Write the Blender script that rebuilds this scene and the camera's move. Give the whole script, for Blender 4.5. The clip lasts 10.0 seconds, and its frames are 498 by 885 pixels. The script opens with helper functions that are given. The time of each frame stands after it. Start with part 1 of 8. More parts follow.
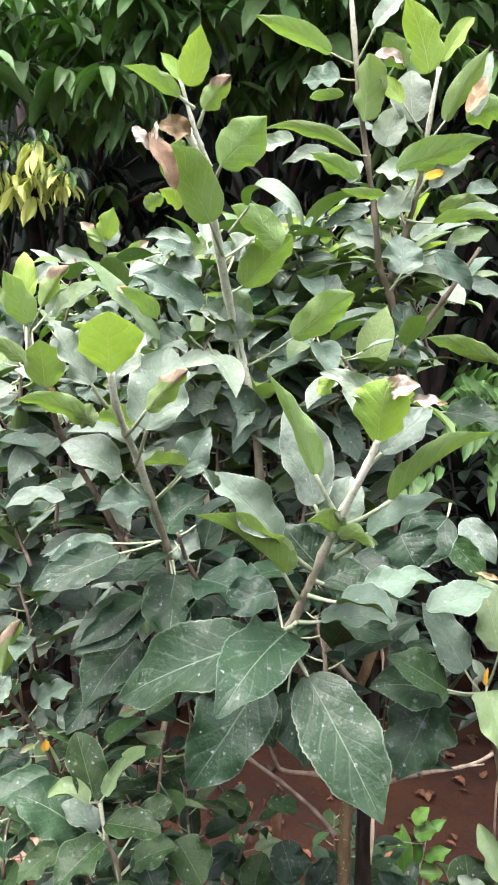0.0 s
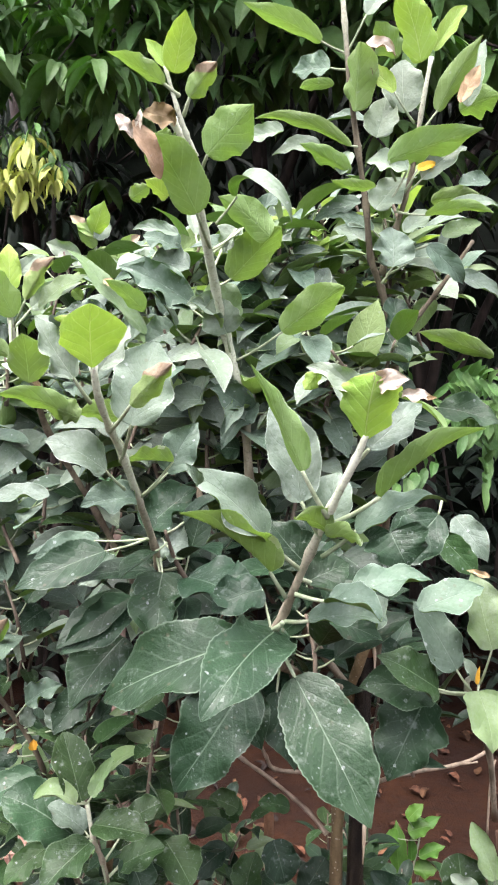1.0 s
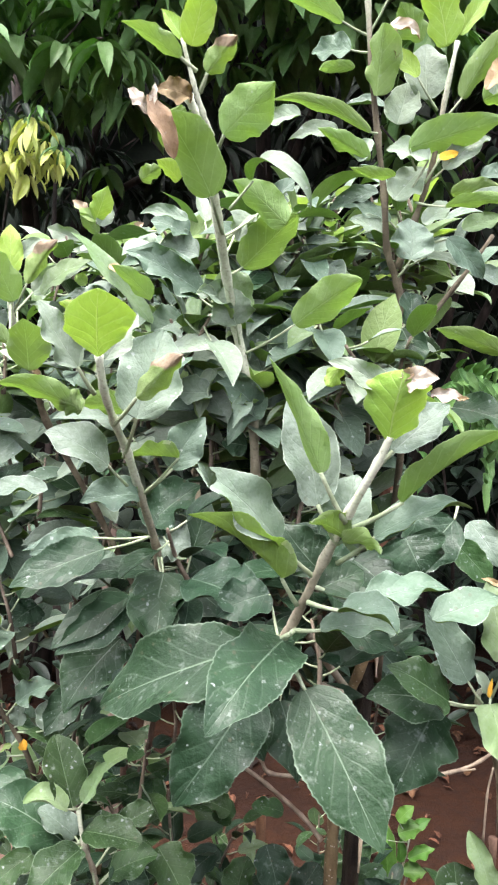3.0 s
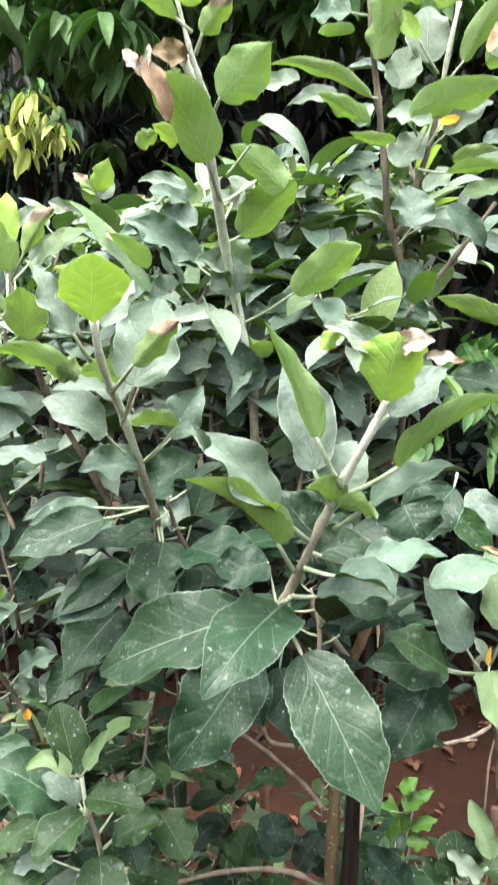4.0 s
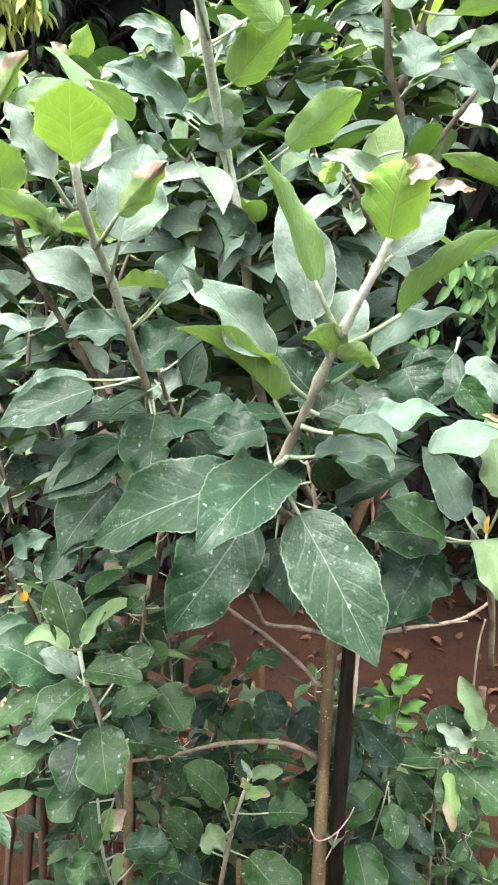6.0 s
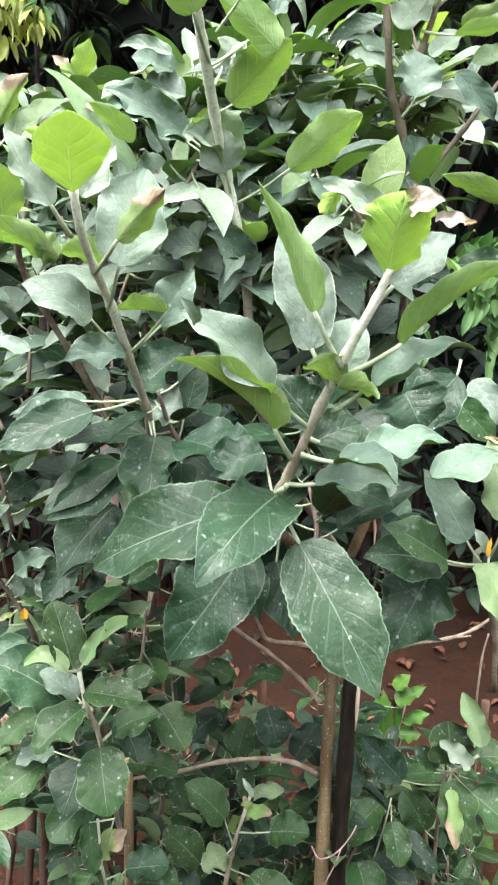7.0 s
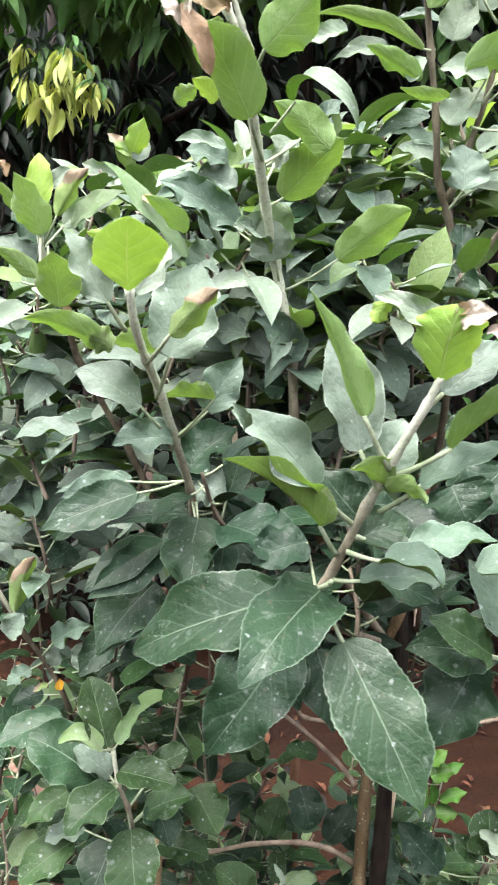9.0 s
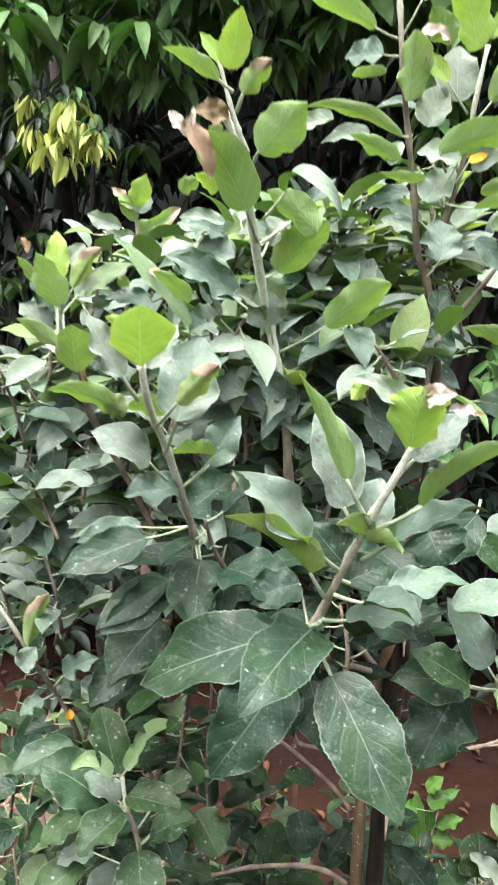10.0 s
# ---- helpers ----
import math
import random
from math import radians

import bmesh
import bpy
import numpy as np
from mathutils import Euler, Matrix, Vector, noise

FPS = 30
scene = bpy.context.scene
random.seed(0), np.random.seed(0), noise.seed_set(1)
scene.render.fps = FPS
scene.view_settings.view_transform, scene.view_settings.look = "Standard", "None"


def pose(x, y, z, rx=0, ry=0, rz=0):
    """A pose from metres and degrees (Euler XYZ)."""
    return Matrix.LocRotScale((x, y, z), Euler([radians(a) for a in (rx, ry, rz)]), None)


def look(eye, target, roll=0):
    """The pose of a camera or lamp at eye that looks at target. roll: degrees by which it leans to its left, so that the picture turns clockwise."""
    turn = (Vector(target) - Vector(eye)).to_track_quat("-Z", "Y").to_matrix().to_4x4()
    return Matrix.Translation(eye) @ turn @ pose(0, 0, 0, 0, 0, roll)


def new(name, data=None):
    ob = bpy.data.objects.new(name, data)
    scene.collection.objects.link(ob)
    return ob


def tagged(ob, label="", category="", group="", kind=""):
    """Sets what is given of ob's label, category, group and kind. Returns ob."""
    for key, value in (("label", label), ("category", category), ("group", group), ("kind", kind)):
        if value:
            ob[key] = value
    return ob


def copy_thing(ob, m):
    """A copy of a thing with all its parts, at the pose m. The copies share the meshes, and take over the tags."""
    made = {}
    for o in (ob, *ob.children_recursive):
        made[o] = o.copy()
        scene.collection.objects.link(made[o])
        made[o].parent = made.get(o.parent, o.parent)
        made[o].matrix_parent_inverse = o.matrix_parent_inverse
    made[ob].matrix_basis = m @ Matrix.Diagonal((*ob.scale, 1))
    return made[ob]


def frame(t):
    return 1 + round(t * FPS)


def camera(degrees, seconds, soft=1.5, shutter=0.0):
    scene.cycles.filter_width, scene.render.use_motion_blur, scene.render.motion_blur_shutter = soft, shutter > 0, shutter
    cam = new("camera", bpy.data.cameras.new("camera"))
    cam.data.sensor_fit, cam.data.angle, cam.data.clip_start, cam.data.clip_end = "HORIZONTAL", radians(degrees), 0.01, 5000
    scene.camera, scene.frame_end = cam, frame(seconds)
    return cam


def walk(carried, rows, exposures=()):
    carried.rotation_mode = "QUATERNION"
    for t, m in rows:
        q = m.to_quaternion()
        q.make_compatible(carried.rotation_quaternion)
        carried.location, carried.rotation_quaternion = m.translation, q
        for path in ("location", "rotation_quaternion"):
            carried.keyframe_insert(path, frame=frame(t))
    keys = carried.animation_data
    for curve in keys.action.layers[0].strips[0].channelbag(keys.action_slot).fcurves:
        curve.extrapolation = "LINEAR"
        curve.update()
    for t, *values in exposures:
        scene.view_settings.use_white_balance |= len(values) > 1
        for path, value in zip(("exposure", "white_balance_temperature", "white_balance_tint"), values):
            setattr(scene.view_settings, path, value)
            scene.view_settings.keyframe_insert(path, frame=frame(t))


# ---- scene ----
cam = camera(35.2, 10.0, 2.05, 0.5)
PATH = [
    (0.0, (0.009, 0.0, 1.3), (-0.006, 1.997, 1.194), -1.0),
    (0.5, (0.011, 0.008, 1.3), (0.004, 2.005, 1.181), -0.8),
    (1, (0.015, 0.011, 1.299), (0.01, 2.008, 1.183), -1.0),
    (1.5, (0.01, 0.016, 1.298), (0.012, 2.012, 1.187), -1.1),
    (2, (-0.015, 0.051, 1.292), (-0.06, 2.047, 1.167), -0.6),
    (2.5, (-0.013, 0.055, 1.302), (-0.08, 2.05, 1.178), -0.2),
    (3, (0.004, 0.038, 1.3), (0.014, 2.034, 1.167), 0.5),
    (3.2, (0.006, 0.039, 1.301), (0.017, 2.034, 1.162), 0.5),
    (4.3, (0.01, 0.039, 1.28), (0.001, 2.022, 1.019), 0.2),
    (4.5, (0.008, 0.053, 1.249), (0.011, 2.026, 0.92), 0.1),
    (5, (0.005, 0.053, 1.235), (0.009, 2.014, 0.845), -0.3),
    (5.2, (0.012, 0.05, 1.251), (0.003, 2.004, 0.822), -0.4),
    (5.5, (0.008, 0.051, 1.257), (0.012, 2.007, 0.836), -0.4),
    (6.8, (0.009, 0.059, 1.271), (0.027, 2.016, 0.857), -0.1),
    (7, (0.01, 0.06, 1.273), (0.017, 2.018, 0.868), -0.2),
    (7.5, (0.009, 0.056, 1.291), (0.014, 2.021, 0.919), 0.2),
    (8, (0.002, 0.05, 1.296), (-0.006, 2.024, 0.98), 0.4),
    (8.5, (-0.008, 0.053, 1.298), (-0.057, 2.032, 1.011), 0.6),
    (9, (0.004, 0.062, 1.296), (-0.081, 2.042, 1.023), 0.8),
    (9.5, (0.021, 0.053, 1.306), (-0.064, 2.035, 1.047), 0.8),
    (10, (0.006, 0.006, 1.323), (-0.074, 1.993, 1.114), 0.5),
]
walk(cam, [(t, look(eye, target, roll)) for t, eye, target, roll in PATH],
     [(0, 3.02, 6500, 24.5), (2.5, 3.07, 6500, 24), (3.2, 3.12, 6500, 19), (4.5, 3.2, 6500, 14.5), (5.5, 3.3, 6450, 14.5), (7, 3.22, 6450, 15.8), (8, 3.13, 6500, 17), (9, 3.05, 6500, 18.8), (10, 3.05, 6500, 19)])

# ---- light: a bright overcast day ----
sky = bpy.data.worlds.new("sky")
scene.world = sky
sky.use_nodes = True
wn = sky.node_tree
tex = wn.nodes.new("ShaderNodeTexSky")
tex.sky_type, tex.sun_disc = "NISHITA", False
tex.sun_elevation, tex.sun_rotation = radians(72), radians(210)
tex.dust_density, tex.air_density, tex.ozone_density = 3.0, 1.0, 1.0
wn.nodes["Background"].inputs["Strength"].default_value = 0.12
grey = wn.nodes.new("ShaderNodeHueSaturation")  # cloud takes most of the blue out of the sky
grey.inputs["Saturation"].default_value = 0.24
wn.links.new(tex.outputs[0], grey.inputs["Color"])
wn.links.new(grey.outputs[0], wn.nodes["Background"].inputs["Color"])
sun = new("sun", bpy.data.lights.new("sun", "SUN"))
sun.data.energy, sun.data.angle, sun.data.color = 0.9, radians(40), (1.0, 0.97, 0.92)
sun.matrix_world = look((-0.8, -0.7, 6.0), (0, 0.7, 1.0))

# ---- materials ----
class Nodes:
    """Short hand for building a node material."""

    def __init__(self, name, rough=0.6):
        self.mat = bpy.data.materials.new(name)
        self.mat.use_nodes = True
        self.tree = self.mat.node_tree
        self.bsdf = self.tree.nodes["Principled BSDF"]
        self.out = self.tree.nodes["Material Output"]
        self.bsdf.inputs["Roughness"].default_value = rough
        self.bsdf.inputs["Specular IOR Level"].default_value = 0.25

    def put(self, socket, value):
        if isinstance(value, bpy.types.NodeSocket):
            self.tree.links.new(value, socket)
        elif isinstance(value, tuple) and len(value) == 3 and socket.type == "RGBA":
            socket.default_value = (*value, 1)
        else:
            socket.default_value = value

    def node(self, kind, **inputs):
        n = self.tree.nodes.new(kind)
        for key, value in inputs.items():
            self.put(n.inputs[key.replace("_", " ")], value)
        return n

    def math(self, op, a, b=0.0):
        n = self.tree.nodes.new("ShaderNodeMath")
        n.operation = op
        self.put(n.inputs[0], a)
        self.put(n.inputs[1], b)
        return n.outputs[0]

    def mix(self, fac, a, b):
        n = self.tree.nodes.new("ShaderNodeMix")
        n.data_type = "RGBA"
        self.put(n.inputs[0], fac)
        self.put(n.inputs[6], a)
        self.put(n.inputs[7], b)
        return n.outputs[2]

    def ramp(self, fac, low, high, a=0.0, b=1.0):
        n = self.tree.nodes.new("ShaderNodeMapRange")
        n.interpolation_type = "SMOOTHSTEP"
        for i, v in enumerate((fac, low, high, a, b)):
            self.put(n.inputs[i], v)
        return n.outputs[0]

    def noise(self, vec, scale, detail=3.0, w=None, rough=0.55):
        n = self.tree.nodes.new("ShaderNodeTexNoise")
        if w is not None:
            n.noise_dimensions = "4D"
            self.put(n.inputs["W"], w)
        self.put(n.inputs["Vector"], vec)
        self.put(n.inputs["Scale"], scale)
        self.put(n.inputs["Detail"], detail)
        self.put(n.inputs["Roughness"], rough)
        return n.outputs["Fac"]

    def coords(self, kind="Object"):
        return self.tree.nodes.new("ShaderNodeTexCoord").outputs[kind]

    def bump(self, height, strength, distance):
        n = self.node("ShaderNodeBump", Height=height, Strength=strength, Distance=distance)
        self.put(self.bsdf.inputs["Normal"], n.outputs[0])
        return n.outputs[0]


def leaf_material(name, base, other, dust=0.0, dust_colour=(0.56, 0.62, 0.58), vein=(0.3, 0.4, 0.25), veins=0.5, glow=0.3, rough=0.5,
                  scorch=None, joined=False, spots=0.0, thru=None, rim=0.5, film=1.0, gloss=0.25, quilt=0.2, ribs=0.2):
    """A leaf's surface: veins on its own width and length, mottling, dust and some light through the blade."""
    m = Nodes(name, rough)
    m.bsdf.inputs["Specular IOR Level"].default_value = gloss
    obj = m.coords()
    if joined:
        chance = m.tree.nodes.new("ShaderNodeNewGeometry").outputs["Random Per Island"]
    else:
        chance = m.tree.nodes.new("ShaderNodeObjectInfo").outputs["Random"]
    w = m.math("MULTIPLY", chance, 37.0)
    split = m.node("ShaderNodeSeparateXYZ", Vector=m.coords("UV"))
    across = m.math("MULTIPLY", m.math("ABSOLUTE", m.math("SUBTRACT", split.outputs[0], 0.5)), 2.0)
    along = split.outputs[1]
    mid = m.ramp(m.math("MULTIPLY", across, m.math("ADD", 1.0, along)), 0.014, 0.045, 1.0, 0.0)
    bend = m.math("POWER", across, 0.8)
    wander = m.math("MULTIPLY", m.noise(obj, 60.0, 1.0, w), 0.05)
    lane = m.math("FRACT", m.math("ADD", m.math("MULTIPLY", m.math("SUBTRACT", along, m.math("MULTIPLY", bend, 0.34)), 6.0), m.math("MULTIPLY", wander, 7.0)))
    off = m.math("ABSOLUTE", m.math("SUBTRACT", lane, 0.5))
    side = m.math("MULTIPLY", m.ramp(off, 0.02, 0.09, 1.0, 0.0), m.ramp(across, 0.6, 1.0, 1.0, 0.15))
    lines = m.math("MAXIMUM", mid, m.math("MULTIPLY", side, ribs))
    edge_line = m.math("MULTIPLY", m.ramp(across, 0.945, 0.985), rim * 0.7)
    mottle = m.ramp(m.noise(obj, 55.0, 4.0, w), 0.3, 0.7)
    colour = m.mix(mottle, base, other)
    grain = m.noise(obj, 420.0, 2.0, w)
    colour = m.mix(m.ramp(grain, 0.35, 0.75, 0.0, 0.25), colour, tuple(c * 0.55 for c in base))
    hsv = m.node("ShaderNodeHueSaturation", Color=colour)
    m.put(hsv.inputs["Value"], m.ramp(chance, 0.0, 1.0, 0.78, 1.22))
    m.put(hsv.inputs["Hue"], m.ramp(m.math("FRACT", m.math("MULTIPLY", chance, 7.3)), 0.0, 1.0, 0.49, 0.51))
    colour = m.mix(m.math("MULTIPLY", lines, veins), hsv.outputs[0], vein)
    colour = m.mix(edge_line, colour, tuple(min(0.7, c * 1.3 + 0.03) for c in vein))
    if scorch:
        edge = m.math("ADD", m.math("ADD", along, m.math("MULTIPLY", m.math("SUBTRACT", split.outputs[0], 0.5), 0.45)), m.math("MULTIPLY", m.math("SUBTRACT", m.noise(obj, 45.0, 3.0, w), 0.5), 0.7))
        burnt = m.ramp(edge, 0.61, 0.68)
        colour = m.mix(burnt, colour, m.mix(m.noise(obj, 150.0, 4.0, w), scorch, tuple(min(1, c * 1.7 + 0.04) for c in scorch)))
    if dust:
        patch = m.ramp(m.noise(obj, 34.0, 3.0, w), 0.30, 0.68, 0.25, 1.0)
        haze = m.math("MULTIPLY", m.math("MULTIPLY", patch, m.ramp(m.noise(obj, 300.0, 4.0, w, 0.7), 0.30, 0.70, 0.35, 1.0)), film)
        blot = m.math("MULTIPLY", m.ramp(m.noise(obj, 105.0, 4.0, m.math("ADD", w, 3.0), 0.62), 0.57, 0.74), 0.75)
        fleck = m.math("MULTIPLY", m.ramp(m.noise(obj, 430.0, 2.0, w, 0.5), 0.60, 0.72), m.ramp(m.noise(obj, 50.0, 2.0, m.math("ADD", w, 9.0)), 0.42, 0.62, 0.1, 0.9))
        dusty = m.math("MULTIPLY", m.math("MAXIMUM", m.math("MULTIPLY", haze, 0.6), m.math("MAXIMUM", blot, fleck)), dust)
        colour = m.mix(dusty, colour, dust_colour)
        cell = m.node("ShaderNodeTexVoronoi", Vector=obj, Scale=150.0)
        pick = m.node("ShaderNodeSeparateColor", Color=cell.outputs["Color"])
        size = m.ramp(pick.outputs[0], 0.6, 1.0, 0.0, 0.25)
        drop = m.math("MULTIPLY", m.ramp(m.math("ADD", m.math("SUBTRACT", size, cell.outputs["Distance"]), m.math("MULTIPLY", m.math("SUBTRACT", m.noise(obj, 500.0, 3.0, w), 0.5), 0.5)), 0.0, 0.08), m.ramp(m.noise(obj, 700.0, 2.0, w), 0.3, 0.6, 0.35, 0.9))
        colour = m.mix(m.math("MULTIPLY", m.math("MULTIPLY", drop, min(1.0, dust * 1.6)), m.ramp(pick.outputs[1], 0.0, 1.0, 0.35, 1.0)), colour, (0.50, 0.56, 0.52))
        m.put(m.bsdf.inputs["Roughness"], m.ramp(dusty, 0.0, 0.6, rough, 0.7))
    if spots:
        vor = m.node("ShaderNodeTexVoronoi", Vector=obj, Scale=120.0)
        speck = m.math("MULTIPLY", m.ramp(vor.outputs["Distance"], 0.10, 0.22, 1.0, 0.0), m.ramp(m.noise(obj, 30.0, 2.0, w), 0.5, 0.6))
        colour = m.mix(m.math("MULTIPLY", speck, spots), colour, (0.09, 0.08, 0.05))
    m.put(m.bsdf.inputs["Base Color"], colour)
    height = m.math("ADD", m.math("MULTIPLY", lines, -0.3), m.math("ADD", m.math("MULTIPLY", m.math("MULTIPLY", off, m.ramp(across, 0.85, 1.0, 1.0, 0.0)), quilt), m.math("ADD", m.math("MULTIPLY", grain, 0.35), m.math("MULTIPLY", m.noise(obj, 130.0, 4.0, w), 1.3))))
    normal = m.bump(height, 0.75, 0.0014)
    shine = m.node("ShaderNodeBsdfTranslucent", Normal=normal)
    m.put(shine.inputs["Color"], m.mix(0.75, colour, thru) if thru else m.mix(0.55, colour, tuple(min(1.0, c) for c in (base[0] * 2.2 + 0.06, base[1] * 2.2 + 0.10, base[2] * 0.8))))
    blend = m.node("ShaderNodeMixShader", Fac=m.math("MULTIPLY", m.math("SUBTRACT", 1.0, burnt), glow) if scorch else glow)
    m.put(blend.inputs[1], m.bsdf.outputs[0])
    m.put(blend.inputs[2], shine.outputs[0])
    m.put(m.out.inputs["Surface"], blend.outputs[0])
    return m.mat


def bark_material(name, dark, light, scale=60.0, rough=0.85, specks=None, relief=0.003):
    m = Nodes(name, rough)
    obj = m.coords()
    stretch = m.node("ShaderNodeMapping", Vector=obj, Scale=(1.0, 1.0, 0.25))
    n1 = m.noise(stretch.outputs[0], scale, 5.0)
    n2 = m.noise(obj, scale * 6, 3.0)
    colour = m.mix(m.ramp(n1, 0.3, 0.7), dark, light)
    colour = m.mix(m.ramp(n2, 0.4, 0.8, 0.0, 0.4), colour, tuple(c * 0.5 for c in dark))
    if specks:
        vor = m.node("ShaderNodeTexVoronoi", Vector=obj, Scale=scale * 4)
        colour = m.mix(m.ramp(vor.outputs["Distance"], 0.08, 0.2, 0.8, 0.0), colour, specks)
    m.put(m.bsdf.inputs["Base Color"], colour)
    m.bump(m.math("ADD", n1, m.math("MULTIPLY", n2, 0.5)), 0.7, relief)
    return m.mat


def shoot_material(name, young, old, grown):
    """Bark that changes from a young shoot's felt to older bark along the stem's own length."""
    m = Nodes(name, 0.8)
    obj = m.coords()
    n1 = m.noise(m.node("ShaderNodeMapping", Vector=obj, Scale=(1.0, 1.0, 0.3)).outputs[0], 70.0, 5.0)
    n2 = m.noise(obj, 420.0, 3.0)
    along = m.node("ShaderNodeSeparateXYZ", Vector=m.coords("UV")).outputs[1]
    age = m.ramp(m.math("ADD", along, m.math("MULTIPLY", m.math("SUBTRACT", n1, 0.5), 0.5)), 0.15, 0.85)
    felt = m.mix(m.ramp(n1, 0.3, 0.7), *young)
    bark = m.mix(m.ramp(n1, 0.3, 0.7), *(old if grown else young))
    colour = m.mix(age, felt, bark)
    colour = m.mix(m.ramp(n2, 0.45, 0.75, 0.0, 0.45), colour, tuple(c * 0.5 for c in old[0]))
    m.put(m.bsdf.inputs["Base Color"], colour)
    m.bump(m.math("ADD", n1, m.math("MULTIPLY", n2, 0.6)), 0.7, 0.0008)
    return m.mat


def leaf_pair(joined):
    j = dict(joined=joined)
    tag = "_foliage" if joined else ""
    return {
        # deep: the darkest leaves, much of it shade put into the colour
        "deep": leaf_material("leaf_deep_shade" + tag, (0.008, 0.026, 0.011), (0.014, 0.038, 0.017), 0.14 if joined else 0.32, (0.38, 0.44, 0.40), vein=(0.13, 0.19, 0.13), veins=0.4, film=0.08, glow=0.12, rough=0.45, gloss=0.22, spots=0.5, rim=0.35, ribs=0.2, quilt=0.3, **j),
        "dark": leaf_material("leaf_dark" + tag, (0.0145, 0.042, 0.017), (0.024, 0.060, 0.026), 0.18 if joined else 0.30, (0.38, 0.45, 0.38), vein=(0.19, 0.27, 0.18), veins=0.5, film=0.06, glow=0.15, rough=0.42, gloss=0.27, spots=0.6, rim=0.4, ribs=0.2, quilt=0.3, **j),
        "dusty": leaf_material("leaf_dusty" + tag, (0.070, 0.119, 0.072), (0.114, 0.170, 0.112), 0.6, (0.39, 0.475, 0.415), vein=(0.25, 0.32, 0.24), veins=0.35, glow=0.2, rough=0.5, gloss=0.28, spots=0.4, ribs=0.2, quilt=0.3, rim=0.95, **j),
        "grey": leaf_material("leaf_grey" + tag, (0.054, 0.103, 0.061), (0.088, 0.146, 0.094), 0.5, (0.34, 0.42, 0.365), vein=(0.2, 0.28, 0.2), veins=0.4, film=0.7, glow=0.18, rough=0.45, gloss=0.22, spots=0.4, ribs=0.2, quilt=0.3, rim=0.95, **j),
        "pale": leaf_material("leaf_pale" + tag, (0.150, 0.215, 0.135), (0.22, 0.285, 0.20), 0.7, (0.43, 0.51, 0.45), vein=(0.42, 0.49, 0.36), veins=0.5, glow=0.3, rough=0.55, gloss=0.16, rim=0.95, **j),
        "green": leaf_material("leaf_green" + tag, (0.126, 0.208, 0.060), (0.176, 0.265, 0.098), 0.3, (0.42, 0.52, 0.34), vein=(0.30, 0.42, 0.19), veins=0.75, ribs=0.45, glow=0.45, rough=0.65, thru=(0.38, 0.64, 0.12), rim=0.7, **j),
        "lime": leaf_material("leaf_lime" + tag, (0.195, 0.335, 0.045), (0.265, 0.41, 0.08), 0.15, vein=(0.50, 0.60, 0.26), veins=0.75, ribs=0.45, glow=0.5, rough=0.6, thru=(0.54, 0.78, 0.12), rim=0.6, **j),
        "scorch": leaf_material("leaf_scorch" + tag, (0.16, 0.27, 0.07), (0.24, 0.34, 0.12), 0.2, vein=(0.32, 0.42, 0.20), veins=0.4, glow=0.35, rough=0.65, scorch=(0.175, 0.128, 0.070), rim=0.7, **j),
        "top": leaf_material("leaf_top" + tag, (0.16, 0.24, 0.115), (0.24, 0.32, 0.19), 0.5, veins=0.3, glow=0.6, rough=0.6, thru=(0.80, 0.88, 0.50), **j),
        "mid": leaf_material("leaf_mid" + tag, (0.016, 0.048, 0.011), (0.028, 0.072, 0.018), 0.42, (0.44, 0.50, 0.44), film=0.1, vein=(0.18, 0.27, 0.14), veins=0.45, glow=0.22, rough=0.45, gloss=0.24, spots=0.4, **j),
        "fresh": leaf_material("leaf_fresh" + tag, (0.10, 0.19, 0.055), (0.155, 0.25, 0.10), 0.4, vein=(0.30, 0.39, 0.19), veins=0.5, glow=0.4, rough=0.55, thru=(0.40, 0.58, 0.17), **j),
        "brown": leaf_material("leaf_brown" + tag, (0.185, 0.120, 0.058), (0.36, 0.26, 0.145), 0.15, vein=(0.2, 0.12, 0.07), veins=0.1, glow=0.2, rough=0.8, **j),
        "dry": leaf_material("leaf_dry" + tag, (0.46, 0.40, 0.31), (0.66, 0.61, 0.52), 0.3, vein=(0.45, 0.32, 0.22), veins=0.12, glow=0.3, rough=0.8, **j),
        "yellow": leaf_material("leaf_yellow" + tag, (0.72, 0.40, 0.03), (0.80, 0.50, 0.06), 0.0, vein=(0.8, 0.6, 0.2), veins=0.3, glow=0.3, rough=0.6, **j),
        "gloss": leaf_material("leaf_gloss" + tag, (0.05, 0.14, 0.02), (0.075, 0.19, 0.032), 0.0, vein=(0.26, 0.45, 0.12), veins=0.4, glow=0.4, rough=0.4, **j),
    }


LEAF = leaf_pair(False)
FOLIAGE = leaf_pair(True)
KINDS = list(FOLIAGE)
BACK = {"deep": "mid", "dark": "mid", "dusty": "green", "grey": "green", "pale": "green", "green": "top", "lime": "top", "scorch": "top", "top": "green", "mid": "dusty", "fresh": "pale", "brown": "dry", "dry": "brown", "yellow": "yellow", "gloss": "gloss"}
BARK = bark_material("apple_bark", (0.27, 0.25, 0.20), (0.50, 0.48, 0.40), 60.0, relief=0.0008)
TRUNK = bark_material("apple_trunk_bark", (0.110, 0.078, 0.038), (0.31, 0.235, 0.125), 45.0, specks=(0.48, 0.44, 0.36), relief=0.0012)
OLD = bark_material("old_branch_bark", (0.15, 0.115, 0.080), (0.34, 0.28, 0.20), 60.0, relief=0.0012)
FORK = bark_material("brown_fork_bark", (0.075, 0.060, 0.044), (0.23, 0.19, 0.14), 60.0, relief=0.0008)
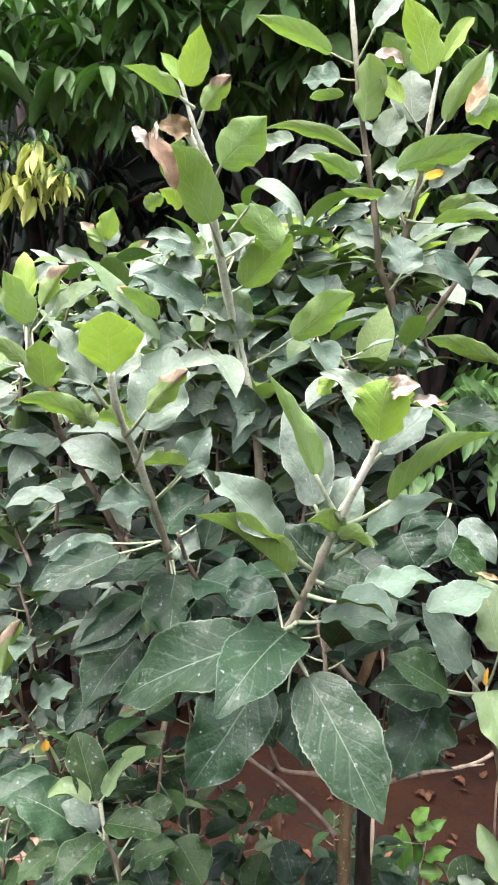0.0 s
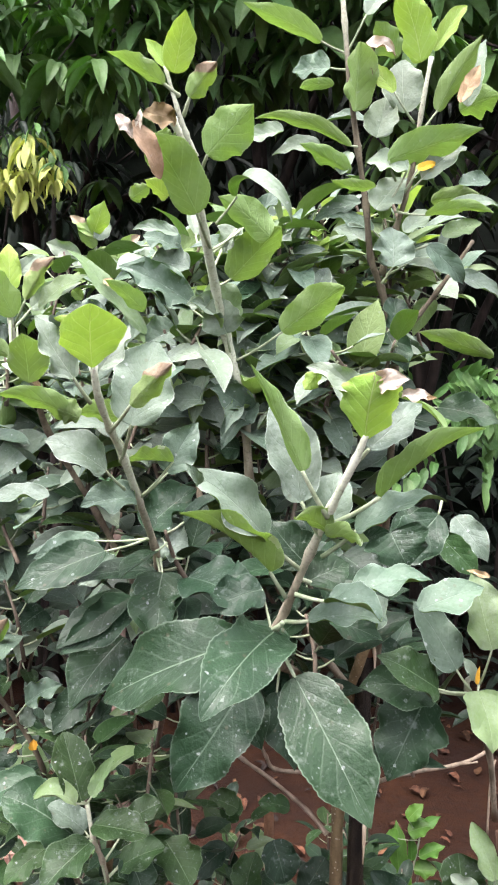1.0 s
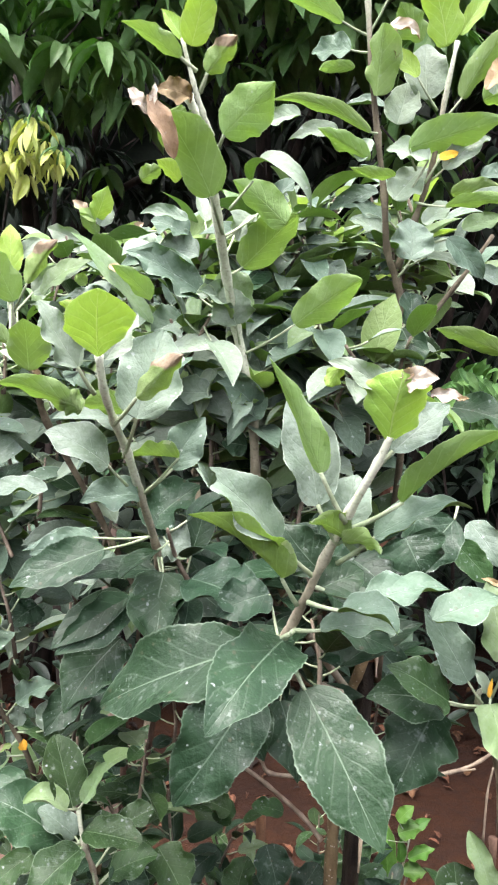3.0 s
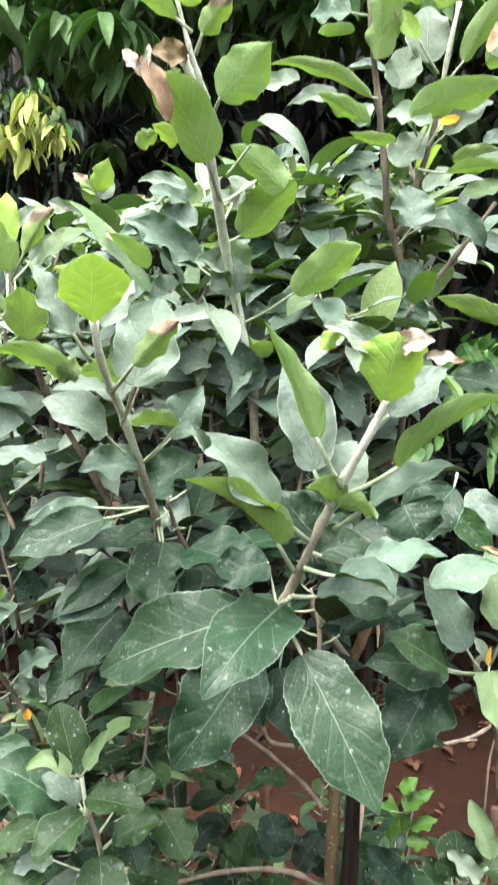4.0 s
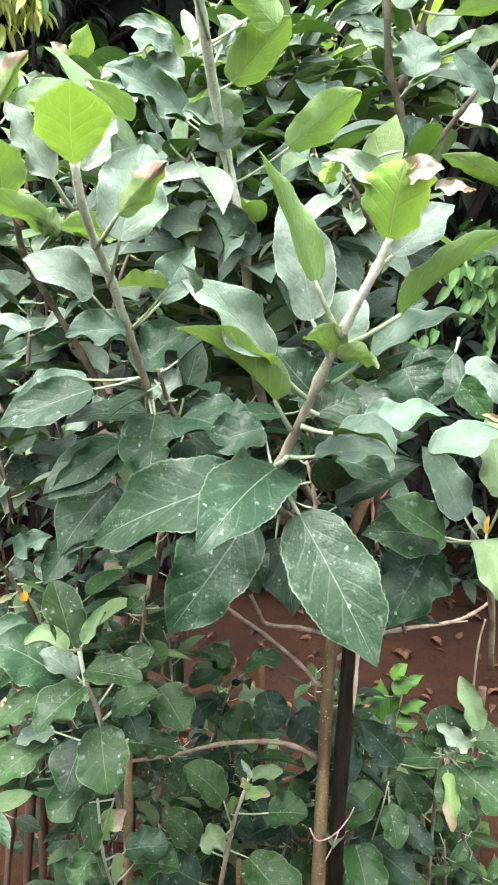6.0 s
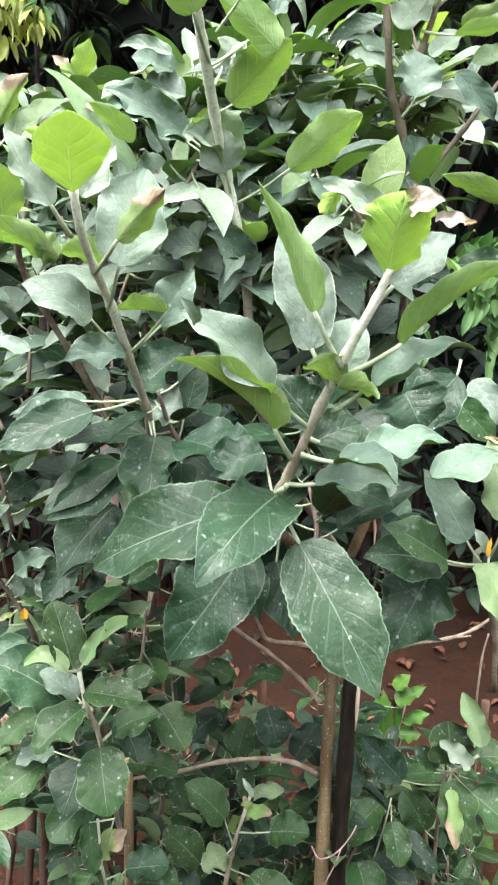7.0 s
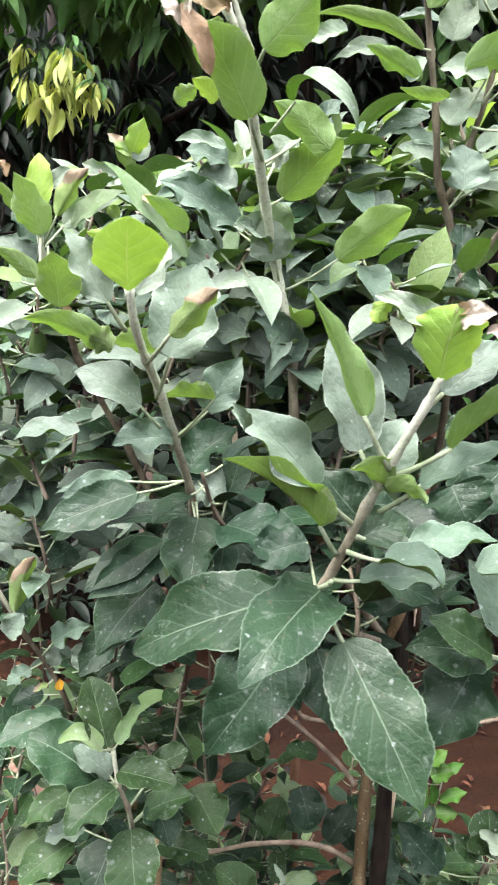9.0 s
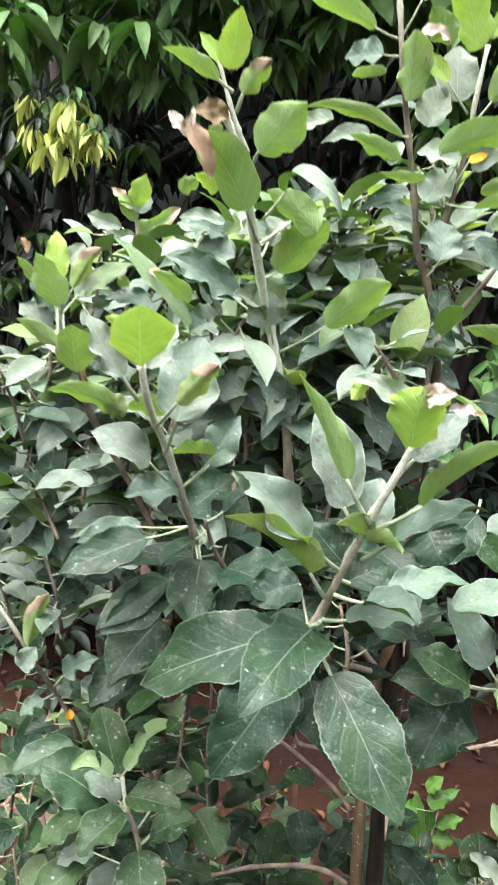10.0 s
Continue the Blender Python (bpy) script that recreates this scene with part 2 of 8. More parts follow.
STALK = bark_material("leaf_stalk", (0.21, 0.275, 0.15), (0.36, 0.42, 0.275), 90.0, 0.7, relief=0.0003)
CHARRED = bark_material("charred_pole", (0.003, 0.003, 0.0025), (0.026, 0.020, 0.013), 90.0, 0.5, relief=0.006)
REDBARK = bark_material("red_brown_bark", (0.11, 0.05, 0.03), (0.30, 0.15, 0.09), 50.0, 0.85)
SPLIT = bark_material("split_pale_wood", (0.50, 0.40, 0.27), (0.72, 0.62, 0.46), 80.0, 0.75)
POLE = bark_material("dim_brown_pole", (0.035, 0.020, 0.013), (0.115, 0.070, 0.046), 40.0, 0.9)
BRUSH = bark_material("dark_stick", (0.010, 0.008, 0.006), (0.034, 0.025, 0.020), 40.0, 0.9)


FELT = ((0.42, 0.48, 0.33), (0.62, 0.66, 0.51))
SHOOT = shoot_material("grey_shoot", FELT, ((0.140, 0.120, 0.076), (0.35, 0.315, 0.225)), True)
BROWN = shoot_material("brown_shoot", FELT, ((0.062, 0.052, 0.033), (0.20, 0.175, 0.118)), True)

# ---- builders ----
def add_mesh(name, verts, faces, mats, parent=None, label="", uv=None, slots=None, matrix=None):
    me = bpy.data.meshes.new(name)
    me.from_pydata(verts, [], faces)
    for mat in mats:
        me.materials.append(mat)
    me.polygons.foreach_set("use_smooth", [True] * len(faces))
    if slots is not None:
        me.polygons.foreach_set("material_index", slots)
    if uv is not None:
        lay = me.uv_layers.new(name="UVMap")
        idx = np.empty(len(me.loops), dtype=np.int32)
        me.loops.foreach_get("vertex_index", idx)
        lay.data.foreach_set("uv", np.asarray(uv, dtype=np.float32)[idx].ravel())
    me.update()
    ob = new(name, me)
    if matrix is not None:
        ob.matrix_world = matrix
    if parent is not None:
        keep = ob.matrix_world.copy()
        ob.parent = parent
        world = parent.matrix_world if parent.parent is None else parent.parent.matrix_world @ parent.matrix_basis
        ob.matrix_parent_inverse = world.inverted()
        ob.matrix_world = keep
    if label:
        tagged(ob, label)
    return ob


def smooth_line(points, steps=4):
    """A Catmull-Rom line through the points."""
    p = [Vector(a) for a in points]
    p = [p[0] * 2 - p[1]] + p + [p[-1] * 2 - p[-2]]
    line = []
    for i in range(1, len(p) - 2):
        a, b, c, d = p[i - 1:i + 3]
        for k in range(steps):
            t = k / steps
            line.append(0.5 * (2 * b + (c - a) * t + (2 * a - 5 * b + 4 * c - d) * t * t + (3 * b - a - 3 * c + d) * t ** 3))
    line.append(p[-2])
    return line


def tube(line, r0, r1, sides=8, knots=0.0, rng=None, joints=0):
    """Vertices and faces of a tapered round stem along a line."""
    verts, faces = [], []
    n = len(line)
    side = None
    for i, p in enumerate(line):
        way = (line[min(i + 1, n - 1)] - line[max(i - 1, 0)]).normalized()
        ref = side if side is not None else (Vector((1, 0, 0)) if abs(way.x) < 0.8 else Vector((0, 1, 0)))
        side = (ref - way * ref.dot(way)).normalized()
        up = way.cross(side)
        r = r0 + (r1 - r0) * i / (n - 1)
        if knots and rng:
            r *= 1 + knots * (rng.random() - 0.35) + (0.28 if joints and i % joints == 0 else 0.0)
        for k in range(sides):
            a = 2 * math.pi * k / sides
            verts.append(p + (side * math.cos(a) + up * math.sin(a)) * r)
    for i in range(n - 1):
        for k in range(sides):
            j = (k + 1) % sides
            faces.append((i * sides + k, i * sides + j, (i + 1) * sides + j, (i + 1) * sides + k))
    faces.append(tuple(range(sides))[::-1])
    faces.append(tuple((n - 1) * sides + k for k in range(sides)))
    return verts, faces


def blade(length, width, curl, cup, wave, rng, n=44, m=5, teeth=0.014, thick=0.0004, relax=1.0, fold=None, roll=None, hook=None, twist=None, low=0.52, high=0.82, point=0.5, crumple=0.0):
    """A leaf blade with an upper and a lower face: vertices, faces, slots (0 upper, 1 lower) and its own width and length as UV.
    fold: the angle of each half at the midrib; roll: how much further each half turns up towards its edge; hook: how far the tip bends down;
    low, high, point: the fullness of the outline at its base and tip, and how drawn out the tip is."""
    verts, faces, slots, uv = [], [], [], []
    ph = [rng.uniform(0, 6.28) for _ in range(6)]
    freq = rng.uniform(1.4, 3.0)
    sway = rng.uniform(-0.045, 0.045) * length * relax
    fold = fold or (0.4 * cup + rng.uniform(-0.1, 0.15) * relax, 0.4 * cup + rng.uniform(-0.1, 0.15) * relax)
    roll = roll or (0.7 * cup + rng.uniform(-0.5, 0.5) * relax, 0.7 * cup + rng.uniform(-0.5, 0.5) * relax)
    hook = rng.uniform(-0.15, 0.8) * relax if hook is None else hook
    twist = rng.uniform(-0.45, 0.45) * relax if twist is None else twist
    ripple = min(0.55, wave * 8.0)
    peak = low / (low + high)
    full = peak ** low * (1 - peak) ** high
    # the midrib as a curve in its own plane, laid so that it starts at the base and ends on the line to the tip
    rib, turn = [(0.0, 0.0)], []
    for i in range(n + 1):
        t = i / n
        turn.append(4 * curl * (1 - 2 * t) - hook * max(0.0, (t - 0.45) / 0.55) ** 2)
        rib.append((rib[-1][0] + math.cos(turn[-1]) / n, rib[-1][1] + math.sin(turn[-1]) / n))
    lean, size = math.atan2(rib[n][1], rib[n][0]), math.hypot(*rib[n])
    co, si = math.cos(-lean), math.sin(-lean)
    spine = [((y * co - z * si) * length / size, (y * si + z * co) * length / size) for y, z in rib]
    for face in (0, 1):
        start = len(verts)
        for i in range(n + 1):
            t = i / n
            half = width / 2 * (t ** low * (1 - t) ** high / full) * (1 - point * max(0.0, (t - 0.72) / 0.28) ** 1.2)
            pitch = turn[i] - lean
            tw = twist * (t - 0.25)
            row = []
            for side in (-1, 1):
                k = side > 0
                x = z = 0.0
                h = half * (1 + 0.05 * math.sin(6 * t + ph[2 + k]))
                if n > 20:
                    h *= (1 + teeth * (1 if i % 2 else -1)) * (1 + 0.16 * noise.noise((t * 6 + ph[4], side * 2.0, ph[5])))
                edge = [(0.0, 0.0)]
                for q in range(1, m + 1):
                    v = (q - 0.5) / m
                    a = fold[k] + roll[k] * v * v * (0.75 + 0.25 * math.sin(5 * t + ph[4 + k])) + ripple * math.sin(6.28 * freq * t + ph[k]) * v * math.sin(math.pi * t) ** 0.5
                    if n > 20:  # margins that roll up and down by turns
                        a += 1.5 * v ** 3 * noise.noise((t * 5 + ph[5], side * 1.5, ph[2]))
                    a += crumple * noise.noise((t * 5 + ph[0], side * v * 3, ph[1]))
                    x += math.cos(a) * h / m
                    z += math.sin(a) * h / m
                    edge.append((side * x, z))
                row.append(edge)
            line = row[0][:0:-1] + row[1]
            for c, (x, z) in enumerate(line):
                u = (c - m) / m
                z += 0.010 * length * math.sin(13 * t + ph[3]) * abs(u) * (1 - abs(u)) - (thick if face and abs(u) < 1 and 0 < i < n else 0.0)
                x, z = x * math.cos(tw) - z * math.sin(tw), x * math.sin(tw) + z * math.cos(tw)
                verts.append(Vector((x + sway * math.sin(math.pi * t), spine[i][0] - z * math.sin(pitch), spine[i][1] + z * math.cos(pitch))))
                uv.append((u * 0.5 + 0.5, t))
        w = 2 * m + 1
        for i in range(n):
            for j in range(w - 1):
                p, q, r, t = start + i * w + j, start + i * w + j + 1, start + (i + 1) * w + j + 1, start + (i + 1) * w + j
                two = ((p, q, r), (p, r, t))
                faces += two if face == 0 else [f[::-1] for f in two]
                slots += [face, face]
    return verts, faces, slots, uv


def seat(base, tip, normal):
    """The pose of a blade that runs from base towards tip with its upper face along normal."""
    y = (Vector(tip) - Vector(base)).normalized()
    z = Vector(normal)
    z = (z - y * z.dot(y)).normalized()
    x = y.cross(z)
    m = Matrix((x, y, z)).transposed().to_4x4()
    m.translation = base
    return m


TREES = {}
rng = random.Random(11)


def plant(key, name, foot, label, category="tree"):
    """An empty at a plant's foot that its parts hang under."""
    TREES[key] = tagged(new(name), label, category, {"apple_tree": "young apple trees", "stake": "plant stakes", "sapling": "apple saplings"}.get(name, ""))
    TREES[key].matrix_world = Matrix.Translation(foot)
    bpy.context.view_layer.update()
    return TREES[key]


def stem(key, r0, r1, points, young=1, mats=None, name="branch"):
    line = smooth_line(points, 5)
    verts, faces = tube(line, r0, r1, 8, 0.35 if name == "trunk" else 0.2, rng, 5 if name == "branch" else 0)
    uv = [(k / 8, min(1.0, max(0.0, 0.5 + (i - young * 5) / 16))) for i in range(len(line)) for k in range(8)]
    use = mats or ([OLD] if key == "Q" else [BROWN] if key in ("R", "E", "F", "B") else [SHOOT])
    return add_mesh(name, verts, faces, use[:1], TREES[key], uv=uv)


def leaf(key, kind, side, base, tip, width, normal, curl, cup, wave, stalk=None, **form):
    """One leaf; kind is the look of the side that is named (u upper, d lower)."""
    base, tip = Vector(base), Vector(tip)
    if key in ('D', 'G', 'H') and not form:  # the low plants bear rounder leaves
        form = dict(low=0.47, high=0.58, point=0.25)
    verts, faces, slots, uv = blade((tip - base).length, width, curl, cup, wave, rng, relax=0.8 if not form else 0.5, **form)
    up, low = (kind, BACK[kind]) if side == "u" else (BACK[kind], kind)
    ob = add_mesh("leaf", verts, faces, [LEAF[up], LEAF[low]], TREES[key], uv=uv, slots=slots, matrix=seat(base, tip, normal))
    if stalk is not None:
        s = Vector(stalk)
        mid = (s + base) / 2 + Vector((0, 0, -0.03)) * (s - base).length
        v, f = tube(smooth_line([base + (tip - base) * 0.015, mid, s], 4), 0.0008 + 0.0003 * (base.y < 0.56), 0.0012 + 0.0004 * (base.y < 0.56), 7)
        inv = ob.matrix_world.inverted()
        add = add_mesh("petiole", [inv @ p for p in v], f, [STALK])
        add.parent = ob
    return ob


class Mass:
    """Gathers many small pieces into one mesh."""

    def __init__(self):
        self.v, self.f, self.s, self.uv = [], [], [], []

    def add(self, verts, faces, slots, uv, m=None):
        o = len(self.v)
        self.v += [tuple(m @ p) for p in verts] if m is not None else [tuple(p) for p in verts]
        self.f += [tuple(i + o for i in f) for f in faces]
        self.s += list(slots)
        self.uv += list(uv)

    def make(self, name, mats, parent=None, label=""):
        ob = add_mesh(name, self.v, self.f, mats, parent, label, self.uv, self.s)
        ob["kind"] = "stuff"
        return ob


FILL = {}
MIXES = {
    "mid": ("dusty", "dusty", "dusty", "grey", "grey", "dark", "mid", "pale", "pale", "green", "fresh"),
    # low and deep weigh to dark kinds, putting shade into the twigs' colour
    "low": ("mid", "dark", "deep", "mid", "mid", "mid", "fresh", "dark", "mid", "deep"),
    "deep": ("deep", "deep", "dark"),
    "upper": ("pale", "dusty", "grey", "green", "fresh", "grey", "dusty"),
    "bright": ("pale", "dusty", "green", "dusty", "lime"),
}


def twig(key, base, tip, count, length, mix):
    """A leafy twig: a thin stem with spirally set leaves, gathered with the others of its plant."""
    mass = FILL.setdefault(key, Mass())
    base, tip = Vector(base), Vector(tip)
    way = (tip - base)
    bend = Vector((rng.uniform(-1, 1), rng.uniform(-1, 1), rng.uniform(-0.5, 0.5))) * way.length * 0.08
    line = smooth_line([base, (base + tip) / 2 + bend, tip], 4)
    v, f = tube(line, 0.0026, 0.0014, 5)
    mass.add(v, f, [len(KINDS)] * len(f), [(0.5, 0.5)] * len(v))
    turn = rng.uniform(0, 6.28)
    d = way.normalized()
    side = d.orthogonal().normalized()
    for i in range(count):
        t = 0.12 + 0.88 * (i + 0.5) / count
        p = base.lerp(tip, t) + bend * (1 - (2 * t - 1) ** 2)
        turn += 2.4
        out = (Matrix.Rotation(turn, 3, d) @ side)
        grow = (out + d * rng.uniform(0.1, 0.8) + Vector((0, 0, rng.uniform(-0.7, 0.15)))).normalized()
        long = length * rng.uniform(0.65, 1.15) * (0.75 if t > 0.9 else 1)
        b = p + grow * 0.018
        v, f = tube([p, (p + b) / 2 + Vector((0, 0, -0.001)), b], 0.0011, 0.0008, 4)
        mass.add(v, f, [len(KINDS) + 1] * len(f), [(0.5, 0.5)] * len(v))
        kind = rng.choice(MIXES[mix])
        v, f, s, uv = blade(long, long * rng.uniform(0.42, 0.56), rng.uniform(0.0, 0.13), rng.uniform(0.2, 0.7), rng.uniform(0.002, 0.012), rng, 12, 3, relax=0.8)
        up = Vector((rng.uniform(-0.5, 0.5), rng.uniform(-0.8, 0.3), 1.0))
        if abs(up.normalized().dot(grow)) > 0.97:
            up = Vector((0, -1, 0.2))
        mass.add(v, f, [KINDS.index(kind) if k == 0 else KINDS.index(BACK[kind]) for k in s], uv, seat(b, b + grow, up))


# ---- ground ----
soil = Nodes("red_soil", 0.95)
so = soil.coords()
a = soil.noise(so, 2.2, 6.0)
b = soil.noise(so, 22.0, 6.0, rough=0.65)
c = soil.noise(so, 160.0, 4.0, rough=0.7)
earth = soil.mix(soil.ramp(a, 0.3, 0.7), (0.020, 0.0064, 0.0016), (0.046, 0.0158, 0.0036))
earth = soil.mix(soil.ramp(b, 0.35, 0.75, 0.0, 0.75), earth, (0.016, 0.007, 0.004))
earth = soil.mix(soil.ramp(c, 0.5, 0.8, 0.0, 0.5), earth, (0.075, 0.033, 0.018))
soil.put(soil.bsdf.inputs["Base Color"], earth)
soil.bump(soil.math("ADD", soil.math("MULTIPLY", b, 1.0), soil.math("MULTIPLY", c, 0.3)), 0.8, 0.03)

bm = bmesh.new()
N = 90
grid = []
for i in range(N + 1):
    row = []
    for j in range(N + 1):
        u, v = 2 * i / N - 1, 2 * j / N - 1
        x, y = math.copysign(abs(u) ** 3.2, u) * 300, 2.0 + math.copysign(abs(v) ** 3.2, v) * 300
        z = 0.03 * noise.noise((x * 1.7, y * 1.7, 0)) + 0.015 * noise.noise((x * 6, y * 6, 4)) if abs(x) < 20 and abs(y) < 20 else 0
        row.append(bm.verts.new((x, y, z)))
    grid.append(row)
for i in range(N):
    for j in range(N):
        bm.faces.new((grid[i][j], grid[i + 1][j], grid[i + 1][j + 1], grid[i][j + 1])).smooth = True
me = bpy.data.meshes.new("ground")
bm.to_mesh(me)
bm.free()
me.materials.append(soil.mat)
tagged(new("ground", me), "bare red soil under the trees", "ground", kind="structure")

LITTER = leaf_material("litter_leaf", (0.040, 0.014, 0.006), (0.17, 0.078, 0.036), 0.05, vein=(0.16, 0.09, 0.05), veins=0.3, glow=0.1, rough=0.9, joined=True)
litter = Mass()
for _ in range(700):
    x, y = rng.uniform(-1.3, 1.5), rng.uniform(1.3, 3.4)
    long = rng.uniform(0.02, 0.06)
    v, f, s, uv = blade(long, long * rng.uniform(0.4, 0.6), rng.uniform(0, 0.2), rng.uniform(0.2, 1.4), 0.05, rng, 8, 2)
    m = Matrix.Translation((x, y, 0.012 + 0.03 * noise.noise((x * 1.7, y * 1.7, 0)))) @ Euler((rng.uniform(-0.3, 0.3), rng.uniform(-0.3, 0.3), rng.uniform(0, 6.28))).to_matrix().to_4x4()
    litter.add(v, f, [rng.choice((0, 0, 1))] * len(f), uv, m)
tagged(litter.make("leaf_litter", [LITTER, BRUSH]), "fallen brown dry leaves lying on the red soil", "leaf litter")

# ---- trees far behind: long drooping leaves ----
LONG = leaf_material("mango_leaf", (0.074, 0.172, 0.045), (0.125, 0.255, 0.078), 0.12, vein=(0.22, 0.34, 0.12), veins=0.4, glow=0.45, rough=0.45, rim=0.1, joined=True)
# the same leaf near black: shade under the canopy put into its colour
LONGSHADED = leaf_material("mango_leaf_shaded", (0.008, 0.021, 0.010), (0.016, 0.036, 0.018), 0.08, vein=(0.05, 0.09, 0.04), veins=0.3, glow=0.15, rough=0.45, rim=0.0, joined=True)
FLUSH = leaf_material("yellow_flush_leaf", (0.42, 0.50, 0.10), (0.64, 0.68, 0.26), 0.35, (0.75, 0.78, 0.5), vein=(0.6, 0.62, 0.2), veins=0.5, glow=0.5, rough=0.5, joined=True, thru=(0.74, 0.82, 0.22), rim=0.0)
FERN = leaf_material("bright_leaflet", (0.055, 0.145, 0.030), (0.085, 0.205, 0.045), 0.1, vein=(0.2, 0.36, 0.12), veins=0.5, glow=0.35, rough=0.4, joined=True)


def whorl(mass, p, count, length, slot, hang=0.9, wide=0.22, spread=1.0):
    """Long leaves hanging round a twig's end."""
    turn = rng.uniform(0, 6.28)
    for _ in range(count):
        turn += 2.4
        out = Vector((math.cos(turn) * spread, math.sin(turn) * spread, -hang * rng.uniform(0.4, 1.5))).normalized()
        long = length * rng.uniform(0.7, 1.2)
        v, f, s, uv = blade(long, long * wide * rng.uniform(0.85, 1.2), rng.uniform(0.05, 0.16), rng.uniform(0.3, 0.9), 0.008, rng, 7, 2, relax=0.3, low=0.6, high=0.8)
        up = Vector((rng.uniform(-0.4, 0.4), rng.uniform(-0.4, 0.4), 1.0))
        b = p + out * 0.015
        mass.add(v, f, [slot] * len(f), uv, seat(b, b + out, up))


def back_tree(name, foot, label, trunk, height, spans, leaf_slots):
    """A tree behind: trunk, limbs and a crown of whorls in the spans (x0, x1, y0, y1, z0, z1, whorls, leaf length)."""
    t = plant(name, "tree", foot, label)
    line = smooth_line([foot, Vector(foot) + Vector((0.05, 0.04, height * 0.4)), Vector(foot) + Vector((-0.06, 0.02, height))], 5)
    v, f = tube(line, trunk, trunk * 0.5, 10, 0.15, rng)
    add_mesh("trunk", v, f, [BRUSH], t)
    crown = Mass()
    for x0, x1, y0, y1, z0, z1, count, length in spans:
        for _ in range(count):
            p = Vector((rng.uniform(x0, x1), rng.uniform(y0, y1), rng.uniform(z0, z1)))
            whorl(crown, p, rng.randint(6, 10), length, rng.choice(leaf_slots), 1.1, 0.29)
            q = p + Vector((rng.uniform(-0.1, 0.1), rng.uniform(0.05, 0.3), rng.uniform(0.05, 0.3)))
            v, f = tube([p, (p + q) / 2, q], 0.003, 0.006, 4)
            crown.add(v, f, [4] * len(f), [(0.5, 0.5)] * len(v))
    crown.make("crown", [LONG, LONGSHADED, FLUSH, FERN, BRUSH], t)
    for i in range(5):
        a = rng.uniform(0, 6.28)
        top = Vector(foot) + Vector((math.cos(a) * 0.9, math.sin(a) * 0.5, height * rng.uniform(0.8, 1.1)))
        low = Vector(foot) + Vector((0, 0, height * rng.uniform(0.35, 0.7)))
        v, f = tube(smooth_line([low, (low + top) / 2 + Vector((0, 0, 0.15)), top], 4), trunk * 0.45, trunk * 0.15, 7)
        add_mesh("limb", v, f, [BRUSH], t)
    return t


back_tree("mango_a", (-0.9, 3.4, 0), "dark green tree with long drooping leaves", 0.06, 2.6,
          [(-2.6, -0.85, 2.4, 3.4, 2.1, 2.72, 120, 0.15), (-0.85, -0.5, 2.4, 3.4, 2.1, 2.9, 50, 0.13), (-2.4, -0.1, 2.7, 3.4, 1.1, 1.95, 130, 0.11)], (0, 0, 1))
back_tree("mango_b", (0.75, 3.5, 0), "dark green tree with long drooping leaves", 0.06, 2.8,
          [(-0.6, 0.9, 2.4, 3.3, 2.55, 3.4, 150, 0.16), (0.5, 2.4, 2.3, 3.3, 1.9, 3.4, 200, 0.14)], (0, 0, 1))
# the last span is a leaf roof above the view, added to shade the soil
back_tree("mango_d", (1.5, 2.7, 0), "tree with fresh green hanging leaves above the shade", 0.035, 2.6,
          [(-0.75, -0.25, 2.0, 2.4, 2.12, 2.45, 26, 0.15), (-0.25, 0.5, 2.0, 2.4, 2.2, 2.5, 30, 0.15), (-1.4, -0.35, 2.2, 2.6, 2.25, 2.62, 60, 0.12), (-0.35, 1.1, 2.0, 2.5, 2.30, 2.8, 66, 0.15), (0.4, 1.3, 1.9, 2.4, 1.9, 2.6, 40, 0.13), (-0.45, 1.8, 1.6, 2.7, 2.75, 3.4, 190, 0.17)], (0,))
# all in the shaded leaf colour; third span is a roof added for shade
back_tree("mango_c", (0.1, 4.3, 0), "back tree with dense leaves, deep shade put into their colour", 0.07, 3.4,
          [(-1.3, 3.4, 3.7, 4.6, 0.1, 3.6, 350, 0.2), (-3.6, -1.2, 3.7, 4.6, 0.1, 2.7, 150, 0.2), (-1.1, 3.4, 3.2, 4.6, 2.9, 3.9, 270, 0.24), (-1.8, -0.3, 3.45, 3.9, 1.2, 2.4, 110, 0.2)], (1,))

# hedge in the shaded leaf colour, filling the dark strip above the soil
under = plant("under", "hedge", (0, 3.0, 0), "low hedge along the soil with shade put into its leaf colour", "hedge")
low = Mass()
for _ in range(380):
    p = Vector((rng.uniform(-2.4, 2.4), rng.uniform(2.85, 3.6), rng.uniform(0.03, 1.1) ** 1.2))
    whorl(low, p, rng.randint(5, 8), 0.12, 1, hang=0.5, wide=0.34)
low.make("foliage", [LONG, LONGSHADED, FLUSH, FERN, BRUSH], under)
for i in range(14):
    x = -2.3 + i * 0.34 + rng.uniform(-0.08, 0.08)
    v, f = tube(smooth_line([(x, 3.2, 0), (x + rng.uniform(-0.1, 0.1), 3.2, 0.5), (x + rng.uniform(-0.2, 0.2), 3.15, 1.1)], 4), 0.012, 0.005, 6)
    add_mesh("branch", v, f, [BRUSH], under)

# dense belts of trees, added to close the place ahead, behind and beside the camera
# near black, so that the backdrop carries deep shade in its colour
belt = leaf_material("shade_dark_foliage", (0.004, 0.009, 0.005), (0.009, 0.018, 0.009), 0.0, glow=0.05, rough=0.8)


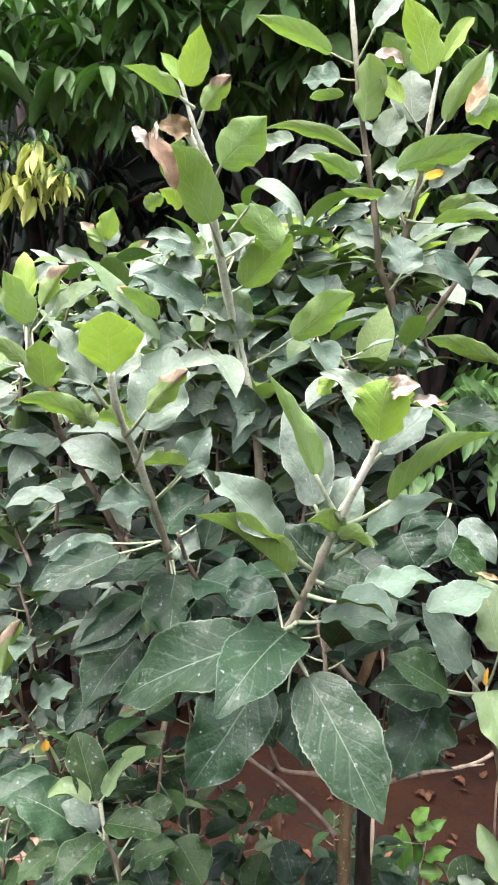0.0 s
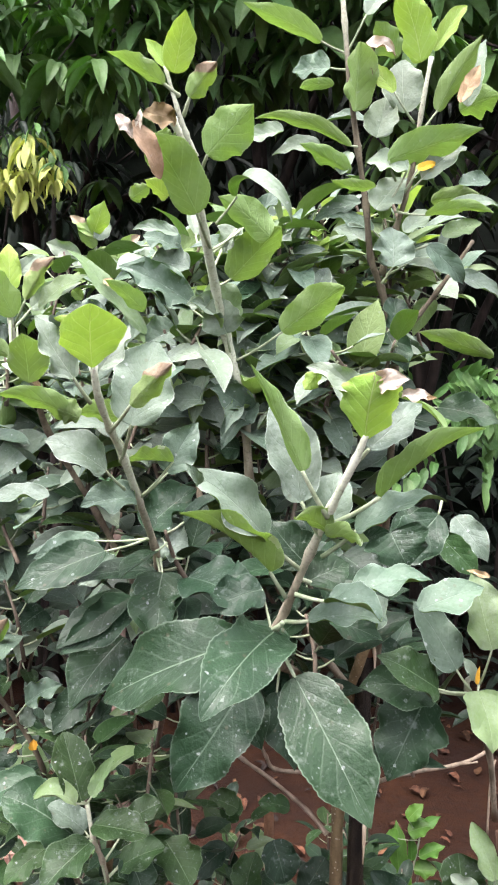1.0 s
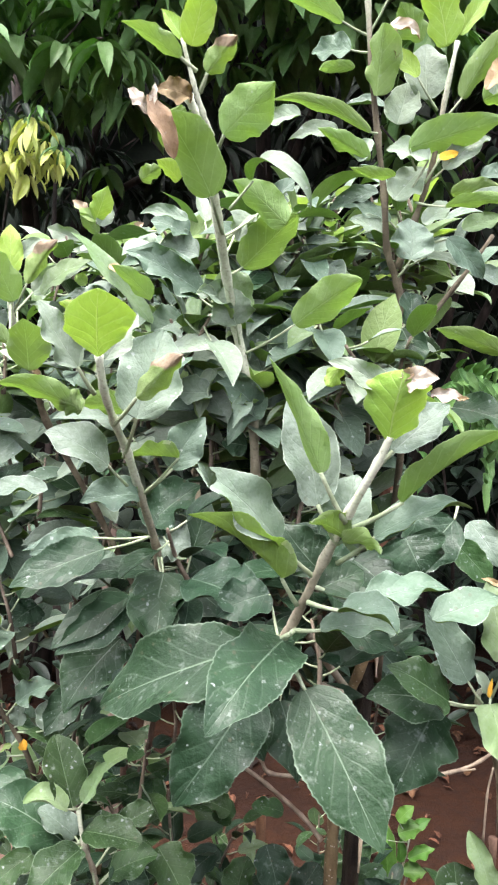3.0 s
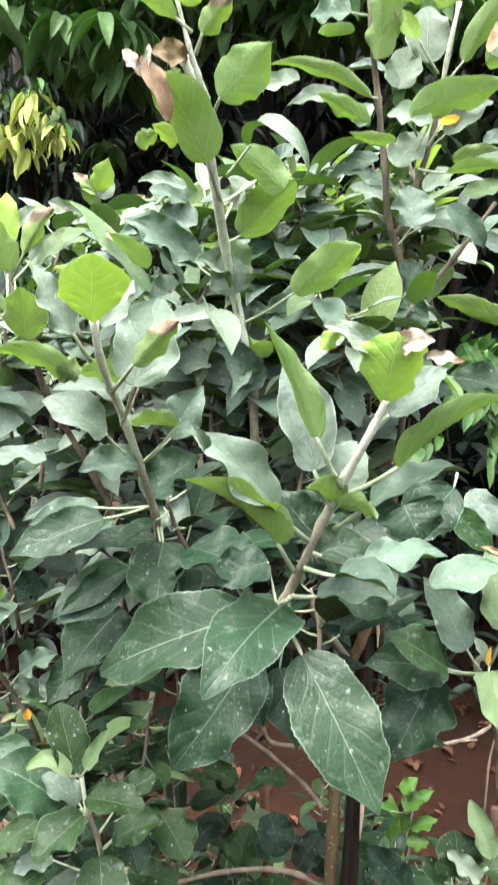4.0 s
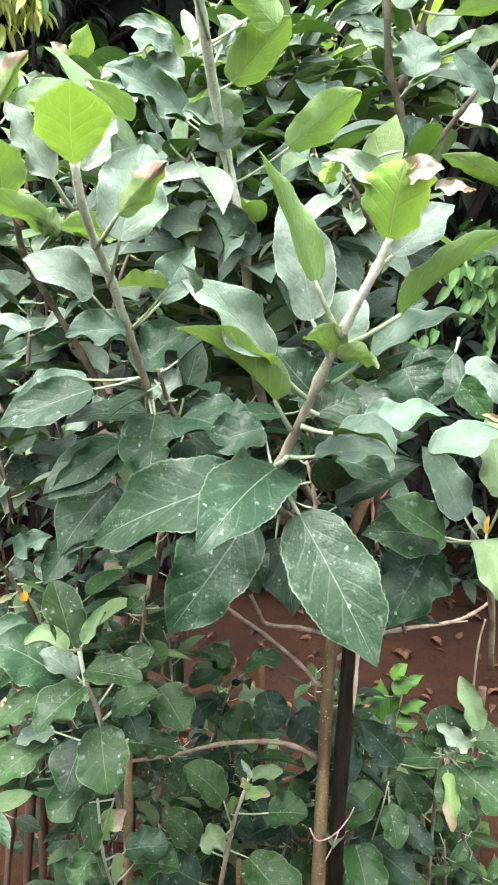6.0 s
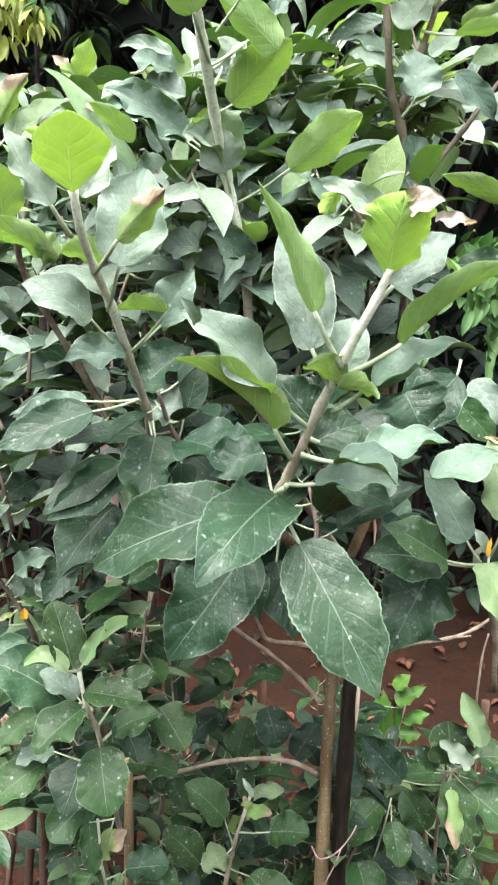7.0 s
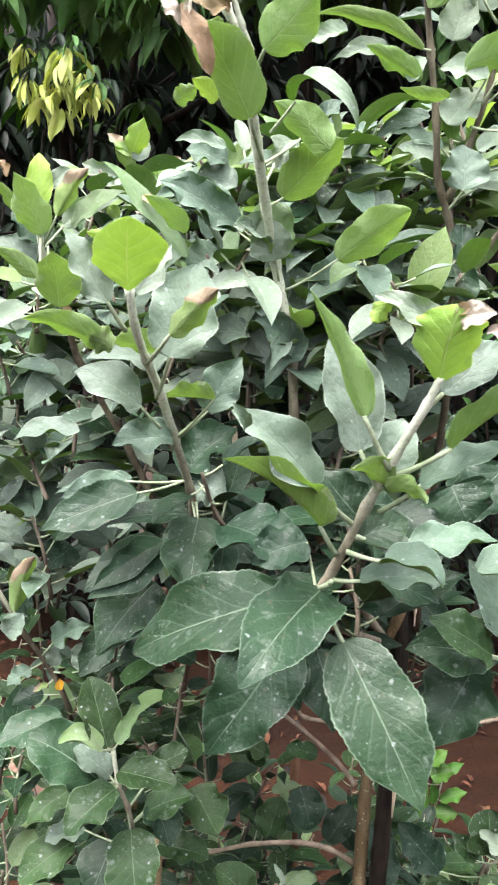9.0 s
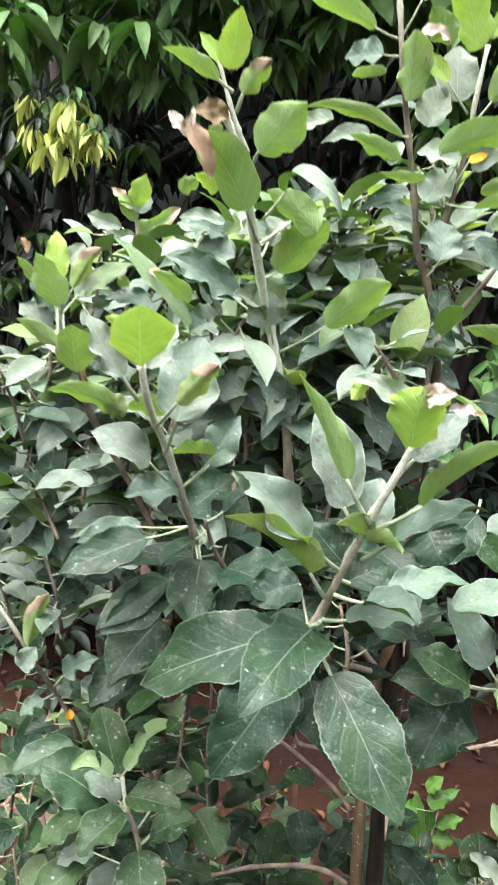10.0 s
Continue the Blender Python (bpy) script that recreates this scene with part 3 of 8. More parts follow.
def shade_belt(y, height, away, turned=False):
    """An added long dense hedge of trees with a front, a rounded top and a back."""
    verts, faces = [], []
    for i in range(121):
        for j in range(61):
            x = -15 + i * 0.25
            h, deep = (j / 40, 0.0) if j <= 40 else (1 - (j - 40) / 20, 0.9)
            top = height + 0.9 * noise.noise((x * 0.5, 1.3, y)) - (2.3 if x < -1.35 and away > 0 and not turned else 0)
            bulge = 0.35 * noise.noise((x * 1.3, h * 7, 2 + deep)) + 0.15 * noise.noise((x * 4, h * 20, 5)) + 0.9 * max(0, h - 0.8) * (1 if j <= 40 else -1) + deep
            verts.append((y + away * bulge, x * 0.33, h * top) if turned else (x, y + away * bulge, h * top))
    for i in range(120):
        for j in range(60):
            k = i * 61 + j
            faces.append((k, k + 61, k + 62, k + 1))
    # leaves all over the belt, each a folded pair of halves
    pick = random.Random(7)
    for _ in range(9000):
        p = Vector(verts[pick.randrange(121 * 61)]) + Vector((pick.uniform(-0.13, 0.13), pick.uniform(-0.13, 0.13), pick.uniform(-0.08, 0.08)))
        d = Vector((pick.uniform(-1, 1), pick.uniform(-1, 1), pick.uniform(-1, 0.5))).normalized() * pick.uniform(0.1, 0.2)
        w = d.orthogonal().normalized() * d.length * 0.22
        k = len(verts)
        verts += [tuple(p), tuple(p + d), tuple(p + d * 0.45 + w), tuple(p + d * 0.45 - w + Vector((0, 0, 0.02)))]
        faces += [(k, k + 1, k + 2), (k + 1, k, k + 3)]
    tagged(add_mesh("backdrop", verts, faces, [belt], uv=[(0.3, 0.3)] * len(verts)), "added belt of dense leaves, shade put into its colour, blocking low light", "trees", kind="structure")


shade_belt(4.9, 5.2, 1)
# unseen belts behind and beside the camera, added to block low light
shade_belt(-1.9, 1.9, -1)
shade_belt(-2.9, 2.0, -1, True)
shade_belt(2.9, 2.0, 1, True)

flush = plant("flush", "shrub", (-0.55, 2.5, 0), "shrub with hanging clusters of fresh yellow-green leaves", "shrub")
yellow = Mass()
for i in range(30):
    a = i * 2.4
    x, z, n = -0.57 + 0.105 * math.cos(a) * (0.3 + i / 34), 1.945 + 0.10 * math.sin(a) * (0.3 + i / 34), rng.randint(4, 7)
    if i > 24:
        x, z = -0.45 + rng.uniform(-0.03, 0.03), 1.90 + rng.uniform(-0.04, 0.04)
    whorl(yellow, Vector((x, 2.05 + rng.uniform(-0.05, 0.08), z)), n, rng.uniform(0.055, 0.08), (2, 0, 2, 2, 1)[i % 5], hang=2.0, wide=0.28, spread=0.9)
v, f = tube(smooth_line([(-0.55, 2.5, 0), (-0.6, 2.45, 1.0), (-0.55, 2.35, 1.9)], 5), 0.02, 0.006, 6)
add_mesh("trunk", v, f, [BRUSH], flush)
yellow.make("foliage", [LONG, LONGSHADED, FLUSH, FERN, BRUSH], flush)

fern = plant("fern", "shrub", (0.90, 2.1, 0), "shrub with bright green glossy pinnate leaves", "shrub")
green = Mass()
for i in range(16):
    p = Vector((rng.uniform(0.39, 0.66), rng.uniform(1.75, 2.05), rng.uniform(1.10, 1.36)))
    d = Vector((rng.uniform(-1, 1), -0.4, rng.uniform(-0.5, 0.1))).normalized()
    for k in range(6):
        for sgn in (-1, 1):
            b = p + d * 0.03 * k
            o = (d + Vector((rng.uniform(-0.2, 0.6), rng.uniform(-0.7, 0.2), sgn * rng.uniform(0.6, 1.3)))).normalized()
            v, f, s, uv = blade(rng.uniform(0.045, 0.075), rng.uniform(0.018, 0.027), 0.05, 0.5, 0.02, rng, 8, 2)
            green.add(v, f, [3] * len(f), uv, seat(b, b + o, (0.1, -1, 0.6)))
v, f = tube(smooth_line([(0.90, 2.1, 0), (0.84, 2.06, 0.7), (0.62, 1.95, 1.36)], 5), 0.010, 0.004, 6)
add_mesh("trunk", v, f, [BRUSH], fern)
green.make("foliage", [LONG, LONGSHADED, FLUSH, FERN, BRUSH], fern)

# ---- the young apple trees ----
plant("A", "apple_tree", (0.095, 0.95, 0), "young apple tree with dusty grey-green leaves tied to a stake")
plant("D", "apple_tree", (-0.15, 0.86, 0), "low young apple tree with broad dark leaves")
plant("E", "apple_tree", (-0.22, 1.15, 0), "young apple tree with spotted leaves and one yellow bud")
plant("B", "apple_tree", (-0.24, 1.45, 0), "slender apple tree with small lime shoot tips behind the others")
plant("G", "sapling", (0.0, 0.98, 0), "small apple sapling with rounded leaves", "sapling")
plant("H", "sapling", (0.30, 1.12, 0), "bushy apple sapling with a scorched brown leaf", "sapling")
plant("K", "weed", (0.42, 1.98, 0), "bright green weed sprig growing from the soil", "plant")
for alias in ("C", "M", "L", "F", "R", "Q"):
    TREES[alias] = TREES["A"]

stem("A", 0.0055, 0.0090, [(0.145, 0.87, 1.04), (0.122, 0.915, 0.93), (0.112, 0.928, 0.80), (0.107, 0.93, 0.657), (0.102, 0.94, 0.35), (0.105, 0.95, 0.0)], 0, [TRUNK, TRUNK], "trunk")
stem("D", 0.004, 0.008, [(-0.115, 0.80, 0.78), (-0.13, 0.84, 0.5), (-0.15, 0.86, 0.0)], 0, [TRUNK, TRUNK], "trunk")
stem("E", 0.004, 0.008, [(-0.16, 0.93, 0.8), (-0.20, 1.05, 0.5), (-0.22, 1.15, 0.0)], 0, [TRUNK, TRUNK], "trunk")
stem("G", 0.003, 0.005, [(0.0, 0.90, 0.55), (0.0, 0.95, 0.3), (0.0, 0.98, 0.0)], 0, [TRUNK, TRUNK], "trunk")
stem("H", 0.003, 0.006, [(0.27, 1.08, 0.5), (0.29, 1.1, 0.3), (0.30, 1.12, 0.0)], 0, [TRUNK, TRUNK], "trunk")
stem("K", 0.002, 0.004, [(0.43, 1.9, 0.17), (0.425, 1.95, 0.08), (0.42, 1.98, 0.0)], 0, [BARK, BARK], "stalk")

# front right shoot
stem('A', 0.0019, 0.0036, [(0.0757, 0.4250, 1.2781), (0.0714, 0.4319, 1.2649), (0.0594, 0.4492, 1.2362), (0.0489, 0.4700, 1.2067), (0.0341, 0.4963, 1.1640), (0.0267, 0.5160, 1.1408), (0.0357, 0.6200, 1.0872), (0.1260, 0.9080, 0.9550)], young=2.7)
leaf('A', 'lime', 'd', (0.0750, 0.4250, 1.2752), (0.0794, 0.4120, 1.3107), 0.0379, (0.10, 0.97, 0.20), 0, 0.9, 0.02, low=0.6, high=0.42, point=0.0, hook=-1.0, twist=0.1)
leaf('A', 'dry', 'u', (0.0750, 0.4160, 1.3028), (0.0961, 0.4110, 1.3063), 0.0139, (-0.10, -0.95, 0.30), 0.1, 0.6, 0.1, crumple=1.6)
leaf('A', 'brown', 'u', (0.0776, 0.4140, 1.3039), (0.0848, 0.4120, 1.3111), 0.0074, (-0.10, -0.95, 0.30), 0.1, 0.9, 0.1, crumple=1.6)
leaf('A', 'dry', 'u', (0.0925, 0.4130, 1.2986), (0.1087, 0.4060, 1.2968), 0.0084, (-0.32, -0.85, 0.42), 0.1, 1, 0.1, hook=-1.2, crumple=1.2)
leaf('A', 'brown', 'u', (0.1036, 0.4080, 1.2961), (0.1089, 0.4060, 1.2970), 0.0029, (-0.32, -0.85, 0.42), 0.1, 1, 0.05)
leaf('A', 'pale', 'u', (0.0783, 0.4298, 1.2971), (0.0447, 0.4298, 1.3144), 0.0150, (-0.10, -0.91, 0.40), 0.14, 0.9, 0.06, hook=0.5)
leaf('A', 'lime', 'd', (0.0519, 0.4292, 1.3128), (0.0437, 0.4257, 1.3024), 0.0103, (0.31, 0.93, 0.21), 0.1, 1, 0.03)
leaf('A', 'lime', 'd', (0.0691, 0.4278, 1.2974), (0.0613, 0.4257, 1.3070), 0.0067, (0.10, 0.94, 0.31), 0.1, 1.3, 0.03)
leaf('A', 'dusty', 'u', (0.0782, 0.4312, 1.2698), (0.1094, 0.4423, 1.2936), 0.0219, (-0.30, -0.81, 0.51), 0.05, 0.5, 0.03, stalk=(0.0680, 0.4354, 1.2590))
leaf('A', 'green', 'd', (0.0429, 0.4354, 1.2575), (0.0155, 0.4240, 1.3165), 0.0199, (0.53, 0.79, 0.32), 0.04, 1.15, 0.02, stalk=(0.0573, 0.4492, 1.2305), low=0.45, high=1.0)
leaf('A', 'dusty', 'u', (0.0430, 0.4527, 1.2386), (0.0276, 0.4679, 1.2990), 0.0326, (0.10, -0.90, 0.42), 0.03, 0.45, 0.03, stalk=(0.0540, 0.4610, 1.2172))
leaf('A', 'dusty', 'u', (0.0569, 0.4610, 1.2224), (0.0664, 0.4714, 1.2539), 0.0300, (-0.20, -0.92, 0.35), 0.05, 0.5, 0.03)
leaf('A', 'green', 'd', (0.0854, 0.4423, 1.2419), (0.1393, 0.4250, 1.2804), 0.0274, (-0.35, 0.10, 0.93), 0.05, 0.9, 0.03, stalk=(0.0592, 0.4562, 1.2252), fold=(0.4, 0.9), roll=(0.3, 0.2), twist=0.1)
leaf('A', 'grey', 'u', (0.0732, 0.4527, 1.2219), (0.1245, 0.4492, 1.2383), 0.0228, (-0.15, -0.55, 0.82), 0.06, 0.6, 0.05, stalk=(0.0556, 0.4679, 1.2045), hook=0.9, twist=0.9)
leaf('A', 'green', 'd', (0.0584, 0.4520, 1.2221), (0.0392, 0.4423, 1.2314), 0.0226, (0.10, 0.75, 0.65), 0.1, 0.8, 0.03, low=0.4, high=0.5)
leaf('A', 'green', 'd', (0.0559, 0.4520, 1.2204), (0.0745, 0.4388, 1.2159), 0.0181, (0.05, 0.75, 0.65), 0.12, 0.8, 0.06, low=0.4, high=0.6)
leaf('A', 'dusty', 'u', (0.0229, 0.4631, 1.2166), (-0.0220, 0.4492, 1.2589), 0.0322, (0.35, -0.72, 0.60), 0.06, 0.5, 0.1, stalk=(0.0440, 0.4783, 1.1942), twist=0.5)
leaf('A', 'green', 'd', (0.0257, 0.4714, 1.1947), (-0.0250, 0.4354, 1.2365), 0.0375, (0.40, 0.10, 0.91), 0.05, 0.9, 0.05, stalk=(0.0346, 0.4852, 1.1762), fold=(0.9, 0.4), roll=(0.2, 0.3), twist=-0.1, low=0.42)
leaf('A', 'dark', 'u', (0.0485, 0.4873, 1.1950), (0.0253, 0.4942, 1.2223), 0.0291, (-0.10, -0.80, 0.60), 0.05, 0.4, 0.03)
leaf('A', 'dark', 'u', (0.0482, 0.4894, 1.1845), (0.0756, 0.4991, 1.1932), 0.0290, (-0.05, -0.75, 0.65), 0.05, 0.5, 0.03)
leaf('A', 'grey', 'u', (0.0592, 0.4735, 1.1761), (0.0881, 0.4575, 1.1675), 0.0280, (0.15, -0.35, 0.92), 0.12, 0.9, 0.04, stalk=(0.0399, 0.4797, 1.1795), hook=0.9, roll=(1.1, 0.6))
leaf('A', 'grey', 'u', (0.0485, 0.4894, 1.1600), (0.0993, 0.4977, 1.1568), 0.0228, (0.00, -0.45, 0.89), 0.06, 0.6, 0.05, stalk=(0.0342, 0.4935, 1.1588))
leaf('A', 'grey', 'u', (0.0762, 0.5046, 1.1730), (0.1308, 0.5115, 1.1789), 0.0293, (-0.10, -0.50, 0.86), 0.04, 0.5, 0.08, stalk=(0.0440, 0.4852, 1.1874))
leaf('A', 'dark', 'u', (0.0652, 0.5200, 1.1519), (0.0972, 0.5046, 1.1421), 0.0239, (0.00, -0.60, 0.80), 0.05, 0.5, 0.04)
leaf('A', 'dark', 'u', (0.0116, 0.5200, 1.1398), (-0.0937, 0.5600, 1.0838), 0.0584, (-0.25, -0.62, 0.75), 0.06, 0.4, 0.03, stalk=(0.0317, 0.4880, 1.1584), low=0.55, high=0.66)
leaf('A', 'dark', 'u', (0.0286, 0.4970, 1.1523), (-0.0147, 0.4200, 1.1265), 0.0431, (0.25, -0.60, 0.76), 0.07, 0.35, 0.06, stalk=(0.0328, 0.4860, 1.1605), low=0.45, high=0.62, hook=0.6)
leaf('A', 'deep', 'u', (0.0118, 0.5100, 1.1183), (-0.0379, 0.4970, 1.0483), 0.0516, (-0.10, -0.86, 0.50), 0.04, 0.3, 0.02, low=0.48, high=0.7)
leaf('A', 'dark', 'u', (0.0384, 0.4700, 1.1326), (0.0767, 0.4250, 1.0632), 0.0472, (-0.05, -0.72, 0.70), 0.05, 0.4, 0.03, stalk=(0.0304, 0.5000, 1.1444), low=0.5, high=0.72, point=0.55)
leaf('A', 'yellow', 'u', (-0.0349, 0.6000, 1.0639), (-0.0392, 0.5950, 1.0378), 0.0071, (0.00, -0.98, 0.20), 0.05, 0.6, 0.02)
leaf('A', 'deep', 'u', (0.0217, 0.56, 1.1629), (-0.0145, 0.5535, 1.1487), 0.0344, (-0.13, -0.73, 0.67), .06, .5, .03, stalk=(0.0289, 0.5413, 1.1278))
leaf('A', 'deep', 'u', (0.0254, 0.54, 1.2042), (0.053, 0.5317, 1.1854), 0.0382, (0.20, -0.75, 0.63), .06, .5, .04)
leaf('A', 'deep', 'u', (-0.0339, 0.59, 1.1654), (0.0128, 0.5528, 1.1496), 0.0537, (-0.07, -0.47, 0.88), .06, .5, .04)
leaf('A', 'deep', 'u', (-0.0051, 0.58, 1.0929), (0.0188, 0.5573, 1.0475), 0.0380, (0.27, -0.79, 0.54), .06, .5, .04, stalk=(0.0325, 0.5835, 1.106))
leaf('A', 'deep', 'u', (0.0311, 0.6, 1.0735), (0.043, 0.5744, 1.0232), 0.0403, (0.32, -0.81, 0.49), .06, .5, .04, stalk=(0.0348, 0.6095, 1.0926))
# right cluster
stem('C', 0.0018, 0.0026, [(0.1846, 0.605, 1.0825), (0.1812, 0.615, 1.0671), (0.206, 0.64, 1.0056), (0.2264, 0.69, 0.9201)])
leaf('C', 'mid', 'u', (0.1543, 0.5950, 1.0747), (0.1056, 0.5850, 1.1051), 0.0372, (0.31, -0.72, 0.62), 0.05, 0.4, 0.03, stalk=(0.1785, 0.6050, 1.0677))
leaf('C', 'dark', 'u', (0.1559, 0.6100, 1.0675), (0.0939, 0.6000, 1.0752), 0.0417, (0.00, -0.60, 0.80), 0.05, 0.4, 0.03, stalk=(0.1797, 0.6060, 1.0660))
leaf('C', 'grey', 'u', (0.1693, 0.6000, 1.0876), (0.1388, 0.6150, 1.1385), 0.0355, (0.20, -0.88, 0.42), 0.04, 0.4, 0.03, stalk=(0.1813, 0.6050, 1.0699))
leaf('C', 'deep', 'u', (0.1502, 0.6200, 1.0592), (0.1147, 0.5950, 1.0036), 0.0527, (-0.15, -0.70, 0.70), 0.05, 0.4, 0.03)
leaf('C', 'dark', 'u', (0.1562, 0.6000, 1.2083), (0.1171, 0.5900, 1.1688), 0.0361, (0.10, -0.86, 0.50), 0.04, 0.3, 0.02, stalk=(0.1594, 0.6050, 1.2181))
leaf('C', 'mid', 'u', (0.1609, 0.6200, 1.1885), (0.1917, 0.6200, 1.1550), 0.0240, (-0.10, -0.86, 0.50), 0.04, 0.4, 0.02)
leaf('C', 'grey', 'u', (0.1319, 0.5600, 1.1456), (0.1845, 0.5800, 1.1567), 0.0305, (0.00, -0.60, 0.80), 0.05, 0.5, 0.05)
leaf('C', 'fresh', 'u', (0.1933, 0.5900, 1.1061), (0.1838, 0.6100, 1.1618), 0.0395, (0.10, -0.93, 0.34), 0.05, 0.5, 0.05, stalk=(0.1884, 0.6050, 1.0747))
leaf('C', 'brown', 'u', (0.1968, 0.6070, 1.1578), (0.1794, 0.6100, 1.1627), 0.0061, (0.10, -0.93, 0.34), 0.05, 0.8, 0.1, crumple=1.0)
leaf('C', 'fresh', 'u', (0.1852, 0.6000, 1.0713), (0.1888, 0.5750, 1.0337), 0.0390, (0.07, -0.80, 0.60), 0.06, 0.5, 0.04, stalk=(0.1875, 0.6050, 1.0743))
leaf('C', 'yellow', 'u', (0.1848, 0.6000, 1.0762), (0.1878, 0.6030, 1.0896), 0.0039, (-0.30, -0.90, 0.30), 0.1, 0.8, 0)
leaf('C', 'pale', 'u', (0.1832, 0.6020, 1.0790), (0.1759, 0.6070, 1.0951), 0.0096, (0.00, -0.91, 0.41), 0.1, 0.8, 0, stalk=(0.1875, 0.6050, 1.0743))
leaf('C', 'deep', 'u', (0.1527, 0.65, 1.161), (0.1427, 0.6691, 1.206), 0.0469, (0.05, -0.92, 0.40), .05, .5, .03)
leaf('C', 'dusty', 'u', (0.1784, 0.64, 1.2), (0.2005, 0.6249, 1.1655), 0.0261, (-0.03, -0.92, 0.39), .05, .5, .03)
leaf('C', 'dusty', 'u', (0.1153, 0.6, 1.1324), (0.0706, 0.5885, 1.1515), 0.0472, (0.44, -0.60, 0.67), .05, .5, .05)
leaf('C', 'dark', 'u', (0.1348, 0.6, 1.2435), (0.1132, 0.5958, 1.2335), 0.0132, (-0.10, -0.82, 0.56), .05, .6, .03)
leaf('C', 'deep', 'u', (0.1125, 0.56, 1.2023), (0.122, 0.5498, 1.1792), 0.0509, (0.03, -0.91, 0.41), .05, .5, .03)
leaf('C', 'deep', 'u', (0.0803, 0.58, 1.1823), (0.1088, 0.5487, 1.1572), 0.0389, (-0.06, -0.66, 0.75), .05, .5, .03)
leaf('C', 'deep', 'u', (0.052, 0.6, 1.1772), (0.0814, 0.5817, 1.1586), 0.0453, (0.10, -0.63, 0.77), .05, .5, .03)
# middle shoot
stem('M', 0.0029, 0.0043, [(-0.0346, 0.5530, 1.4874), (-0.0249, 0.5639, 1.4678), (-0.0209, 0.5791, 1.4446), (-0.0170, 0.5989, 1.4221), (-0.0110, 0.6399, 1.3855), (-0.0043, 0.6727, 1.3511), (0.0046, 0.6850, 1.3113), (0.0102, 0.6900, 1.2760), (0.0139, 0.7000, 1.2185), (0.0216, 0.7450, 1.1654), (0.0495, 0.8000, 1.0881), (0.1260, 0.9080, 0.9550)], young=6.5)
stem('M', 0.0012, 0.0019, [(-0.0365, 0.5330, 1.5142), (-0.0300, 0.5400, 1.4907), (-0.0247, 0.5480, 1.4755), (-0.0192, 0.5560, 1.4630)], young=9)
leaf('M', 'lime', 'd', (-0.0306, 0.5300, 1.5081), (-0.0207, 0.5110, 1.5391), 0.0214, (-0.10, 0.83, 0.55), -0.03, -0.4, 0.02)
leaf('M', 'lime', 'u', (-0.0359, 0.5330, 1.5123), (-0.0502, 0.5400, 1.5349), 0.0110, (-0.05, -0.95, 0.30), 0.05, 0.9, 0.02)
leaf('M', 'green', 'd', (-0.0368, 0.5330, 1.5027), (-0.0718, 0.5180, 1.5176), 0.0166, (0.20, 0.50, 0.84), 0.05, 0.7, 0.02, stalk=(-0.0281, 0.5400, 1.4976))
leaf('M', 'scorch', 'd', (-0.0215, 0.5360, 1.4946), (-0.0024, 0.5210, 1.5113), 0.0196, (-0.10, 0.91, 0.40), 0.05, 1.7, 0.03, stalk=(-0.0261, 0.5440, 1.4859), fold=(0.45, 0.45), roll=(0.9, 0.9), crumple=0.35, hook=0.3)
leaf('M', 'brown', 'u', (-0.0309, 0.5430, 1.4812), (-0.0536, 0.5400, 1.4861), 0.0172, (0.05, -0.98, 0.20), 0.2, 0.8, 0.1, crumple=1.4)
leaf('M', 'green', 'd', (-0.0189, 0.5580, 1.4247), (-0.0489, 0.5230, 1.4677), 0.0389, (0.15, 0.78, 0.60), 0.05, 0.8, 0.02, stalk=(-0.0115, 0.6259, 1.4091), low=0.42, high=0.6)
leaf('M', 'brown', 'u', (-0.0398, 0.5200, 1.4383), (-0.0554, 0.5150, 1.4742), 0.0157, (0.31, -0.92, 0.25), 0.05, 0.9, 0.03, crumple=0.45, low=0.6, high=0.5)
leaf('M', 'dry', 'u', (-0.0553, 0.5170, 1.4634), (-0.0674, 0.5190, 1.4789), 0.0100, (0.10, -0.97, 0.20), 0.1, 0.8, 0.08, crumple=1.2)
leaf('M', 'dry', 'u', (-0.0529, 0.5160, 1.4665), (-0.0508, 0.5160, 1.4814), 0.0053, (0.10, -0.97, 0.20), 0.1, 0.8, 0.08, crumple=1.2)
leaf('M', 'pale', 'u', (-0.0293, 0.5480, 1.4729), (-0.0366, 0.5430, 1.4615), 0.0128, (0.20, -0.96, 0.20), 0.1, 1.2, 0.08, crumple=0.8)
leaf('M', 'dry', 'u', (-0.0282, 0.5500, 1.4642), (-0.0339, 0.5480, 1.4711), 0.0099, (0.20, -0.96, 0.20), 0.2, 1.2, 0.08, crumple=1.4)
leaf('M', 'lime', 'd', (-0.0419, 0.5814, 1.4416), (-0.0570, 0.5756, 1.4537), 0.0161, (0.31, 0.72, 0.62), 0.05, 0.7, 0.02)
leaf('M', 'green', 'd', (-0.0387, 0.5580, 1.4736), (-0.0453, 0.5560, 1.4799), 0.0139, (0.10, 0.80, 0.60), 0.05, 0.7, 0.02)
leaf('M', 'green', 'd', (-0.0116, 0.5530, 1.4626), (0.0208, 0.5310, 1.4884), 0.0329, (0.25, 0.85, 0.46), 0.06, 0.6, 0.03, stalk=(-0.0195, 0.5756, 1.4539), point=0.6)
leaf('M', 'green', 'd', (-0.0052, 0.5639, 1.4650), (0.0200, 0.5580, 1.4760), 0.0124, (0.10, 0.70, 0.70), 0.05, 0.7, 0.02)
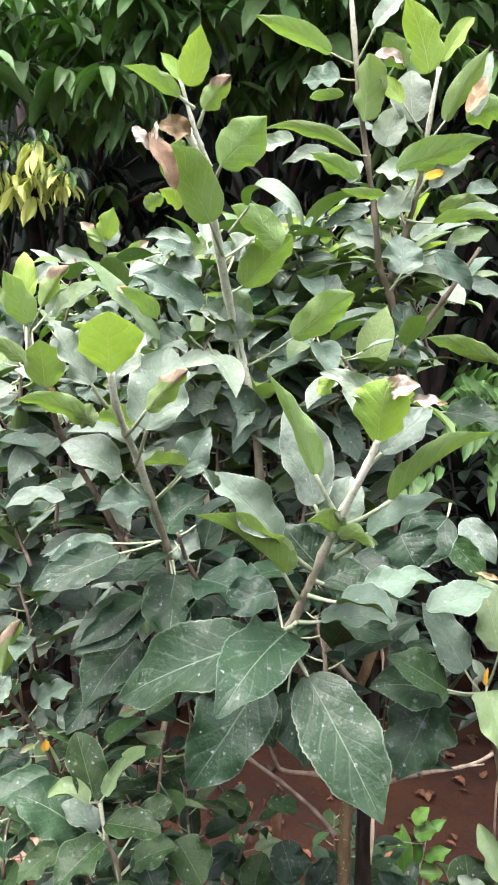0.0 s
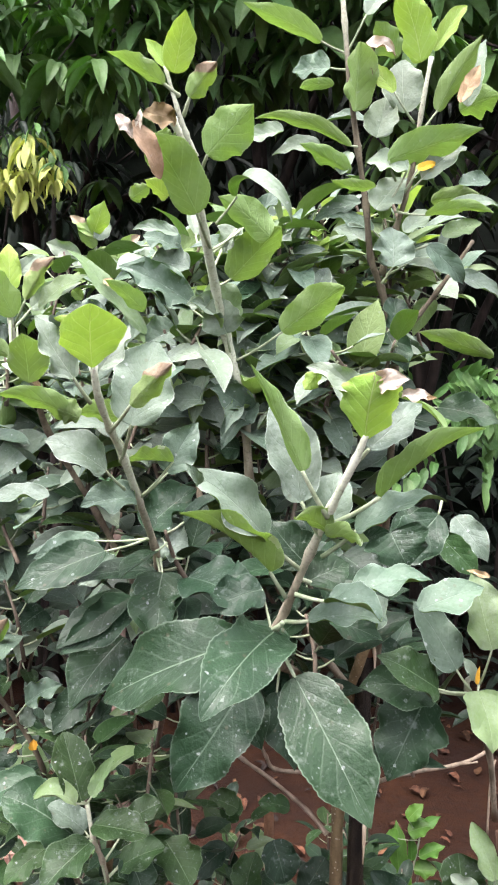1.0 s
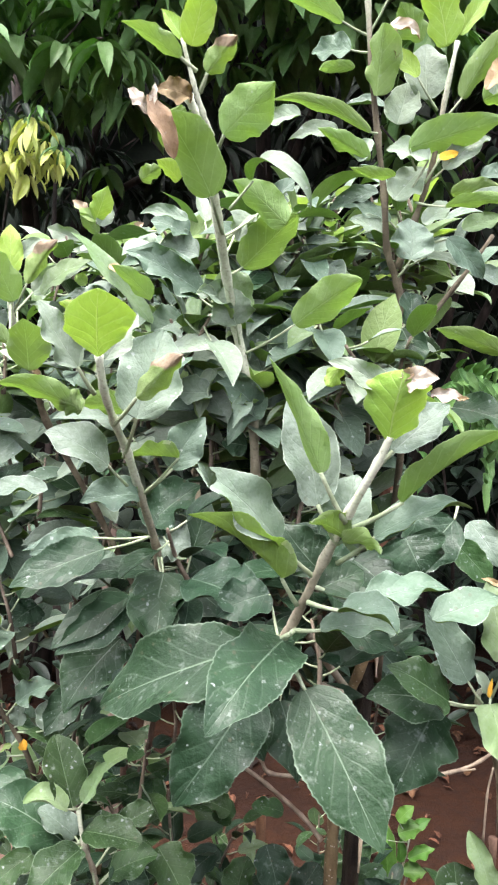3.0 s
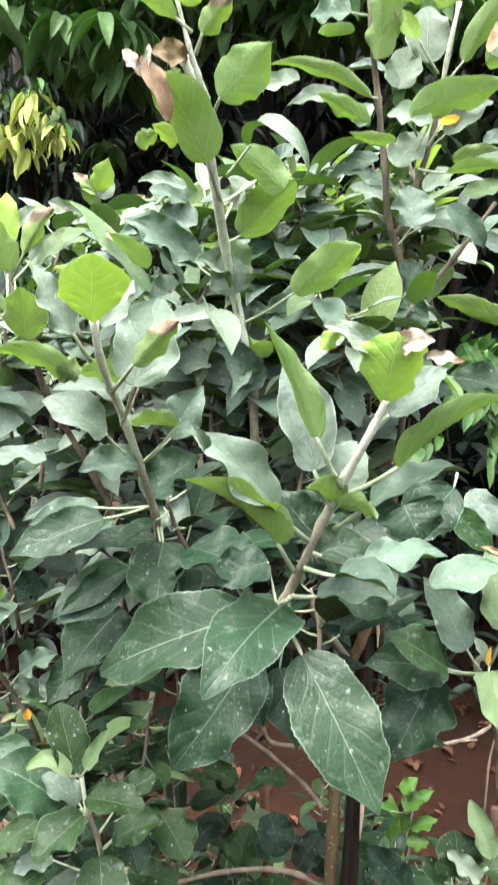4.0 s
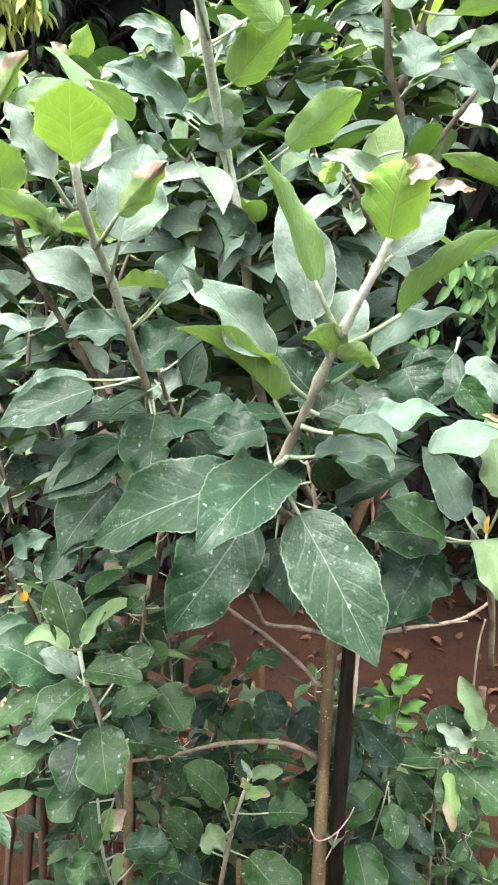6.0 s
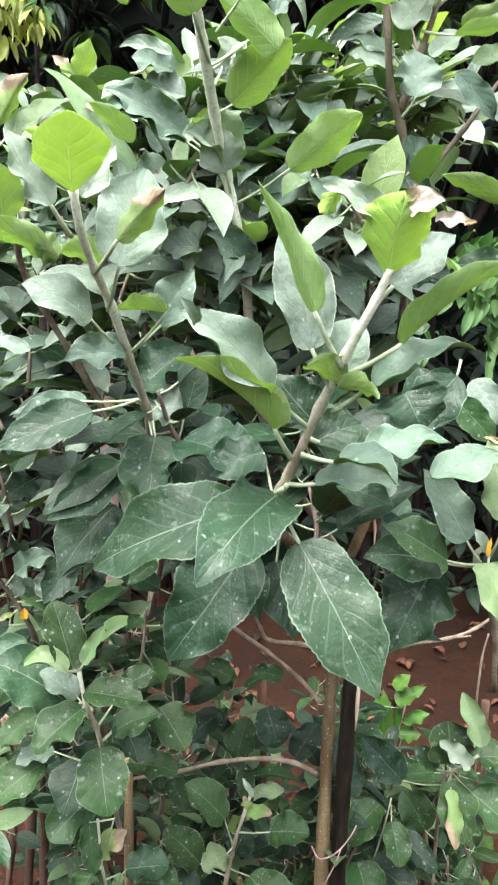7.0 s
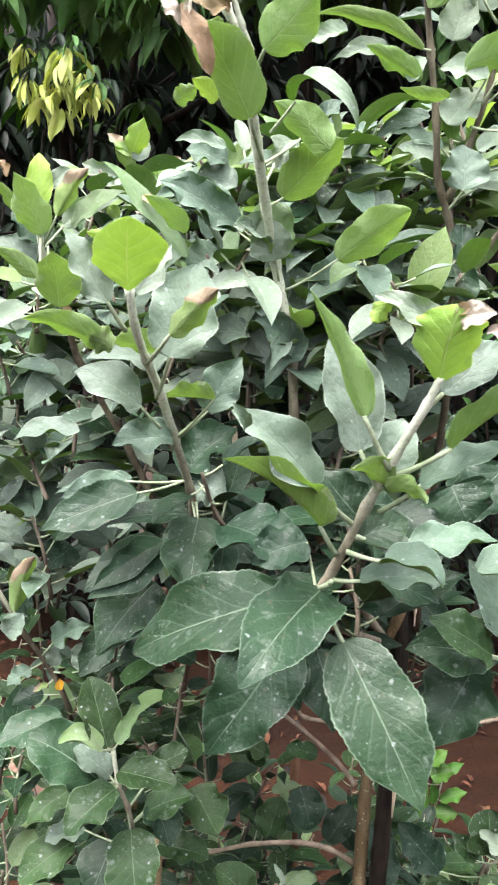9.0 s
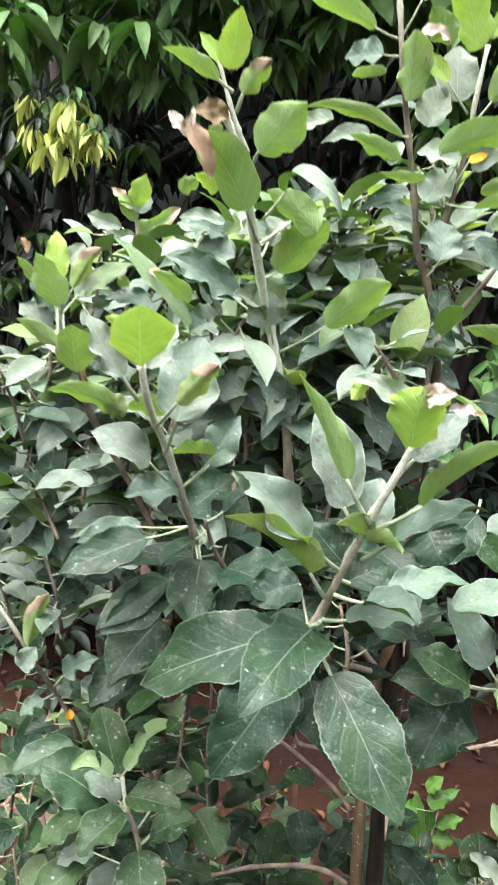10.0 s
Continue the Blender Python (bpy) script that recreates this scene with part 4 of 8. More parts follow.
leaf('M', 'pale', 'u', (0.0074, 0.5931, 1.4451), (0.0459, 0.5639, 1.4188), 0.0173, (-0.10, -0.75, 0.65), 0.34, 0.7, 0.03, stalk=(-0.0082, 0.6048, 1.4282), hook=0.4)
leaf('M', 'green', 'd', (0.0318, 0.6048, 1.4179), (-0.0066, 0.6106, 1.4499), 0.0279, (0.30, 0.86, 0.42), 0.05, 0.7, 0.03)
leaf('M', 'green', 'd', (0.0006, 0.6516, 1.3941), (0.0411, 0.6223, 1.4292), 0.0357, (0.05, 0.80, 0.60), 0.04, 0.5, 0.06, stalk=(-0.0082, 0.6469, 1.3886), low=0.42, high=0.62)
leaf('M', 'fresh', 'd', (-0.0016, 0.6610, 1.3570), (-0.0122, 0.6493, 1.3921), 0.0366, (0.05, 0.99, 0.15), 0.06, 0.7, 0.05, low=0.5, high=0.45)
leaf('M', 'pale', 'u', (-0.0214, 0.6516, 1.3738), (-0.0348, 0.6469, 1.3737), 0.0145, (0.21, -0.95, 0.21), 0.1, 0.8, 0.03)
leaf('M', 'green', 'd', (0.0415, 0.6539, 1.3510), (0.0893, 0.6223, 1.3825), 0.0325, (0.15, 0.86, 0.49), 0.05, 0.6, 0.03, stalk=(0.0021, 0.6810, 1.3292), low=0.45, high=0.6)
leaf('M', 'grey', 'u', (-0.0336, 0.6750, 1.3737), (-0.0914, 0.6633, 1.4084), 0.0381, (0.30, -0.82, 0.48), 0.04, 0.5, 0.08, stalk=(-0.0042, 0.6656, 1.3546))
leaf('M', 'dusty', 'u', (0.0136, 0.6850, 1.2846), (-0.0194, 0.6750, 1.3147), 0.0261, (0.41, -0.86, 0.30), 0.1, 0.8, 0.09, stalk=(0.0101, 0.6900, 1.2870))
leaf('M', 'pale', 'u', (-0.0034, 0.6633, 1.3515), (-0.0131, 0.6584, 1.3823), 0.0365, (0.10, -0.99, -0.11), .08, .7, .05, stalk=(-0.0007, 0.6779, 1.3348))
leaf('M', 'grey', 'u', (-0.0319, 0.6750, 1.3775), (-0.0899, 0.6634, 1.4065), 0.0324, (0.33, -0.88, 0.33), .05, .6, .10, stalk=(-0.0058, 0.6658, 1.3583))
leaf('M', 'dusty', 'u', (-0.0083, 0.6850, 1.3671), (-0.0319, 0.6399, 1.3755), 0.0333, (0.87, -0.44, 0.21), .05, .7, .06, stalk=(-0.0050, 0.6697, 1.3543))
leaf('M', 'grey', 'u', (0.0109, 0.6850, 1.2851), (-0.0189, 0.6670, 1.3071), 0.0300, (0.55, -0.84, 0.05), .2, 1.0, .10)
leaf('M', 'dusty', 'u', (0.0086, 0.6850, 1.2872), (-0.0059, 0.6439, 1.2698), 0.0190, (0.13, -0.44, 0.89), .2, 1.0, .10)
leaf('M', 'grey', 'u', (0.0198, 0.6950, 1.2940), (-0.0103, 0.6692, 1.2547), 0.0247, (-0.04, -0.81, 0.59), .1, .8, .05, stalk=(0.0078, 0.6879, 1.2909))
leaf('M', 'pale', 'u', (-0.0228, 0.6850, 1.3174), (-0.0324, 0.6684, 1.2761), 0.0171, (-0.23, -0.88, 0.41), .1, .9, .05, stalk=(0.0021, 0.6818, 1.3220))
leaf('M', 'dusty', 'u', (0.0197, 0.7050, 1.3119), (0.0007, 0.7199, 1.3531), 0.0338, (0.08, -0.92, 0.39), .05, .7, .05, stalk=(0.0054, 0.6857, 1.3065))
leaf('M', 'grey', 'u', (0.0285, 0.7050, 1.3210), (0.0672, 0.7008, 1.3652), 0.0361, (-0.46, -0.83, 0.32), .05, .7, .05, stalk=(0.0046, 0.6850, 1.3113))
leaf('M', 'dusty', 'u', (0.0669, 0.7350, 1.3411), (0.1047, 0.7438, 1.3655), 0.0360, (-0.18, -0.79, 0.59), .05, .7, .05)
leaf('M', 'dark', 'u', (0.0109, 0.7250, 1.3123), (0.0434, 0.7355, 1.3409), 0.0468, (-0.22, -0.80, 0.56), .05, .7, .05, stalk=(0.0056, 0.6859, 1.3051))
leaf('M', 'grey', 'u', (0.0209, 0.6399, 1.4394), (0.0426, 0.6481, 1.4606), 0.0164, (-0.09, -0.90, 0.42), .1, .8, .05, stalk=(-0.0149, 0.6136, 1.4090))
leaf('M', 'pale', 'u', (0.0072, 0.6399, 1.4318), (-0.0041, 0.6315, 1.4110), 0.0240, (-0.22, -0.87, 0.44), .1, .8, .05, stalk=(-0.0145, 0.6165, 1.4064))
leaf('M', 'dusty', 'u', (-0.0008, 0.6633, 1.4333), (0.0167, 0.6761, 1.4077), 0.0228, (0.35, -0.92, -0.19), .1, .8, .05, stalk=(-0.0129, 0.6268, 1.3972))
leaf('M', 'grey', 'u', (-0.0213, 0.7050, 1.3105), (-0.0645, 0.6897, 1.2964), 0.0288, (0.04, -0.71, 0.70), .08, .7, .03, stalk=(0.0046, 0.6850, 1.3113))
leaf('M', 'dark', 'u', (0.0054, 0.6950, 1.2533), (-0.0163, 0.6900, 1.2559), 0.0234, (0.27, -0.84, 0.47), .04, .5, .02)
leaf('A', 'dusty', 'u', (-0.0126, 0.416, 1.2539), (-0.019, 0.41, 1.2661), 0.0081, (0.57, -0.81, -0.10), .12, 1.1, .02)
# left shoot
stem('L', 0.0023, 0.0038, [(-0.0802, 0.4900, 1.3192), (-0.0801, 0.5050, 1.2998), (-0.0790, 0.5350, 1.2798), (-0.0756, 0.5680, 1.2568), (-0.0715, 0.6005, 1.2256), (-0.0653, 0.6500, 1.1765), (-0.0639, 0.6650, 1.1531), (-0.0528, 0.7200, 1.1130), (-0.0044, 0.8200, 1.0402), (0.1260, 0.9080, 0.9550)], young=4)
leaf('L', 'lime', 'd', (-0.0806, 0.4900, 1.3177), (-0.0757, 0.4650, 1.3543), 0.0396, (-0.10, 0.80, 0.60), 0, -0.25, 0.02, low=1.15, high=0.82, point=0.0, hook=0, twist=0)
leaf('L', 'pale', 'u', (-0.0931, 0.4950, 1.3121), (-0.1158, 0.4930, 1.3508), 0.0234, (0.41, -0.86, 0.30), 0.04, 0.9, 0.09, stalk=(-0.0864, 0.5100, 1.2970))
leaf('L', 'lime', 'd', (-0.0913, 0.4870, 1.3407), (-0.1007, 0.4800, 1.3480), 0.0104, (0.10, 0.80, 0.60), 0.05, 1, 0.05)
leaf('L', 'pale', 'u', (-0.0787, 0.5030, 1.3171), (-0.0613, 0.5170, 1.3463), 0.0186, (0.10, -0.91, 0.40), 0.06, 0.8, 0.06)
leaf('L', 'scorch', 'd', (-0.0616, 0.5100, 1.2945), (-0.0318, 0.4900, 1.3203), 0.0203, (0.10, 0.96, 0.25), 0.05, 1.6, 0.03, stalk=(-0.0796, 0.5350, 1.2771), fold=(0.45, 0.45), roll=(0.9, 0.9), crumple=0.35, hook=0.3)
leaf('L', 'dusty', 'u', (-0.0650, 0.5350, 1.2813), (-0.0491, 0.5550, 1.3387), 0.0447, (0.10, -0.94, 0.33), 0.04, 0.4, 0.03, stalk=(-0.0779, 0.5680, 1.2544), low=0.45, high=0.55)
leaf('L', 'green', 'd', (-0.0981, 0.5300, 1.2860), (-0.1416, 0.4950, 1.3030), 0.0204, (-0.30, 0.75, 0.60), 0.03, 0.8, 0.04)
leaf('L', 'green', 'd', (-0.0970, 0.5250, 1.2870), (-0.1102, 0.5220, 1.2938), 0.0189, (0.10, 0.97, 0.20), 0.05, 0.8, 0.03, low=0.45, high=0.4)
leaf('L', 'green', 'd', (-0.0727, 0.5450, 1.2874), (-0.1029, 0.5400, 1.2899), 0.0197, (0.00, 0.86, 0.51), 0.05, 0.6, 0.03)
leaf('L', 'dusty', 'u', (-0.0871, 0.5615, 1.2489), (-0.1288, 0.5550, 1.2713), 0.0327, (0.25, -0.71, 0.66), 0.05, 0.5, 0.08, stalk=(-0.0776, 0.5810, 1.2330))
leaf('L', 'green', 'd', (-0.0417, 0.5842, 1.2526), (-0.0776, 0.5745, 1.2536), 0.0245, (0.00, 0.02, 1.00), 0.04, 0.8, 0.08, stalk=(-0.0706, 0.6005, 1.2235), fold=(1.0, 0.4), roll=(0.2, 0.2))
leaf('L', 'grey', 'u', (-0.0482, 0.6005, 1.2426), (-0.0246, 0.6070, 1.2804), 0.0302, (-0.10, -0.93, 0.35), 0.05, 0.6, 0.07, stalk=(-0.0692, 0.6018, 1.2242))
leaf('L', 'grey', 'u', (-0.0714, 0.5907, 1.2256), (-0.1094, 0.5745, 1.2217), 0.0318, (0.30, -0.60, 0.75), 0.06, 0.8, 0.06, stalk=(-0.0734, 0.6070, 1.2145), roll=(0.4, 1.4))
leaf('L', 'dark', 'u', (-0.0991, 0.6135, 1.1818), (-0.1644, 0.5907, 1.1575), 0.0352, (0.15, -0.60, 0.78), 0.05, 0.4, 0.03, stalk=(-0.0705, 0.6350, 1.1863))
leaf('L', 'grey', 'u', (-0.1100, 0.6500, 1.1838), (-0.1681, 0.6400, 1.1742), 0.0223, (0.00, -0.51, 0.86), 0.05, 0.5, 0.05)
leaf('L', 'dark', 'u', (-0.0584, 0.6400, 1.1581), (-0.0647, 0.6005, 1.1170), 0.0468, (0.04, -0.60, 0.80), 0.05, 0.4, 0.02, stalk=(-0.0614, 0.6500, 1.1678), low=0.45, high=0.55)
leaf('L', 'dark', 'u', (-0.0931, 0.6800, 1.1285), (-0.1486, 0.6450, 1.0942), 0.0361, (0.07, -0.71, 0.71), 0.05, 0.4, 0.02)
leaf('L', 'dark', 'u', (-0.0994, 0.6900, 1.0902), (-0.1394, 0.6500, 1.0402), 0.0482, (-0.10, -0.70, 0.70), 0.05, 0.4, 0.02)
leaf('L', 'deep', 'u', (-0.0452, 0.6800, 1.1437), (-0.0086, 0.6700, 1.1157), 0.0384, (-0.10, -0.80, 0.60), 0.05, 0.4, 0.02)
leaf('L', 'dusty', 'u', (-0.1427, 0.6200, 1.2258), (-0.1871, 0.6070, 1.2190), 0.0240, (0.10, -0.50, 0.86), 0.05, 0.5, 0.05)
leaf('L', 'fresh', 'u', (-0.0695, 0.6600, 1.3516), (-0.1360, 0.6720, 1.4241), 0.0177, (0.40, -0.85, 0.35), 0.05, 0.6, 0.05)
leaf('L', 'green', 'd', (-0.0696, 0.6500, 1.3690), (-0.0968, 0.6300, 1.3923), 0.0189, (0.20, 0.76, 0.61), 0.05, 0.6, 0.03)
leaf('L', 'brown', 'u', (-0.0915, 0.6450, 1.3891), (-0.1033, 0.6570, 1.3963), 0.0086, (0.21, -0.93, 0.31), 0.05, 0.6, 0.03, crumple=0.8)
leaf('L', 'grey', 'u', (-0.1046, 0.6800, 1.3693), (-0.1490, 0.6920, 1.3748), 0.0224, (0.10, -0.75, 0.65), 0.05, 0.6, 0.05)
leaf('F', 'fresh', 'u', (-0.1593, 0.6700, 1.3744), (-0.1192, 0.6813, 1.4035), 0.0207, (-0.20, -0.81, 0.55), 0.12, 0.6, 0.05)
leaf('F', 'lime', 'u', (-0.1251, 0.6800, 1.3835), (-0.1352, 0.6880, 1.3933), 0.0105, (-0.20, -0.81, 0.55), 0.05, 0.6, 0.03)
leaf('L', 'grey', 'u', (-0.1125, 0.6400, 1.1852), (-0.1603, 0.6300, 1.1732), 0.0240, (-0.02, -0.73, 0.68), .06, .6, .06, stalk=(-0.0663, 0.6377, 1.1868))
leaf('L', 'dark', 'u', (-0.0602, 0.6400, 1.1560), (-0.0604, 0.5959, 1.1154), 0.0413, (0.04, -0.54, 0.84), .05, .4, .02, stalk=(-0.0648, 0.6550, 1.1688))
leaf('L', 'dark', 'u', (-0.0881, 0.6800, 1.1265), (-0.1448, 0.6432, 1.0903), 0.0370, (0.07, -0.75, 0.66), .05, .4, .02, stalk=(-0.0601, 0.6838, 1.1394))
leaf('L', 'deep', 'u', (-0.1009, 0.6900, 1.0871), (-0.1365, 0.6491, 1.0439), 0.0442, (-0.07, -0.69, 0.72), .05, .4, .02)
leaf('L', 'deep', 'u', (-0.0409, 0.6900, 1.1264), (-0.0213, 0.6767, 1.0975), 0.0384, (0.11, -0.87, 0.47), .05, .4, .02, stalk=(-0.0576, 0.6962, 1.1304))
leaf('L', 'dusty', 'u', (-0.0668, 0.6700, 1.1770), (-0.0396, 0.6666, 1.1692), 0.0412, (0.13, -0.65, 0.75), .06, .6, .06, stalk=(-0.0648, 0.6555, 1.1679))
leaf('L', 'grey', 'u', (-0.1204, 0.6900, 1.1506), (-0.1000, 0.6800, 1.1534), 0.0298, (-0.34, -0.48, 0.81), .06, .6, .06)
leaf('L', 'dusty', 'u', (-0.0986, 0.7000, 1.1489), (-0.1381, 0.6848, 1.1372), 0.0302, (0.04, -0.67, 0.74), .06, .6, .06, stalk=(-0.0599, 0.6848, 1.1387))
leaf('L', 'dark', 'u', (-0.0748, 0.6800, 1.1887), (-0.0329, 0.6931, 1.2199), 0.0485, (-0.24, -0.74, 0.63), .06, .6, .06, stalk=(-0.0650, 0.6529, 1.1719))
leaf('L', 'grey', 'u', (-0.0157, 0.6900, 1.3016), (-0.0388, 0.6969, 1.3193), 0.0326, (0.14, -0.85, 0.51), .06, .6, .06)
leaf('L', 'dusty', 'u', (-0.0237, 0.6700, 1.2971), (-0.0532, 0.6600, 1.2966), 0.0311, (0.23, -0.70, 0.68), .06, .6, .06)
leaf('L', 'grey', 'u', (-0.0508, 0.6800, 1.3098), (-0.0783, 0.6868, 1.3272), 0.0340, (0.17, -0.79, 0.58), .06, .6, .06)
# far left shoot
stem('F', 0.0022, 0.0032, [(-0.1767, 0.6450, 1.3733), (-0.1797, 0.6600, 1.3547), (-0.1809, 0.6867, 1.3267), (-0.1740, 0.7067, 1.3095), (-0.1757, 0.7467, 1.2710), (-0.1418, 0.8000, 1.1832), (-0.0933, 0.8500, 1.0580)], young=2.5)
leaf('F', 'lime', 'u', (-0.1772, 0.6500, 1.3854), (-0.1799, 0.6589, 1.4271), 0.0203, (0.23, -0.94, 0.24), .05, .5, .03, stalk=(-0.1767, 0.6450, 1.3733))
leaf('F', 'pale', 'u', (-0.1759, 0.6550, 1.3982), (-0.1585, 0.6665, 1.4174), 0.0145, (0.35, -0.89, 0.28), .1, .9, .04, stalk=(-0.1767, 0.6450, 1.3733))
leaf('F', 'green', 'd', (-0.1705, 0.6350, 1.3650), (-0.1830, 0.6101, 1.4038), 0.0254, (-0.40, 0.80, 0.46), .03, .7, .03, stalk=(-0.1767, 0.6450, 1.3733))
leaf('F', 'scorch', 'd', (-0.1641, 0.6450, 1.3794), (-0.1355, 0.6282, 1.4099), 0.0252, (-0.12, 0.79, 0.60), .05, 1.7, .05, stalk=(-0.1793, 0.6581, 1.3572))
leaf('F', 'pale', 'u', (-0.1690, 0.6800, 1.3772), (-0.1259, 0.6851, 1.3995), 0.0218, (0.04, -0.96, 0.28), .08, .8, .05, stalk=(-0.1792, 0.6579, 1.3573))
leaf('F', 'green', 'd', (-0.1518, 0.6050, 1.3124), (-0.1479, 0.5771, 1.3476), 0.0331, (-0.04, 0.74, 0.67), .05, .5, .03)
leaf('F', 'green', 'd', (-0.1698, 0.6200, 1.3334), (-0.1984, 0.6077, 1.3532), 0.0144, (-0.19, 0.91, 0.37), .05, .7, .02, stalk=(-0.1779, 0.6510, 1.3659))
leaf('F', 'green', 'd', (-0.1982, 0.6600, 1.3834), (-0.2080, 0.6420, 1.4044), 0.0109, (-0.22, 0.75, 0.63), .05, .6, .03, stalk=(-0.1774, 0.6489, 1.3685))
leaf('F', 'brown', 'u', (-0.2035, 0.6550, 1.4089), (-0.2098, 0.6593, 1.4218), 0.0125, (0.32, -0.83, 0.46), .05, 1.6, .1)
leaf('F', 'dusty', 'u', (-0.1969, 0.6933, 1.3490), (-0.2256, 0.6987, 1.3712), 0.0280, (0.12, -0.87, 0.49), .05, .6, .03, stalk=(-0.1809, 0.6845, 1.3299))
leaf('F', 'brown', 'u', (-0.1668, 0.7000, 1.3004), (-0.1785, 0.6987, 1.3228), 0.0115, (0.36, -0.93, 0.10), .1, 1.5, .1)
leaf('F', 'dark', 'u', (-0.1849, 0.6933, 1.3645), (-0.2160, 0.6995, 1.3904), 0.0315, (0.23, -0.79, 0.58), .05, .6, .03, stalk=(-0.1811, 0.6792, 1.3369))
# small shoots behind
stem('B', 0.0025, 0.007, [(-0.2411, 1.3436, 1.5818), (-0.2424, 1.3780, 1.5301), (-0.2256, 1.4296, 1.4284), (-0.1781, 1.5156, 1.2860), (-0.0856, 1.5672, 1.0713), (-0.19, 1.5, 0.6), (-0.24, 1.45, 0.0)])
leaf('B', 'lime', 'd', (-0.2428, 1.3436, 1.5750), (-0.2177, 1.3133, 1.6236), 0.0389, (-0.02, 0.84, 0.54), -0.05, .6, .02)
leaf('B', 'pale', 'u', (-0.2374, 1.3436, 1.5665), (-0.2201, 1.3572, 1.6038), 0.0289, (0.41, -0.90, 0.14), .05, .7, .02)
leaf('B', 'scorch', 'u', (-0.2447, 1.3436, 1.5734), (-0.2825, 1.3477, 1.6080), 0.0258, (0.06, -0.98, 0.18), .05, 1.0, .05)
leaf('B', 'green', 'd', (-0.2411, 1.3522, 1.5555), (-0.2658, 1.3307, 1.5848), 0.0246, (-0.24, 0.87, 0.43), .05, .6, .05)
leaf('B', 'green', 'd', (-0.2472, 1.3952, 1.5598), (-0.2120, 1.4059, 1.5352), 0.0303, (-0.03, 0.93, 0.36), .05, .6, .05, stalk=(-0.2421, 1.3696, 1.5426))
leaf('B', 'pale', 'u', (-0.2825, 1.4296, 1.5574), (-0.3467, 1.4385, 1.5818), 0.0365, (-0.14, -0.99, -0.00), .05, .6, .05, stalk=(-0.2424, 1.3780, 1.5301))
leaf('B', 'pale', 'u', (-0.2080, 1.2748, 1.4953), (-0.2808, 1.2684, 1.5246), 0.0296, (0.12, -0.99, 0.07), .05, .9, .05)
leaf('B', 'scorch', 'u', (-0.2378, 1.4468, 1.5517), (-0.1803, 1.4635, 1.5971), 0.0346, (0.25, -0.97, 0.04), .05, 1.0, .05, stalk=(-0.2405, 1.3835, 1.5192))
leaf('B', 'lime', 'u', (-0.1692, 1.2404, 1.4540), (-0.2027, 1.2547, 1.4919), 0.0218, (-0.04, -0.95, 0.32), .05, 1.0, .05)
leaf('B', 'lime', 'd', (-0.1526, 1.2404, 1.4382), (-0.2006, 1.2229, 1.4592), 0.0313, (-0.20, 0.93, 0.32), .05, .8, .05)
leaf('B', 'scorch', 'u', (-0.1826, 1.2318, 1.4568), (-0.2180, 1.2380, 1.4733), 0.0157, (-0.13, -0.99, 0.09), .05, 1.0, .05)
leaf('M', 'green', 'd', (-0.0708, 0.6, 1.4467), (-0.0556, 0.5965, 1.4545), 0.0145, (-0.10, 0.82, 0.57), .05, .8, .04)
leaf('M', 'dusty', 'u', (-0.0447, 0.7, 1.4411), (-0.0847, 0.7, 1.4452), 0.0157, (0.04, -0.92, 0.39), .05, .8, .04)
leaf('M', 'grey', 'u', (-0.0461, 0.72, 1.4325), (-0.0788, 0.7243, 1.4444), 0.0309, (0.07, -0.85, 0.52), .05, .8, .04)
leaf('M', 'dusty', 'u', (-0.0368, 0.72, 1.415), (-0.0736, 0.72, 1.4192), 0.0367, (0.07, -0.81, 0.59), .05, .8, .04)
leaf('B', 'pale', 'u', (-0.1489, 1.2748, 1.5118), (-0.1509, 1.2910, 1.5557), 0.0286, (0.57, -0.76, 0.31), .05, .9, .04)
leaf('M', 'grey', 'u', (-0.0501, 0.72, 1.3611), (-0.0773, 0.7144, 1.3468), 0.0355, (-0.03, -0.91, 0.41), .05, .8, .04)
# upper right tree branch
stem('R', 0.0019, 0.0038, [(0.096, 0.69, 1.6685), (0.1005, 0.695, 1.6144), (0.105, 0.7, 1.5638), (0.1128, 0.71, 1.5135), (0.1213, 0.722, 1.4667), (0.1262, 0.73, 1.4224), (0.1368, 0.738, 1.3965), (0.1472, 0.745, 1.3561), (0.1529, 0.76, 1.3084), (0.1551, 0.82, 1.185), (0.1547, 0.9, 0.9755)])
stem('R', 0.0017, 0.0029, [(0.1725, 0.69, 1.5824), (0.1658, 0.7, 1.5385), (0.1587, 0.71, 1.4879), (0.1477, 0.722, 1.446), (0.1365, 0.736, 1.4077)], young=1)
stem('R', 0.0016, 0.0024, [(0.2271, 0.76, 1.4417), (0.1922, 0.75, 1.3955), (0.1616, 0.745, 1.3585)], young=-2)
leaf('R', 'lime', 'd', (0.1643, 0.6900, 1.5778), (0.1401, 0.6700, 1.6322), 0.0333, (0.31, 0.77, 0.56), 0.05, 0.6, 0.03)
leaf('R', 'lime', 'u', (0.1771, 0.7000, 1.5909), (0.2092, 0.7120, 1.6338), 0.0169, (-0.10, -0.94, 0.34), 0.05, 0.8, 0.03)
leaf('R', 'green', 'd', (0.1079, 0.6900, 1.5382), (0.1103, 0.6700, 1.5871), 0.0355, (0.20, 0.93, 0.30), 0.05, 0.6, 0.03, fold=(0.2, 0.9), low=0.45, high=0.5, point=0.2)
leaf('R', 'dry', 'u', (0.1166, 0.6850, 1.5908), (0.1435, 0.6970, 1.5858), 0.0138, (0.10, -0.97, 0.20), 0.2, 1.2, 0.03, crumple=1.2)
